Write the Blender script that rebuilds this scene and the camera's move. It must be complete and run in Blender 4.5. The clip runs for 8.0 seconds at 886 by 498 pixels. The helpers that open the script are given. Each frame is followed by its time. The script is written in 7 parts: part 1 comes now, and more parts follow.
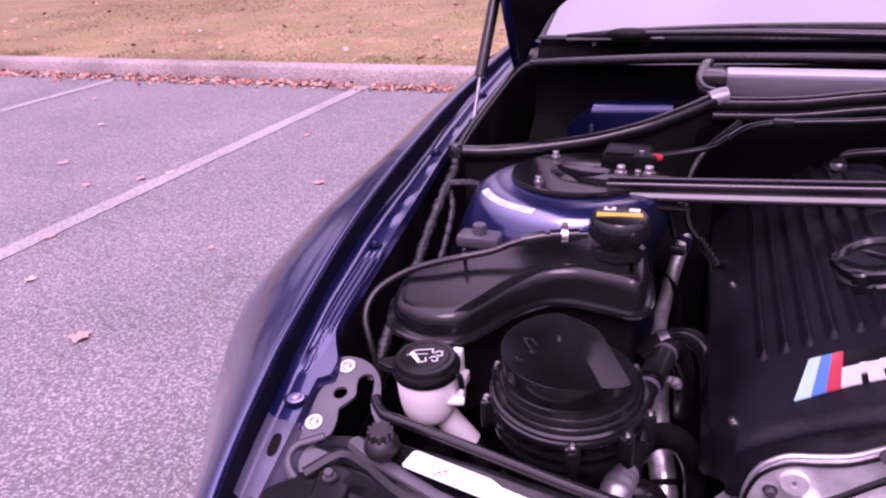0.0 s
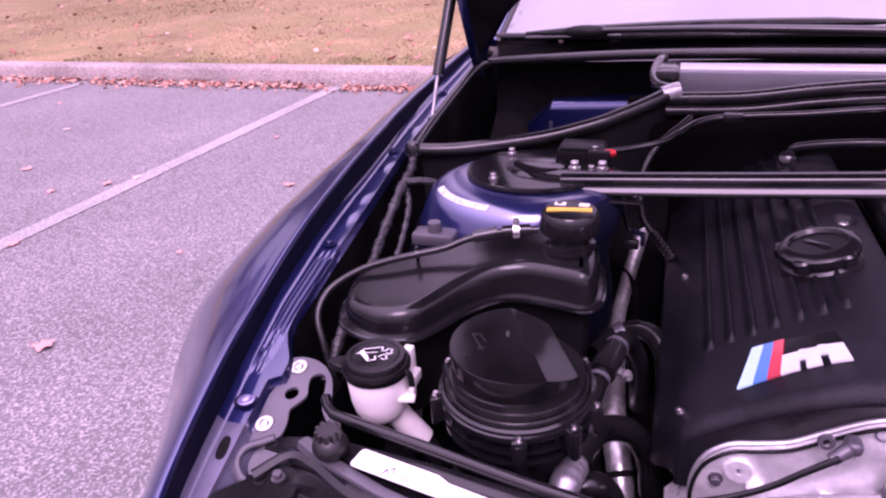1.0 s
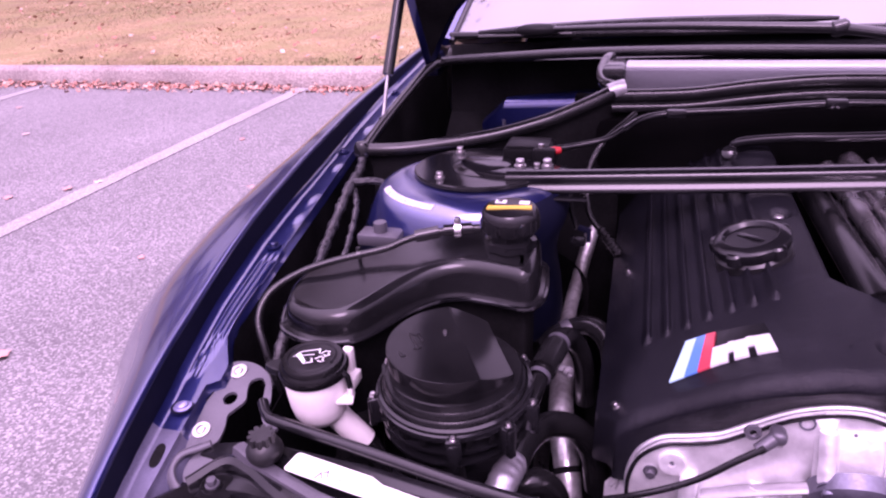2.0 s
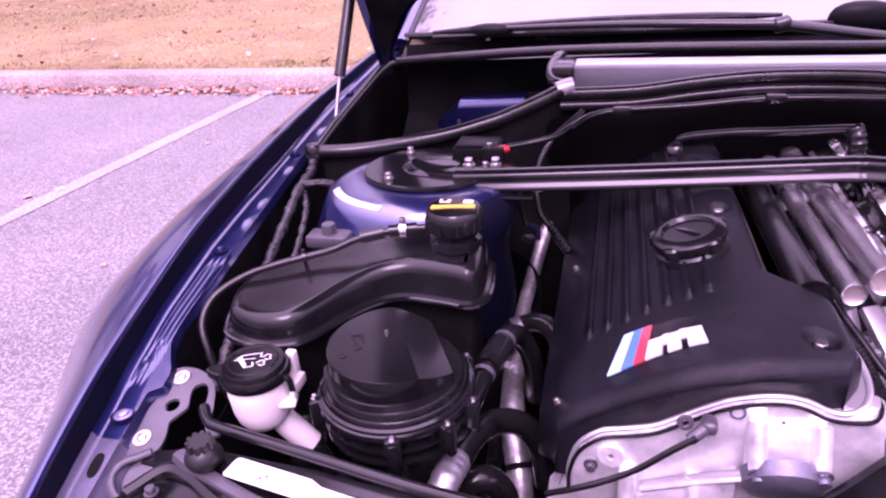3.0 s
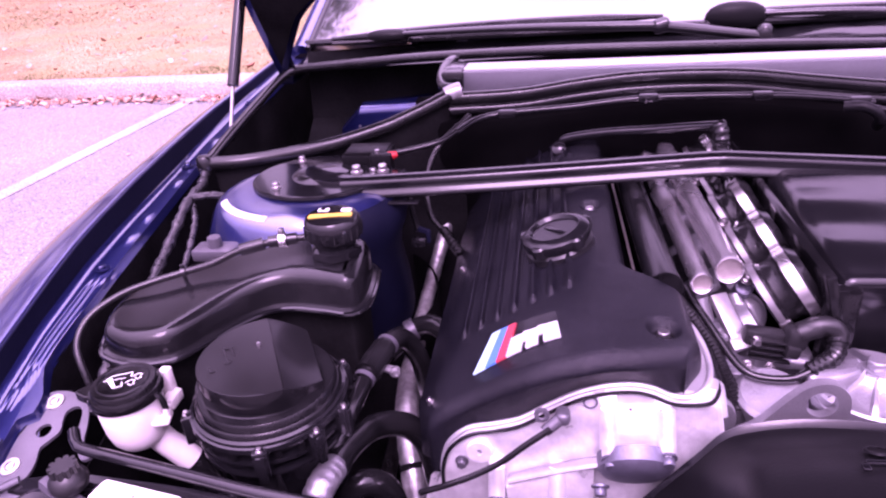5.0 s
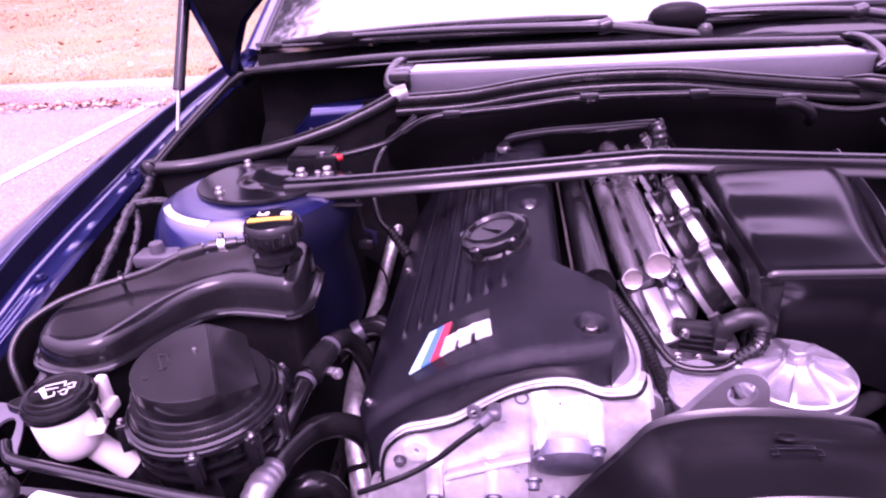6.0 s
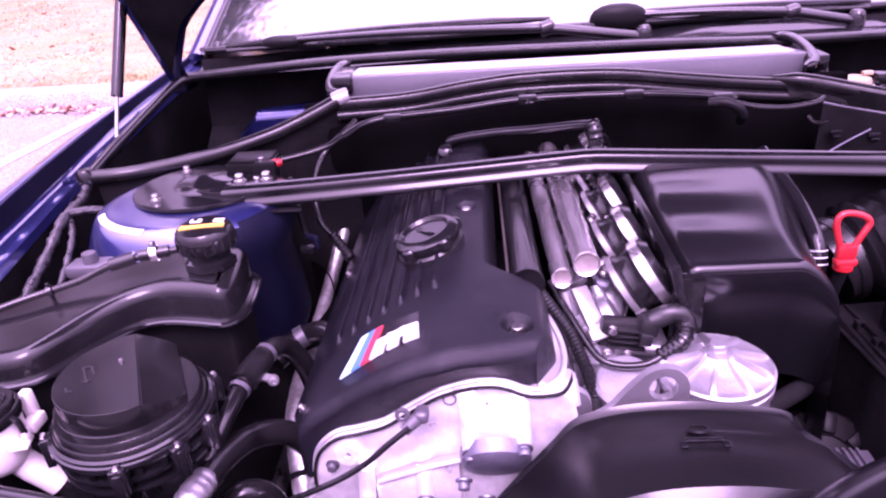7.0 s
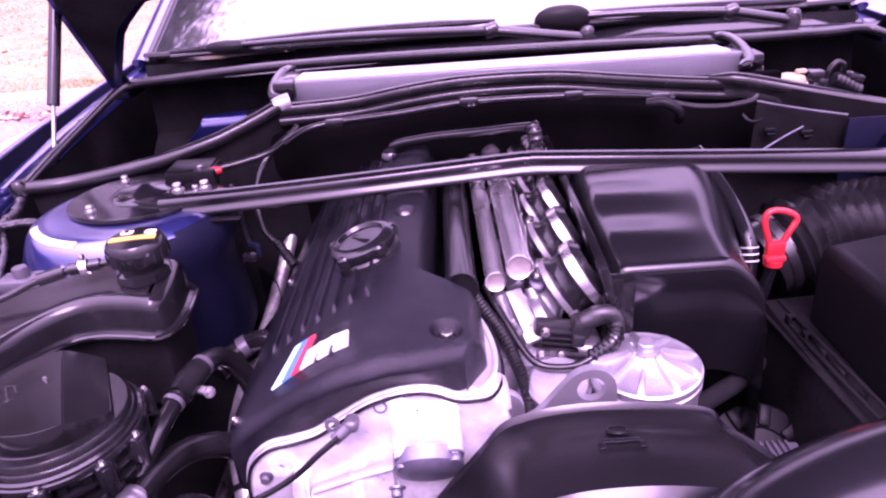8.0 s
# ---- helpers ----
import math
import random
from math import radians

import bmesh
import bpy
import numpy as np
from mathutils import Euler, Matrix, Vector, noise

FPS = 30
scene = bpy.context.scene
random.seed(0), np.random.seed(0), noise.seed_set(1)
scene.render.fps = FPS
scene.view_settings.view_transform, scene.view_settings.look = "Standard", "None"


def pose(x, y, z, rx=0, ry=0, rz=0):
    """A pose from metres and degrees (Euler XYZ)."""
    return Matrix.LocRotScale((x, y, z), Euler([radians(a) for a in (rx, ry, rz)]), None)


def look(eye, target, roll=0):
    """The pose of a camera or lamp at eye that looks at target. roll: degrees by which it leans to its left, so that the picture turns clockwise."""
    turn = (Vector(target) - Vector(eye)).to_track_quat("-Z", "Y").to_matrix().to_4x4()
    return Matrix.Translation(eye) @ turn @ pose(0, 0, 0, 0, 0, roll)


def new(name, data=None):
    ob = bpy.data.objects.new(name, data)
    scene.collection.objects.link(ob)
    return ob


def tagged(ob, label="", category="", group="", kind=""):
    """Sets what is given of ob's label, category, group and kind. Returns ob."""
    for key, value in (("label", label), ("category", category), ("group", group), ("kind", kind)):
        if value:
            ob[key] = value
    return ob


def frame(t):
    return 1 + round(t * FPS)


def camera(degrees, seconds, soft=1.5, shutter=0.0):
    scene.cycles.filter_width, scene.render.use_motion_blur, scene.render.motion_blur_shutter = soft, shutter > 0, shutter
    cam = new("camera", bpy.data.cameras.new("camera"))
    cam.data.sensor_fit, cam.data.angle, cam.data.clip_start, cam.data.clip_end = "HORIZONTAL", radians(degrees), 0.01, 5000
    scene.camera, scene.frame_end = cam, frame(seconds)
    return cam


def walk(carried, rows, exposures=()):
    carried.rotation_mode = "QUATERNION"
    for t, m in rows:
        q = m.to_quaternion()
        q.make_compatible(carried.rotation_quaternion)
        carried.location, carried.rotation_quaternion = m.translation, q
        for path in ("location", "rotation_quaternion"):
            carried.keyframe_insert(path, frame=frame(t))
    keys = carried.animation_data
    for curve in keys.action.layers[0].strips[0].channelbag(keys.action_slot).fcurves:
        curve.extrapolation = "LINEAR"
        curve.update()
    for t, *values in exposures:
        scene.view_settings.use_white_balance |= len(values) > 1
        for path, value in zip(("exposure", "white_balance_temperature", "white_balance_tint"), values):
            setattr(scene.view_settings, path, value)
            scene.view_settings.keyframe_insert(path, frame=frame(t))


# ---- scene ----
cam = camera(66.72, 8.0, soft=2.2)
PATH = [
    (0, (-0.3604, -0.9129, 1.1390), (-1.0365, 0.7532, 0.2640), -3.80),
    (0.5, (-0.3461, -0.9086, 1.1370), (-0.9906, 0.7698, 0.2600), -3.90),
    (1, (-0.3339, -0.9042, 1.1340), (-0.9488, 0.7847, 0.2560), -4.00),
    (1.5, (-0.3165, -0.8971, 1.1320), (-0.8958, 0.8020, 0.2520), -4.00),
    (3, (-0.2678, -0.8846, 1.1280), (-0.7434, 0.8442, 0.2420), -4.30),
    (3.5, (-0.2496, -0.8815, 1.1290), (-0.6857, 0.8562, 0.2410), -4.40),
    (4, (-0.2335, -0.8803, 1.1290), (-0.6301, 0.8664, 0.2390), -4.50),
    (4.5, (-0.2135, -0.8794, 1.1320), (-0.5686, 0.8742, 0.2390), -4.60),
    (6, (-0.1595, -0.8812, 1.1350), (-0.3967, 0.8884, 0.2330), -4.70),
    (6.5, (-0.1385, -0.8812, 1.1350), (-0.3274, 0.8928, 0.2330), -4.70),
    (7, (-0.1214, -0.8801, 1.1350), (-0.2701, 0.8969, 0.2300), -4.70),
    (7.5, (-0.0993, -0.8783, 1.1370), (-0.2058, 0.9006, 0.2280), -4.80),
    (8, (-0.0831, -0.8761, 1.1370), (-0.1496, 0.9037, 0.2250), -4.90),
]
walk(cam, [(t, look(eye, target, roll)) for t, eye, target, roll in PATH],
     [(0.0, 0.38, 6250, 88), (1.5, 0.62, 6200, 89), (3.0, 0.90, 6200, 94), (4.5, 1.14, 6150, 101), (6.0, 1.42, 6100, 107), (8.0, 1.67, 6050, 107)])

# ---- world and sun: bright overcast ----
world = bpy.data.worlds.new("sky")
scene.world = world
world.use_nodes = True
wn = world.node_tree.nodes
sky = wn.new("ShaderNodeTexSky")
sky.sky_type, sky.sun_disc = "NISHITA", False
sky.sun_elevation, sky.sun_rotation = radians(55), radians(180)
sky.air_density, sky.dust_density, sky.ozone_density = 1.0, 6.0, 0.6
# a bright cloud layer, brighter towards the zenith, with the blue sky faintly behind it
where = wn.new("ShaderNodeTexCoord")
parts = wn.new("ShaderNodeSeparateXYZ")
rise = wn.new("ShaderNodeMapRange")
rise.inputs["From Min"].default_value, rise.inputs["From Max"].default_value = 0.08, 1.0
rise.inputs["To Min"].default_value, rise.inputs["To Max"].default_value = 0.0, 1.0
steep = wn.new("ShaderNodeMath")
steep.operation, steep.inputs[1].default_value = "POWER", 1.5
lift = wn.new("ShaderNodeMath")
lift.operation, lift.inputs[1].default_value, lift.inputs[2].default_value = "MULTIPLY_ADD", 33.0, 3.5
cloud = wn.new("ShaderNodeTexNoise")
cloud.inputs["Scale"].default_value, cloud.inputs["Detail"].default_value = 2.5, 6
patchy = wn.new("ShaderNodeMapRange")
patchy.inputs["To Min"].default_value, patchy.inputs["To Max"].default_value = 0.7, 1.3
layer = wn.new("ShaderNodeMath")
layer.operation = "MULTIPLY"
cover_mix = wn.new("ShaderNodeMix")
cover_mix.data_type = "RGBA"
cover_mix.inputs["Factor"].default_value = 0.8
wl = world.node_tree.links
wl.new(where.outputs["Generated"], parts.inputs["Vector"])
wl.new(where.outputs["Generated"], cloud.inputs["Vector"])
wl.new(parts.outputs["Z"], rise.inputs["Value"])
wl.new(cloud.outputs["Fac"], patchy.inputs["Value"])
wl.new(rise.outputs["Result"], steep.inputs[0])
wl.new(steep.outputs[0], lift.inputs[0])
wl.new(lift.outputs[0], layer.inputs[0])
wl.new(patchy.outputs["Result"], layer.inputs[1])
wl.new(sky.outputs["Color"], cover_mix.inputs["A"])
wl.new(layer.outputs[0], cover_mix.inputs["B"])
wl.new(cover_mix.outputs["Result"], wn["Background"].inputs["Color"])
wn["Background"].inputs["Strength"].default_value = 0.1
sun = new("sun", bpy.data.lights.new("sun", "SUN"))
sun.data.energy, sun.data.angle, sun.data.color = 1.4, radians(28), (1.0, 0.98, 0.95)
sun.matrix_world = look((1.5, -14, 20), (0, 0, 0))


# ---- materials ----
def material(name, base, rough=0.5, metal=0.0, vary=0.15, scale=8.0, bump=0.0, bump_scale=200.0, coat=0.0, spread=0.08,
             transmission=0.0, spec=0.5, emission=0.0):
    """A surface with colour drift at two scales, uneven gloss and fine relief."""
    m = bpy.data.materials.new(name)
    m.use_nodes = True
    n, l = m.node_tree.nodes, m.node_tree.links
    p = n["Principled BSDF"]
    p.inputs["Metallic"].default_value = metal
    p.inputs["Coat Weight"].default_value = coat
    p.inputs["Coat Roughness"].default_value = 0.06
    p.inputs["Transmission Weight"].default_value = transmission
    p.inputs["Specular IOR Level"].default_value = spec
    co = n.new("ShaderNodeTexCoord")
    big = n.new("ShaderNodeTexNoise")
    big.inputs["Scale"].default_value, big.inputs["Detail"].default_value = scale, 6
    fine = n.new("ShaderNodeTexNoise")
    fine.inputs["Scale"].default_value, fine.inputs["Detail"].default_value = bump_scale, 3
    l.new(co.outputs["Object"], big.inputs["Vector"])
    l.new(co.outputs["Object"], fine.inputs["Vector"])
    mixer = n.new("ShaderNodeMix")
    mixer.data_type = "RGBA"
    mixer.inputs["A"].default_value = (*[c * (1 - vary) for c in base], 1)
    mixer.inputs["B"].default_value = (*[min(1, c * (1 + vary) + 0.02 * vary) for c in base], 1)
    both = n.new("ShaderNodeMath")
    both.operation = "MULTIPLY_ADD"
    both.inputs[1].default_value, both.inputs[2].default_value = 0.35, 0.0
    l.new(fine.outputs["Fac"], both.inputs[0])
    add = n.new("ShaderNodeMath")
    add.operation = "ADD"
    l.new(both.outputs[0], add.inputs[0])
    l.new(big.outputs["Fac"], add.inputs[1])
    ramp = n.new("ShaderNodeMapRange")
    ramp.inputs["From Min"].default_value, ramp.inputs["From Max"].default_value = 0.4, 0.95
    l.new(add.outputs[0], ramp.inputs["Value"])
    l.new(ramp.outputs["Result"], mixer.inputs["Factor"])
    l.new(mixer.outputs["Result"], p.inputs["Base Color"])
    gloss = n.new("ShaderNodeMapRange")
    gloss.inputs["To Min"].default_value = max(0.02, rough - spread)
    gloss.inputs["To Max"].default_value = min(1, rough + spread)
    l.new(big.outputs["Fac"], gloss.inputs["Value"])
    l.new(gloss.outputs["Result"], p.inputs["Roughness"])
    if bump:
        b = n.new("ShaderNodeBump")
        b.inputs["Strength"].default_value, b.inputs["Distance"].default_value = bump, 0.002
        l.new(fine.outputs["Fac"], b.inputs["Height"])
        l.new(b.outputs["Normal"], p.inputs["Normal"])
    return m


PAINT = material("blue_paint", (0.011, 0.017, 0.095), 0.36, 0.75, 0.15, 5, coat=1.0, spread=0.05)
PAINT.node_tree.nodes["Principled BSDF"].inputs["Coat Roughness"].default_value = 0.07
PAINT.node_tree.nodes["Principled BSDF"].inputs["Coat IOR"].default_value = 1.7
# tower paint lightened: its sky reflection is lifted into colour and coat
PAINT_LIFTED = material("blue_paint_lifted", (0.022, 0.030, 0.14), 0.32, 0.7, 0.2, 22, coat=1.0, spread=0.08)
PAINT_LIFTED.node_tree.nodes["Principled BSDF"].inputs["Coat Roughness"].default_value = 0.16
PAINT_LIFTED.node_tree.nodes["Principled BSDF"].inputs["Coat IOR"].default_value = 2.15
# shaded copy of the blue paint: the bay's shade is in its colour
PAINT_SHADED = material("blue_paint_shaded", (0.0015, 0.0023, 0.013), 0.6, 0.1, 0.25, 9, spec=0.12)
PLASTIC = material("black_plastic", (0.004, 0.004, 0.005), 0.13, 0, 0.4, 14, spread=0.05, spec=0.45)
DARK_PLASTIC = material("deep_black_plastic", (0.003, 0.003, 0.0035), 0.15, 0, 0.4, 14, spread=0.05, spec=0.24)
PLASTIC_MATT = material("matt_black_plastic", (0.005, 0.005, 0.0055), 0.38, 0, 0.4, 14, 0.05, 500)
CRACKLE = material("crackle_black", (0.005, 0.005, 0.008), 0.23, 0, 0.3, 12, 0.55, 900, spec=0.26)
RUBBER = material("rubber", (0.005, 0.005, 0.0055), 0.2, 0, 0.4, 30, 0.02, 400, spec=0.4)
BLACK_PAINT = material("black_metal", (0.004, 0.004, 0.005), 0.15, 0.0, 0.3, 10, coat=0.1, spec=0.38)
ALUMINIUM = material("cast_aluminium", (0.90, 0.885, 0.90), 0.34, 0.56, 0.34, 42, 0.6, 110, spread=0.18)
CAST_GREY = material("grey_casting", (0.68, 0.675, 0.70), 0.34, 0.75, 0.2, 30, 0.25, 500, spread=0.1)
STEEL = material("zinc_steel", (0.55, 0.53, 0.53), 0.3, 1.0, 0.25, 60)
STEEL_DARK = material("dark_steel", (0.16, 0.16, 0.20), 0.4, 0.7, 0.25, 40, 0.15, 300)
CHROME = material("bright_steel", (0.80, 0.78, 0.78), 0.27, 0.95, 0.12, 18, spread=0.08)
FOIL = material("foil_sleeve", (0.80, 0.75, 0.76), 0.38, 0.85, 0.4, 60, 0.4, 120)
BRASSY = material("tube_inside", (0.34, 0.30, 0.28), 0.5, 0.5, 0.3, 60)
WHITE_PLASTIC = material("milky_plastic", (0.74, 0.70, 0.68), 0.5, 0, 0.08, 30, spec=0.4)
WHITE = material("white_print", (0.8, 0.8, 0.8), 0.5, 0, 0.08, 60)
FADED = material("faded_label", (0.50, 0.50, 0.56), 0.5, 0, 0.55, 210, spread=0.1)
PAPER = material("sticker_paper", (0.78, 0.78, 0.74), 0.45, 0, 0.06, 40)
INK = material("ink", (0.03, 0.03, 0.05), 0.6, 0, 0.2, 60)
RAIL_DULL = material("dull_grey_rail_end", (0.10, 0.098, 0.145), 0.34, 0.35, 0.3, 25, 0.05, 400)
BOLT_PALE = material("pale_blue_bolt", (0.30, 0.29, 0.48), 0.32, 0.6, 0.2, 60)
PINK_INK = material("pink_ink", (0.7, 0.35, 0.42), 0.6, 0, 0.2, 60)
YELLOW = material("yellow_sticker", (0.75, 0.50, 0.07), 0.45, 0, 0.08, 60)
RED = material("red_plastic", (0.48, 0.022, 0.02), 0.35, 0, 0.12, 60)
SATIN = material("satin_silver", (0.85, 0.85, 0.87), 0.3, 0.35, 0.06, 30)
POLISHED = material("polished_tube", (0.90, 0.88, 0.89), 0.27, 0.97, 0.10, 12, spread=0.04)
EMBLEM_LIGHT = material("light_blue_enamel", (0.42, 0.72, 0.88), 0.25, 0, 0.05, 30, coat=1)
EMBLEM_BLUE = material("blue_enamel", (0.07, 0.23, 0.56), 0.25, 0, 0.05, 30, coat=1)
EMBLEM_RED = material("red_enamel", (0.56, 0.06, 0.08), 0.2, 0, 0.05, 30, coat=1)
GREY_PANEL = material("grey_coated_panel", (0.17, 0.17, 0.19), 0.35, 0.3, 0.15, 9)
SHROUD_BLACK = material("dull_black_plastic", (0.0045, 0.0045, 0.005), 0.36, 0, 0.12, 12, 0.1, 500, spec=0.08)
SOFT_PLASTIC = material("smooth_black_moulding", (0.005, 0.005, 0.006), 0.19, 0, 0.12, 9, spread=0.05, spec=0.45)
CAST_DIM = material("dull_casting", (0.40, 0.395, 0.42), 0.36, 0.8, 0.2, 30, 0.25, 500, spread=0.1)
MOULDED = material("moulded_black_plastic", (0.0038, 0.0038, 0.0045), 0.15, 0, 0.35, 16, 0.05, 420, spread=0.04, spec=0.40)
GLOSS_PLASTIC = material("glossy_black_plastic", (0.003, 0.003, 0.004), 0.11, 0, 0.4, 14, spread=0.04, spec=0.6)
DULL_STEEL = material("dull_steel", (0.36, 0.35, 0.36), 0.42, 0.8, 0.2, 40)
# black firewall and trim, darkened further with bay shade in the colour
BULKHEAD = material("black_with_bay_shade", (0.0017, 0.0016, 0.0018), 0.9, 0, 0.1, 10, spec=0.01)
# near-zero black: painted deep shade of the bay, also plain black parts
CAVITY = material("black_and_deep_shade", (0.0038, 0.0037, 0.0041), 0.8, 0, 0.5, 10, spec=0.02)
BRACKET = material("grey_black_bracket", (0.085, 0.082, 0.095), 0.36, 0.3, 0.25, 20, 0.1, 500)
CLOTH_TAPE = material("cloth_tape", (0.016, 0.0155, 0.018), 0.32, 0, 0.8, 120, 1.0, 260, spread=0.2)
SILVER_TAPE = material("silver_tape", (0.45, 0.44, 0.46), 0.4, 0.5, 0.3, 90, 0.6, 200)
GLASS = material("windscreen_glass", (0.012, 0.014, 0.016), 0.03, 0, 0.1, 3, coat=1.0, spread=0.01, spec=1.0)
GLASS.node_tree.nodes["Principled BSDF"].inputs["Coat IOR"].default_value = 1.75
LID_SHEEN = material("lid_sky_sheen", (0.6, 0.59, 0.62), 0.3, 0.2, 0.06, 12)
WOVEN = material("woven_hose_cover", (0.005, 0.005, 0.006), 0.4, 0, 0.15, 60, 0.4, 450, spec=0.2)
TAN = material("tan_plastic", (0.45, 0.36, 0.22), 0.5, 0, 0.1, 30)


def speckled(name, dark, mid, light, cell, rough, bump, blotch=0.35, patch=None):
    """Ground: a mass of grains with blotches over it."""
    m = bpy.data.materials.new(name)
    m.use_nodes = True
    n, l = m.node_tree.nodes, m.node_tree.links
    p = n["Principled BSDF"]
    p.inputs["Roughness"].default_value = rough
    p.inputs["Specular IOR Level"].default_value = 0.3
    co = n.new("ShaderNodeTexCoord")
    v = n.new("ShaderNodeTexVoronoi")
    v.inputs["Scale"].default_value = cell
    l.new(co.outputs["Object"], v.inputs["Vector"])
    sep = n.new("ShaderNodeSeparateColor")
    l.new(v.outputs["Color"], sep.inputs["Color"])
    ramp = n.new("ShaderNodeValToRGB")
    e = ramp.color_ramp.elements
    e[0].position, e[0].color = 0.0, (*dark, 1)
    e[1].position, e[1].color = 1.0, (*light, 1)
    k = e.new(0.6)
    k.color = (*mid, 1)
    l.new(sep.outputs["Red"], ramp.inputs["Fac"])
    big = n.new("ShaderNodeTexNoise")
    big.inputs["Scale"].default_value, big.inputs["Detail"].default_value = 1.3, 8
    l.new(co.outputs["Object"], big.inputs["Vector"])
    rng = n.new("ShaderNodeMapRange")
    rng.inputs["From Min"].default_value, rng.inputs["From Max"].default_value = 0.3, 0.7
    rng.inputs["To Min"].default_value, rng.inputs["To Max"].default_value = 1 - blotch, 1 + blotch
    l.new(big.outputs["Fac"], rng.inputs["Value"])
    mul = n.new("ShaderNodeMix")
    mul.data_type, mul.blend_type = "RGBA", "MULTIPLY"
    mul.inputs["Factor"].default_value = 1
    l.new(ramp.outputs["Color"], mul.inputs["A"])
    l.new(rng.outputs["Result"], mul.inputs["B"])
    out = mul.outputs["Result"]
    if patch:
        pn = n.new("ShaderNodeTexNoise")
        pn.inputs["Scale"].default_value, pn.inputs["Detail"].default_value = 2.2, 10
        pn.inputs["Roughness"].default_value = 0.7
        l.new(co.outputs["Object"], pn.inputs["Vector"])
        pr = n.new("ShaderNodeMapRange")
        pr.inputs["From Min"].default_value, pr.inputs["From Max"].default_value = 0.45, 0.6
        l.new(pn.outputs["Fac"], pr.inputs["Value"])
        pm = n.new("ShaderNodeMix")
        pm.data_type = "RGBA"
        l.new(pr.outputs["Result"], pm.inputs["Factor"])
        l.new(out, pm.inputs["A"])
        pm.inputs["B"].default_value = (*patch, 1)
        out = pm.outputs["Result"]
    l.new(out, p.inputs["Base Color"])
    b = n.new("ShaderNodeBump")
    b.inputs["Strength"].default_value, b.inputs["Distance"].default_value = bump, 0.004
    l.new(v.outputs["Distance"], b.inputs["Height"])
    l.new(b.outputs["Normal"], p.inputs["Normal"])
    return m


ASPHALT = speckled("asphalt", (0.090, 0.087, 0.088), (0.142, 0.137, 0.137), (0.285, 0.276, 0.27), 160, 0.85, 0.35, 0.12)
TURF = speckled("dry_turf", (0.13, 0.092, 0.040), (0.235, 0.168, 0.084), (0.335, 0.25, 0.138), 60, 0.95, 0.8, 0.3, (0.205, 0.17, 0.071))
CONCRETE = speckled("kerb_concrete", (0.19, 0.154, 0.138), (0.28, 0.235, 0.215), (0.37, 0.33, 0.297), 110, 0.9, 0.4, 0.3)
LINE_PAINT = speckled("worn_line_paint", (0.18, 0.171, 0.166), (0.26, 0.248, 0.24), (0.38, 0.362, 0.352), 170, 0.8, 0.4, 0.15)


def tinted(name, colours, rough=0.8):
    """A leaf or blade, its colour drawn by island."""
    m = bpy.data.materials.new(name)
    m.use_nodes = True
    n, l = m.node_tree.nodes, m.node_tree.links
    g = n.new("ShaderNodeNewGeometry")
    r = n.new("ShaderNodeValToRGB")
    e = r.color_ramp.elements
    e[0].color, e[1].color = (*colours[0], 1), (*colours[-1], 1)
    for k, c in enumerate(colours[1:-1]):
        e.new((k + 1) / (len(colours) - 1)).color = (*c, 1)
    l.new(g.outputs["Random Per Island"], r.inputs["Fac"])
    l.new(r.outputs["Color"], n["Principled BSDF"].inputs["Base Color"])
    n["Principled BSDF"].inputs["Roughness"].default_value = rough
    return m


DRY_LEAF = tinted("dry_leaf", [(0.20, 0.07, 0.045), (0.36, 0.15, 0.10), (0.46, 0.27, 0.19), (0.26, 0.10, 0.07), (0.52, 0.36, 0.28), (0.32, 0.13, 0.09)])
PALE_LEAF = tinted("pale_dry_leaf", [(0.48, 0.32, 0.28), (0.55, 0.40, 0.36), (0.42, 0.26, 0.22)])
PINK_LEAF = tinted("pinkish_dry_leaf", [(0.46, 0.20, 0.17), (0.52, 0.26, 0.22), (0.40, 0.16, 0.13)])
GREEN_BLADE = tinted("green_grass_blade", [(0.10, 0.12, 0.035), (0.15, 0.15, 0.05), (0.07, 0.095, 0.03), (0.20, 0.17, 0.07)])
BLADE = tinted("grass_blade", [(0.30, 0.22, 0.11), (0.34, 0.25, 0.13), (0.23, 0.20, 0.08), (0.36, 0.27, 0.15), (0.27, 0.21, 0.10)])
BARK = material("bark", (0.09, 0.07, 0.055), 0.9, 0, 0.4, 20, 0.8, 60)
FAR_FOLIAGE = tinted("autumn_foliage", [(0.05, 0.035, 0.02), (0.09, 0.055, 0.03), (0.06, 0.05, 0.02), (0.12, 0.07, 0.04)])
FOLIAGE = tinted("foliage", [(0.04, 0.06, 0.02), (0.07, 0.09, 0.03), (0.11, 0.09, 0.03), (0.05, 0.07, 0.025)])


# ---- building helpers ----
def mesh_of(name, bm, mat, sharp=38):
    bm.normal_update()
    for f in bm.faces:
        f.smooth = True
    for e in bm.edges:
        wide = any(len(f.verts) > 8 for f in e.link_faces)
        e.smooth = len(e.link_faces) == 2 and e.calc_face_angle(0) < radians(5 if wide else sharp)
    me = bpy.data.meshes.new(name)
    bm.to_mesh(me)
    bm.free()
    me.materials.append(mat)
    return me


def thing(name, place, label, category, group="", kind=""):
    ob = new(name)
    ob.location = place
    return tagged(ob, label, category, group, kind)


def hang(ob, parent):
    ob.parent = parent
    if parent.type == "EMPTY":
        ob.matrix_parent_inverse = Matrix.Translation(-Vector(parent.location))


def part(name, bm, mat, parent, label="", sharp=38):
    ob = new(name, mesh_of(name, bm, mat, sharp))
    hang(ob, parent)
    return tagged(ob, label)


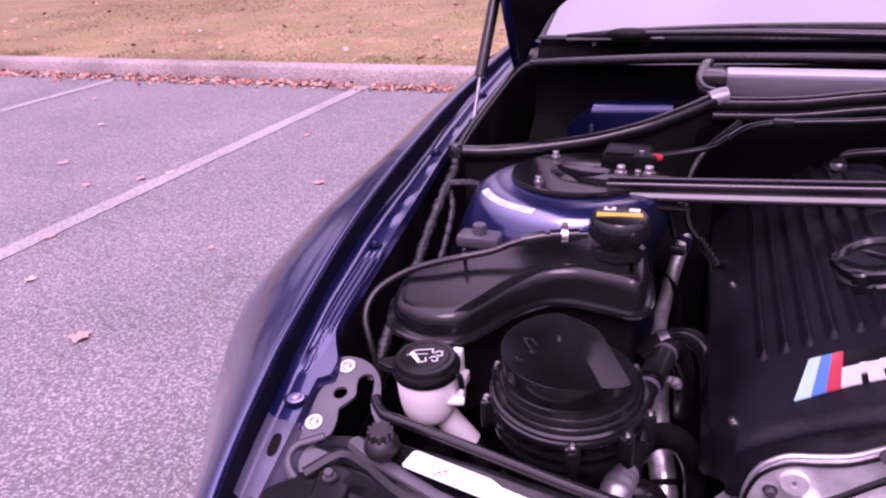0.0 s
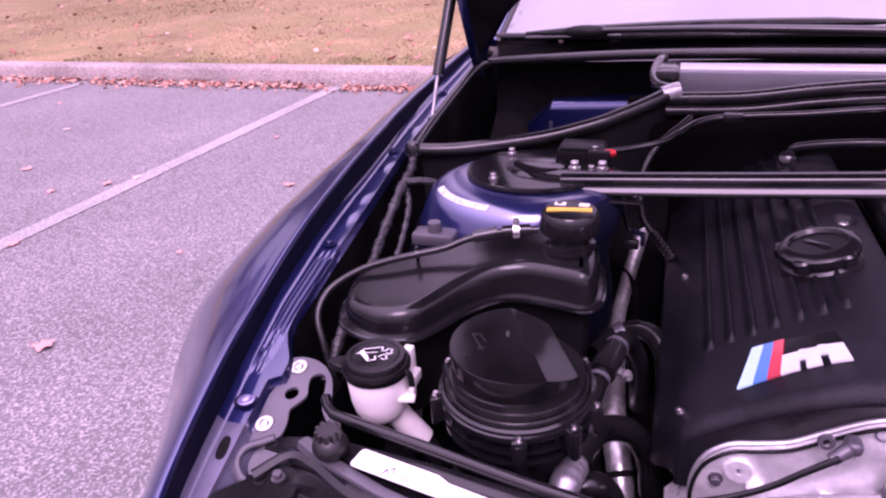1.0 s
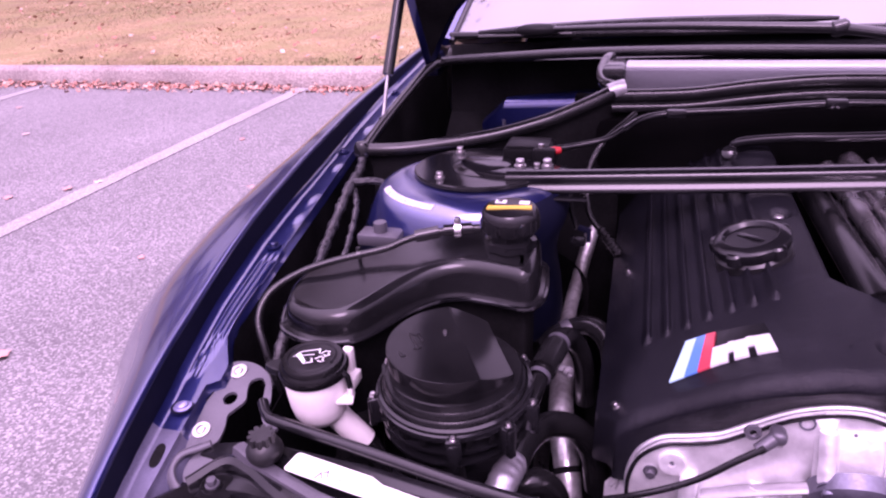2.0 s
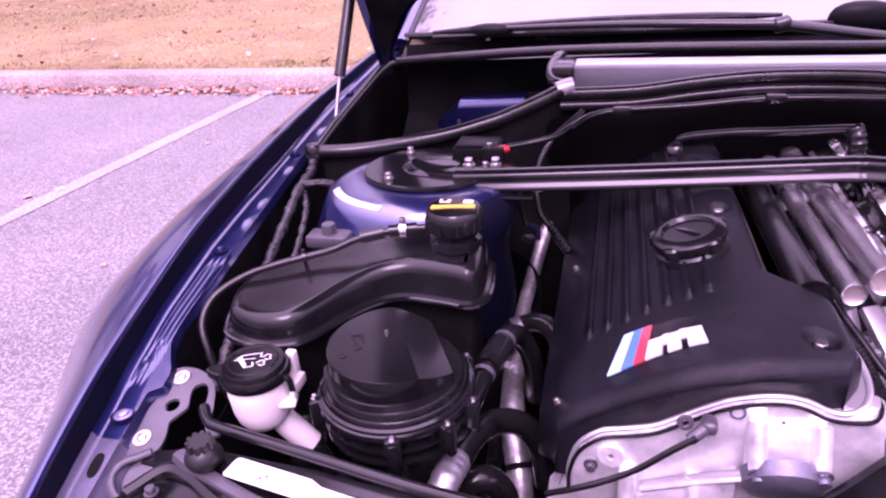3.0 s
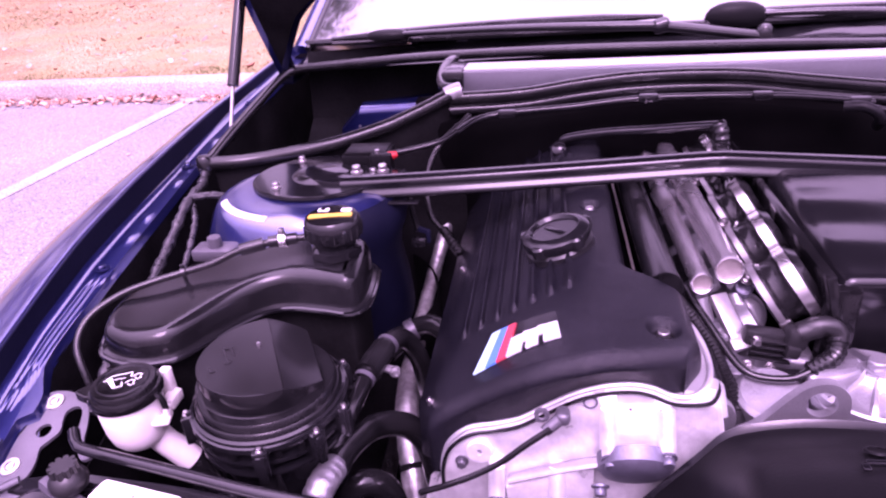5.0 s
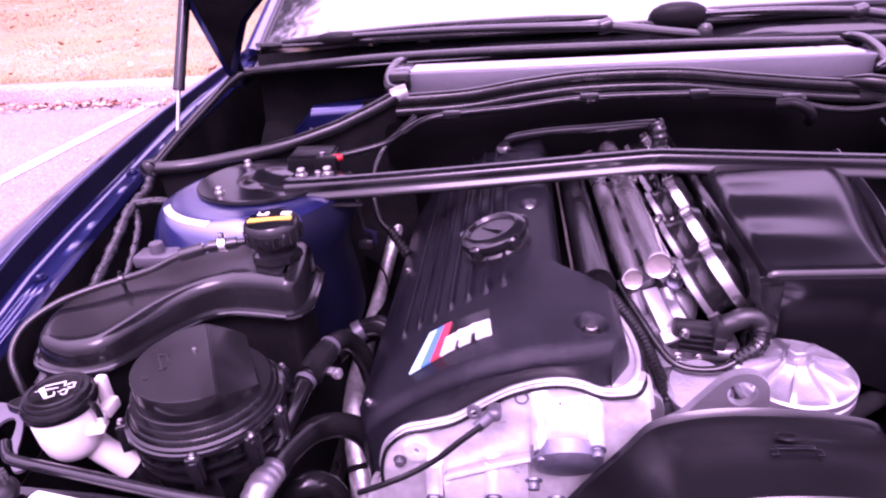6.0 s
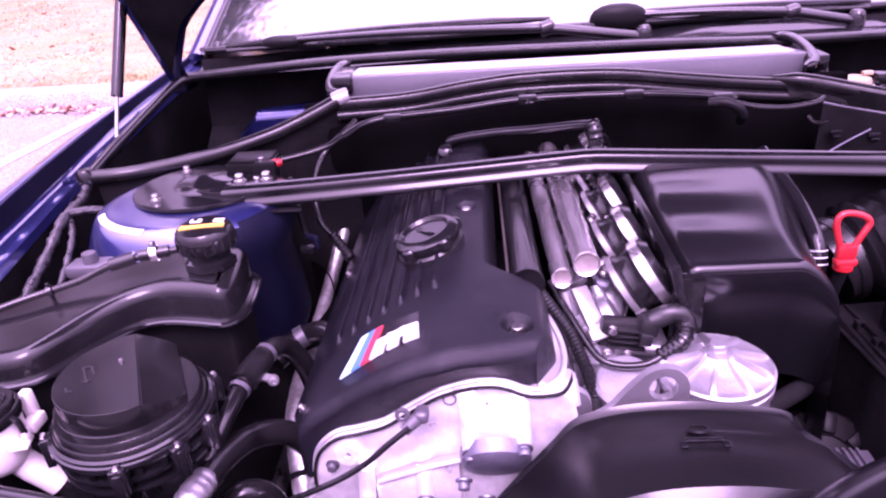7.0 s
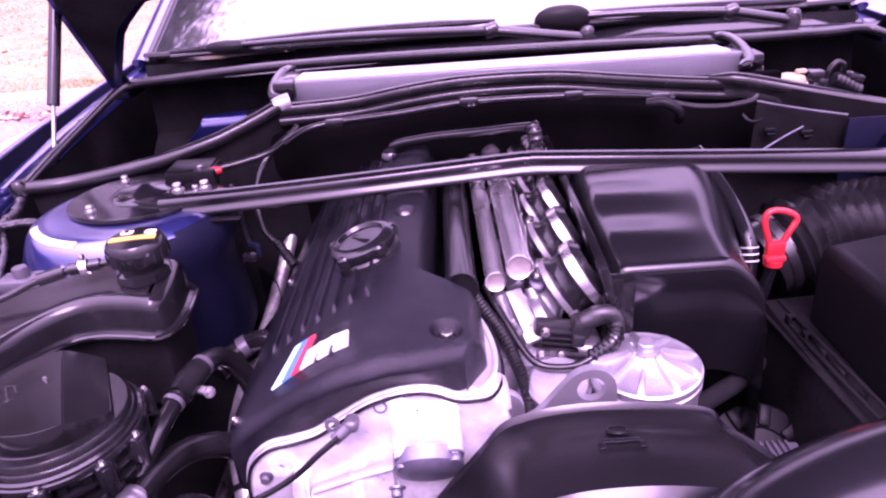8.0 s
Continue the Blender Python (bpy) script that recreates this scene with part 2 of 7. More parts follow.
def solid(name, bm, mat, label, category, group="", kind="", sharp=38):
    return tagged(new(name, mesh_of(name, bm, mat, sharp)), label, category, group, kind)


def piece(name, me, m, parent, label=""):
    ob = new(name, me)
    hang(ob, parent)
    ob.matrix_basis = m
    return tagged(ob, label)


def join(*bms):
    out = bmesh.new()
    for b in bms:
        me = bpy.data.meshes.new("t")
        b.to_mesh(me)
        b.free()
        out.from_mesh(me)
        bpy.data.meshes.remove(me)
    return out


def spline(pts, res=6):
    p = [Vector(q) for q in pts]
    if len(p) == 2:
        return [p[0].lerp(p[1], k / res) for k in range(res + 1)]
    p = [2 * p[0] - p[1], *p, 2 * p[-1] - p[-2]]
    out = []
    for i in range(1, len(p) - 2):
        a, b, c, d = p[i - 1:i + 3]
        for k in range(res):
            t = k / res
            out.append(0.5 * (2 * b + (c - a) * t + (2 * a - 5 * b + 4 * c - d) * t * t + (3 * b - a - 3 * c + d) * t ** 3))
    out.append(p[-2])
    return out


def tube(pts, r, seg=12, res=6, caps=True, flat=1.0, smooth=True, wave=0.0, waves=0):
    """A round bar along a line. flat: its height over its width; wave and waves: corrugation."""
    line = spline(pts, res) if smooth else [Vector(q) for q in pts]
    if waves:
        long = [line[0]]
        n = waves * 4
        acc = [0.0]
        for a, b in zip(line, line[1:]):
            acc.append(acc[-1] + (b - a).length)
        long = []
        for k in range(n + 1):
            s = acc[-1] * k / n
            i = min(len(line) - 2, max(j for j in range(len(acc)) if acc[j] <= s + 1e-9))
            w = (s - acc[i]) / max(1e-9, acc[i + 1] - acc[i])
            long.append(line[i].lerp(line[i + 1], w))
        line = long
    bm = bmesh.new()
    rings, up = [], Vector((0, 0, 1))
    n = len(line)
    for i, p in enumerate(line):
        d = (line[min(i + 1, n - 1)] - line[max(i - 1, 0)]).normalized()
        if i == 0 and abs(d.z) > 0.9:
            up = Vector((0, 1, 0))
        side = d.cross(up).normalized()
        up = side.cross(d).normalized()
        rad = r(i / (n - 1)) if callable(r) else r
        if waves:
            rad += wave * (0.5 - 0.5 * math.cos(i * math.pi / 2))
        rings.append([bm.verts.new(p + side * rad * math.cos(a) + up * rad * flat * math.sin(a))
                      for a in (2 * math.pi * k / seg for k in range(seg))])
    for a, b in zip(rings, rings[1:]):
        for k in range(seg):
            bm.faces.new((a[k], a[(k + 1) % seg], b[(k + 1) % seg], b[k]))
    if caps:
        bm.faces.new(rings[0][::-1])
        bm.faces.new(rings[-1])
    bmesh.ops.recalc_face_normals(bm, faces=bm.faces)
    return bm


def lathe(profile, seg=32, m=None):
    """A turned body from (radius, height) pairs."""
    bm = bmesh.new()
    rings = []
    for r, z in profile:
        if r < 1e-6:
            rings.append([bm.verts.new((0, 0, z))])
        else:
            rings.append([bm.verts.new((r * math.cos(2 * math.pi * k / seg), r * math.sin(2 * math.pi * k / seg), z)) for k in range(seg)])
    for a, b in zip(rings, rings[1:]):
        for k in range(seg):
            j = (k + 1) % seg
            if len(a) == 1 and len(b) > 1:
                bm.faces.new((a[0], b[j], b[k]))
            elif len(b) == 1 and len(a) > 1:
                bm.faces.new((a[k], a[j], b[0]))
            elif len(a) > 1:
                bm.faces.new((a[k], a[j], b[j], b[k]))
    bmesh.ops.recalc_face_normals(bm, faces=bm.faces)
    if m:
        bm.transform(m)
    return bm


def aim(place, way):
    """A pose whose z axis points along way."""
    return Matrix.Translation(place) @ Vector(way).to_track_quat("Z", "Y").to_matrix().to_4x4()


def box(c, size, bevel=0.004, m=None, seg=2):
    bm = bmesh.new()
    bmesh.ops.create_cube(bm, size=1)
    bm.transform(Matrix.Diagonal((*size, 1)))
    if bevel:
        bmesh.ops.bevel(bm, geom=bm.edges[:], offset=bevel, segments=seg, profile=0.5, affect="EDGES")
    if m:
        bm.transform(m)
    bm.transform(Matrix.Translation(c))
    return bm


def plate(outline, z0, z1, bevel=0.003, m=None, seg=2):
    """A flat slab: a plan outline (x, y) between two heights, its upper edge rounded."""
    bm = bmesh.new()
    lo = [bm.verts.new((x, y, z0)) for x, y in outline]
    hi = [bm.verts.new((x, y, z1)) for x, y in outline]
    n = len(lo)
    bm.faces.new(lo[::-1])
    top = bm.faces.new(hi)
    for k in range(n):
        bm.faces.new((lo[k], lo[(k + 1) % n], hi[(k + 1) % n], hi[k]))
    bmesh.ops.recalc_face_normals(bm, faces=bm.faces)
    if bevel:
        bmesh.ops.bevel(bm, geom=list(top.edges), offset=bevel, segments=seg, profile=0.5, affect="EDGES")
    if m:
        bm.transform(m)
    return bm


def rounded(outline, res=4):
    """A smooth closed outline through plan points."""
    p = [Vector((*q, 0)) for q in outline]
    n, out = len(p), []
    for i in range(n):
        a, b, c, d = p[i - 1], p[i], p[(i + 1) % n], p[(i + 2) % n]
        for k in range(res):
            t = k / res
            q = 0.5 * (2 * b + (c - a) * t + (2 * a - 5 * b + 4 * c - d) * t * t + (3 * b - a - 3 * c + d) * t ** 3)
            out.append((q.x, q.y))
    return out


def sheet(rows, thick=0.0):
    """A surface through rows of points; thick: its depth along the normals."""
    bm = bmesh.new()
    v = [[bm.verts.new(p) for p in row] for row in rows]
    for a, b in zip(v, v[1:]):
        for k in range(len(a) - 1):
            bm.faces.new((a[k], a[k + 1], b[k + 1], b[k]))
    if thick:
        bmesh.ops.recalc_face_normals(bm, faces=bm.faces)
        bmesh.ops.solidify(bm, geom=bm.faces[:], thickness=thick)
    bmesh.ops.recalc_face_normals(bm, faces=bm.faces)
    return bm


def lerp_table(table, v):
    return float(np.interp(v, [a for a, _ in table], [b for _, b in table]))


def smooth(t):
    t = min(1, max(0, t))
    return t * t * (3 - 2 * t)


def hexbolt(r, h, flange=1.35):
    """A flanged hexagon bolt head standing on z = 0."""
    a = lathe([(0, 0.25 * h), (r * flange, 0.25 * h), (r * flange, 0), (0, 0)], 18)
    b = bmesh.new()
    bmesh.ops.create_cone(b, cap_ends=True, segments=6, radius1=r, radius2=r, depth=h)
    b.transform(Matrix.Translation((0, 0, 0.25 * h + h / 2)))
    bmesh.ops.bevel(b, geom=b.edges[:], offset=r * 0.1, segments=1, affect="EDGES")
    return join(a, b)


BOLT = mesh_of("bolt", hexbolt(0.006, 0.008), STEEL)
BOLT_SMALL = mesh_of("bolt", hexbolt(0.0045, 0.006), STEEL)
BOLT_CASE = mesh_of("bolt", hexbolt(0.0055, 0.007), STEEL_DARK)
BOLT_DARK = mesh_of("bolt", hexbolt(0.005, 0.006), BRACKET)


# ---- ground, kerb, verge ----
LOT = Matrix.Translation((-2.85, 3.87, 0)) @ Matrix.Rotation(radians(-2.9), 4, "Z")


def ground_sheet(name, x0, x1, y0, y1, nx, ny, height, mat, label, category, kind="structure"):
    rows = []
    for j in range(ny + 1):
        y = y0 + (y1 - y0) * (j / ny) ** 2
        rows.append([(x0 + (x1 - x0) * i / nx, y, height(x0 + (x1 - x0) * i / nx, y)) for i in range(nx + 1)])
    bm = sheet(rows)
    bm.transform(LOT)
    return solid(name, bm, mat, label, category, kind=kind)


def verge_height(x, y):
    return 0.122 + 0.02 * min(1, y) + 0.012 * y + 0.012 * noise.noise(Vector((x * 1.3, y * 1.3, 4)))


bm = sheet([[(x, y, 0) for x in np.linspace(-300, 300, 13)] for y in (-300, -80, -20, -8, -4, -1, 0.2)])
bm.transform(LOT)
solid("road", bm, ASPHALT, "grey weathered asphalt of the car park with pale grit", "asphalt", kind="structure")
ground_sheet("ground", -120, 120, 0.15, 300, 80, 60, verge_height, TURF, "dry tan grass verge behind the kerb", "grass verge")

# kerb stones, butted end to end
kerb = thing("kerb", (-2.85, 3.87, 0), "pale concrete kerb with leaves along its foot", "kerb", kind="structure")
kerb_section = [(0.0, -0.05), (0.0, 0.02), (0.018, 0.114), (0.035, 0.133), (0.06, 0.138), (0.18, 0.138), (0.19, 0.132), (0.19, -0.05)]
for k in range(-7, 7):
    a, b = k * 3.0 + 0.9, k * 3.0 + 3.896
    rows = [[(x, y, z) for y, z in kerb_section] for x in np.linspace(a, b, 9)]
    for row in rows:
        for i, (x, y, z) in enumerate(row):
            w = 0.004 * noise.noise(Vector((x * 3, y * 9, z * 9)))
            row[i] = (x, y + w, z + w * 0.6)
    bm = sheet(rows)
    bm.transform(LOT)
    part("kerb_stone", bm, CONCRETE, kerb)

# stall lines
for x, w in ((-0.02, 0.11), (-2.62, 0.11), (-5.2, 0.1)):
    rows = [[(x + s * w / 2 + 0.006 * noise.noise(Vector((y * 4, s * 3, x))), y, 0.004) for s in (-1, 0, 1)] for y in np.linspace(-5.2, 0.0, 60)]
    bm = sheet(rows)
    bm.transform(LOT)
    solid("parking_line", bm, LINE_PAINT, "worn white painted parking line on asphalt", "parking line", "parking lines", "structure")


def leaf_shape(size):
    """A curled five-lobed dry leaf with a stalk."""
    bm = bmesh.new()
    c = bm.verts.new((0, 0, 0.012 * size / 0.05))
    rim = []
    for k in range(15):
        a = 2 * math.pi * k / 15
        r = size * (0.5 + 0.5 * abs(math.cos(2.5 * a))) * random.uniform(0.8, 1.1)
        rim.append(bm.verts.new((r * math.cos(a), r * math.sin(a), random.uniform(0, 0.35) * size)))
    for k in range(15):
        bm.faces.new((c, rim[k], rim[(k + 1) % 15]))
    s = [bm.verts.new(q) for q in ((-size, 0.002, 0.004), (-size, -0.002, 0.004), (-1.7 * size, 0, 0.01))]
    bm.faces.new(s)
    return bm


leaf_meshes = [mesh_of("fallen_leaf", leaf_shape(0.034), PALE_LEAF if k == 1 else PINK_LEAF, 80) for k in range(4)]
for k, (x, y, s) in enumerate([(-2.156, 0.363, 1.1), (-2.688, 0.628, 0.8), (-3.807, 1.80, 1.0), (-3.343, 1.52, 0.8), (-3.11, 1.669, 0.9), (-3.015, 1.777, 0.9), (-2.107, 1.81, 0.9),
                               (-2.164, 1.04, 0.5), (-2.965, 0.964, 0.9), (-4.268, 2.544, 0.8), (-2.62, 2.55, 0.6), (-1.75, 1.2, 0.4), (-5.0, 3.2, 0.7), (-7.05, 3.98, 1.6)]):
    ob = new("fallen_leaf", leaf_meshes[k % 4])
    ob.matrix_basis = Matrix.Translation((x, y, 0.004)) @ Matrix.Rotation(k * 2.1, 4, "Z") @ Matrix.Scale(s * 0.95, 4)
    tagged(ob, "curled pinkish brown dry leaf on asphalt", "leaf", "fallen leaves")

# the drift of leaves along the kerb's foot
verts, faces = [], []
for k in range(2600):
    x = random.uniform(-8, 3.5)
    if min(abs(x + 0.02), abs(x + 2.62)) < 0.09 and k % 5:
        continue
    thick = 0.55 + 0.45 * noise.noise(Vector((x * 1.1, 0, 7)))
    y = -abs(random.gauss(0, 0.085)) * (0.4 + thick) - 0.005
    z = max(0.006, 0.06 * thick * math.exp(y / 0.06)) * random.random()
    s, a = random.uniform(0.010, 0.030), random.uniform(0, 6.3)
    t = Euler((random.uniform(-0.7, 0.7), random.uniform(-0.7, 0.7), a)).to_matrix()
    base = len(verts)
    for i in range(6):
        b = math.pi * i / 3
        r = s * random.uniform(0.6, 1.1)
        verts.append(LOT @ (Vector((x, y, z + s * 0.4)) + t @ Vector((r * math.cos(b), 0.75 * r * math.sin(b), 0.3 * r * (i % 2)))))
    faces.append([base + i for i in range(6)])
me = bpy.data.meshes.new("leaf_litter")
me.from_pydata(verts, [], faces)
me.materials.append(DRY_LEAF)
tagged(new("leaf_litter", me), "drift of reddish brown dry leaves against the kerb", "leaves", kind="stuff")

# grass blades and leaf bits over the verge
verts, faces = [], []
for k in range(42000):
    y = 0.19 + 7.5 * random.random() ** 1.4
    x = random.uniform(-6.5 - y * 0.4, 2.5)
    if noise.noise(Vector((x * 1.7, y * 1.7, 9))) < -0.3 + 0.5 * random.random() - 0.3:
        continue
    a, h = random.uniform(0, 6.3), random.uniform(0.008, 0.024)
    w = 0.004 + 0.0012 * y
    dx, dy = w * math.cos(a), w * math.sin(a)
    lean = Vector((random.gauss(0, 0.5), random.gauss(0, 0.5), 1)) * h
    p = Vector((x, y, verge_height(x, y) - 0.005))
    base = len(verts)
    verts += [LOT @ (p + Vector((dx, dy, 0))), LOT @ (p - Vector((dx, dy, 0))), LOT @ (p + lean)]
    faces.append((base, base + 1, base + 2))
me = bpy.data.meshes.new("grass")
me.from_pydata(verts, [], faces)
me.materials.append(BLADE)
tagged(new("grass", me), "short dry tan and olive grass on the verge", "grass", kind="stuff")
verts, faces = [], []
for k in range(9000):
    if k % 3:
        x, y = random.uniform(-7, 2.5), 0.2 + abs(random.gauss(0, 0.16))
        if noise.noise(Vector((x * 0.7, 0, 3))) < -0.15:
            continue
    else:
        x, y = random.gauss(-4.9, 1.1), random.gauss(3.6, 0.6)
    a, h = random.uniform(0, 6.3), random.uniform(0.012, 0.03)
    dx, dy = 0.005 * math.cos(a), 0.005 * math.sin(a)
    p = Vector((x, y, verge_height(x, y) - 0.005))
    base = len(verts)
    verts += [LOT @ (p + Vector((dx, dy, 0))), LOT @ (p - Vector((dx, dy, 0))), LOT @ (p + Vector((random.gauss(0, 0.4), random.gauss(0, 0.4), 1)) * h)]
    faces.append((base, base + 1, base + 2))
me = bpy.data.meshes.new("green_grass")
me.from_pydata(verts, [], faces)
me.materials.append(GREEN_BLADE)
tagged(new("green_grass", me), "greener grass along the kerb and in a patch", "grass", kind="stuff")
verts, faces = [], []
for k in range(420):
    y = 0.25 + 7 * random.random() ** 1.2
    x = random.uniform(-6.5 - y * 0.4, 2.5)
    s, t = random.uniform(0.02, 0.045), Euler((random.uniform(-0.6, 0.6), random.uniform(-0.6, 0.6), random.uniform(0, 6.3))).to_matrix()
    base = len(verts)
    for i in range(6):
        b, r = math.pi * i / 3, s * random.uniform(0.6, 1.1)
        verts.append(LOT @ (Vector((x, y, verge_height(x, y) + 0.035)) + t @ Vector((r * math.cos(b), 0.75 * r * math.sin(b), 0.3 * r * (i % 2)))))
    faces.append([base + i for i in range(6)])
me = bpy.data.meshes.new("scattered_leaves")
me.from_pydata(verts, [], faces)
me.materials.append(DRY_LEAF)
tagged(new("scattered_leaves", me), "brown dry leaves scattered over the grass", "leaves", kind="stuff")


def tree(x, y, h, seed, leaves=FOLIAGE):
    """A broad tree: trunk, limbs and a crown of many small clumps of leaves."""
    rnd = random.Random(seed)
    t = thing("tree", (x, y, 0), "tall leafy tree added out of view to darken reflections", "tree", "trees behind the verge")
    trunk = [tube([(x, y, 0), (x + 0.1, y, h * 0.3), (x - 0.1, y + 0.1, h * 0.75)], lambda w: 0.28 * (1 - 0.8 * w), 10)]
    verts, faces = [], []
    for k in range(int(1.6 * h)):
        a, z = rnd.uniform(0, 6.3), h * rnd.uniform(0.3, 0.75)
        r = h * rnd.uniform(0.18, 0.34)
        end = Vector((x + r * math.cos(a), y + r * math.sin(a), z + r * 0.8))
        trunk.append(tube([(x, y, z), Vector((x, y, z)).lerp(end, 0.5) + Vector((0, 0, 0.2)), end], lambda w: 0.09 * (1 - 0.85 * w), 6, 4))
        for c in range(5):
            o = end + Vector((rnd.gauss(0, 0.8), rnd.gauss(0, 0.8), rnd.gauss(0, 0.6)))
            for q in range(120):
                p = o + Vector((rnd.gauss(0, 0.55), rnd.gauss(0, 0.55), rnd.gauss(0, 0.4)))
                s, e = rnd.uniform(0.06, 0.14), Euler((rnd.uniform(0, 6), rnd.uniform(0, 6), 0)).to_matrix()
                b = len(verts)
                verts += [p + e @ Vector(v) * s for v in ((1, 0, 0), (0, 0.5, 0.1), (-1, 0, 0), (0, -0.5, 0.1))]
                faces.append((b, b + 1, b + 2, b + 3))
    part("trunk", join(*trunk), BARK, t)
    me = bpy.data.meshes.new("crown")
    me.from_pydata(verts, [], faces)
    me.materials.append(leaves)
    ob = new("crown", me)
    hang(ob, t)


# added unseen trees that darken the reflections in paint and plastic
for k, (x, y, h) in enumerate(((-38, 22, 15), (-33, 31, 17), (-25, 29, 15), (-14, 19, 17), (-6, 24, 9), (4, 25, 8))):
    tree(x, y, h, 20 + k, FAR_FOLIAGE)


def high_tree():
    """A tall tree with a bare leaning trunk and a high crown."""
    rnd = random.Random(7)
    t = thing("tree", (-12.0, 5.0, 0), "tall bare-trunked tree with a high leafy crown", "tree")
    limbs = [tube([(-12.0, 5.0, 0), (-11.6, 5.8, 5), (-11.0, 7.0, 9), (-10.5, 7.8, 13)], lambda w: 0.26 * (1 - 0.7 * w), 10)]
    verts, faces = [], []
    for k in range(60):
        fork, mid, wide = (((-10.6, 7.6, 11.5), (-10.2, 8.1, 13.4), 1.0), ((-11.0, 7.0, 9.0), (-9.4, 9.2, 11.3), 1.2), ((-11.2, 6.6, 8.0), (-11.5, 6.6, 12.0), 1.3))[k % 3]
        end = Vector(mid) + Vector((rnd.gauss(0, wide), rnd.gauss(0, wide), rnd.gauss(0, wide)))
        limbs.append(tube([fork, Vector(fork).lerp(end, 0.5) + Vector((0, 0, 0.3)), end], lambda w: 0.08 * (1 - 0.8 * w), 6, 4))
        for q in range(300):
            p = end + Vector((rnd.gauss(0, 0.6), rnd.gauss(0, 0.6), rnd.gauss(0, 0.6)))
            s, e = rnd.uniform(0.08, 0.16), Euler((rnd.uniform(0, 6), rnd.uniform(0, 6), 0)).to_matrix()
            b = len(verts)
            verts += [p + e @ Vector(v) * s for v in ((1, 0, 0), (0, 0.5, 0.1), (-1, 0, 0), (0, -0.5, 0.1))]
            faces.append((b, b + 1, b + 2, b + 3))
    part("trunk", join(*limbs), BARK, t)
    me = bpy.data.meshes.new("crown")
    me.from_pydata(verts, [], faces)
    me.materials.append(FOLIAGE)
    hang(new("crown", me), t)


high_tree()


# ---- car body ----
car = thing("car", (0, 0.9, 0), "dark blue sports coupe with its bonnet raised", "car")
RAIL = [(-0.66, 0.690), (-0.60, 0.702), (-0.48, 0.728), (-0.35, 0.762), (-0.245, 0.784), (-0.15, 0.797), (-0.05, 0.807), (0.024, 0.814), (0.3, 0.839), (0.60, 0.862)]
LIP = [(-0.66, 0.715), (-0.60, 0.735), (-0.55, 0.748), (-0.5, 0.762), (-0.45, 0.774), (-0.4, 0.784), (-0.35, 0.795), (-0.3, 0.808), (-0.25, 0.820), (-0.2, 0.829), (-0.1, 0.842), (0.0, 0.851), (0.1, 0.857), (0.2, 0.862), (0.4, 0.872), (0.6, 0.882)]
LIP_OUT = [(-0.66, 0.688), (-0.60, 0.703), (-0.55, 0.714), (-0.5, 0.722), (-0.45, 0.730), (-0.4, 0.736), (-0.35, 0.741), (-0.3, 0.744), (-0.2, 0.747), (-0.1, 0.752), (0.0, 0.757), (0.1, 0.764), (0.2, 0.770), (0.6, 0.775)]
FLARE = [(-0.66, 0.785), (-0.6, 0.806), (-0.5, 0.843), (-0.45, 0.851), (-0.4, 0.857), (-0.35, 0.864), (-0.3, 0.873), (-0.2, 0.872), (-0.1, 0.858), (0, 0.854), (0.2, 0.862), (0.6, 0.858)]
SHOULDER = [(-0.66, 0.44), (-0.6, 0.49), (-0.5, 0.585), (-0.45, 0.640), (-0.4, 0.690), (-0.35, 0.720), (-0.3, 0.732), (-0.2, 0.752), (-0.1, 0.770), (0, 0.768), (0.2, 0.770), (0.6, 0.785)]


RAIL_OUT = [(-0.66, 0.683), (-0.60, 0.699), (-0.55, 0.710), (-0.5, 0.718), (-0.45, 0.726), (-0.4, 0.733), (-0.35, 0.738), (-0.25, 0.743), (-0.1, 0.748), (0.0, 0.753), (0.1, 0.760), (0.25, 0.766), (0.6, 0.770)]
RAIL_IN = [(-0.60, 0.678), (-0.54, 0.684), (-0.50, 0.688), (-0.46, 0.692), (-0.450, 0.692), (-0.444, 0.680), (-0.425, 0.681), (-0.405, 0.694), (-0.39, 0.702), (-0.37, 0.705), (-0.245, 0.706), (-0.15, 0.711), (-0.05, 0.720), (0.024, 0.727), (0.3, 0.736), (0.6, 0.740)]


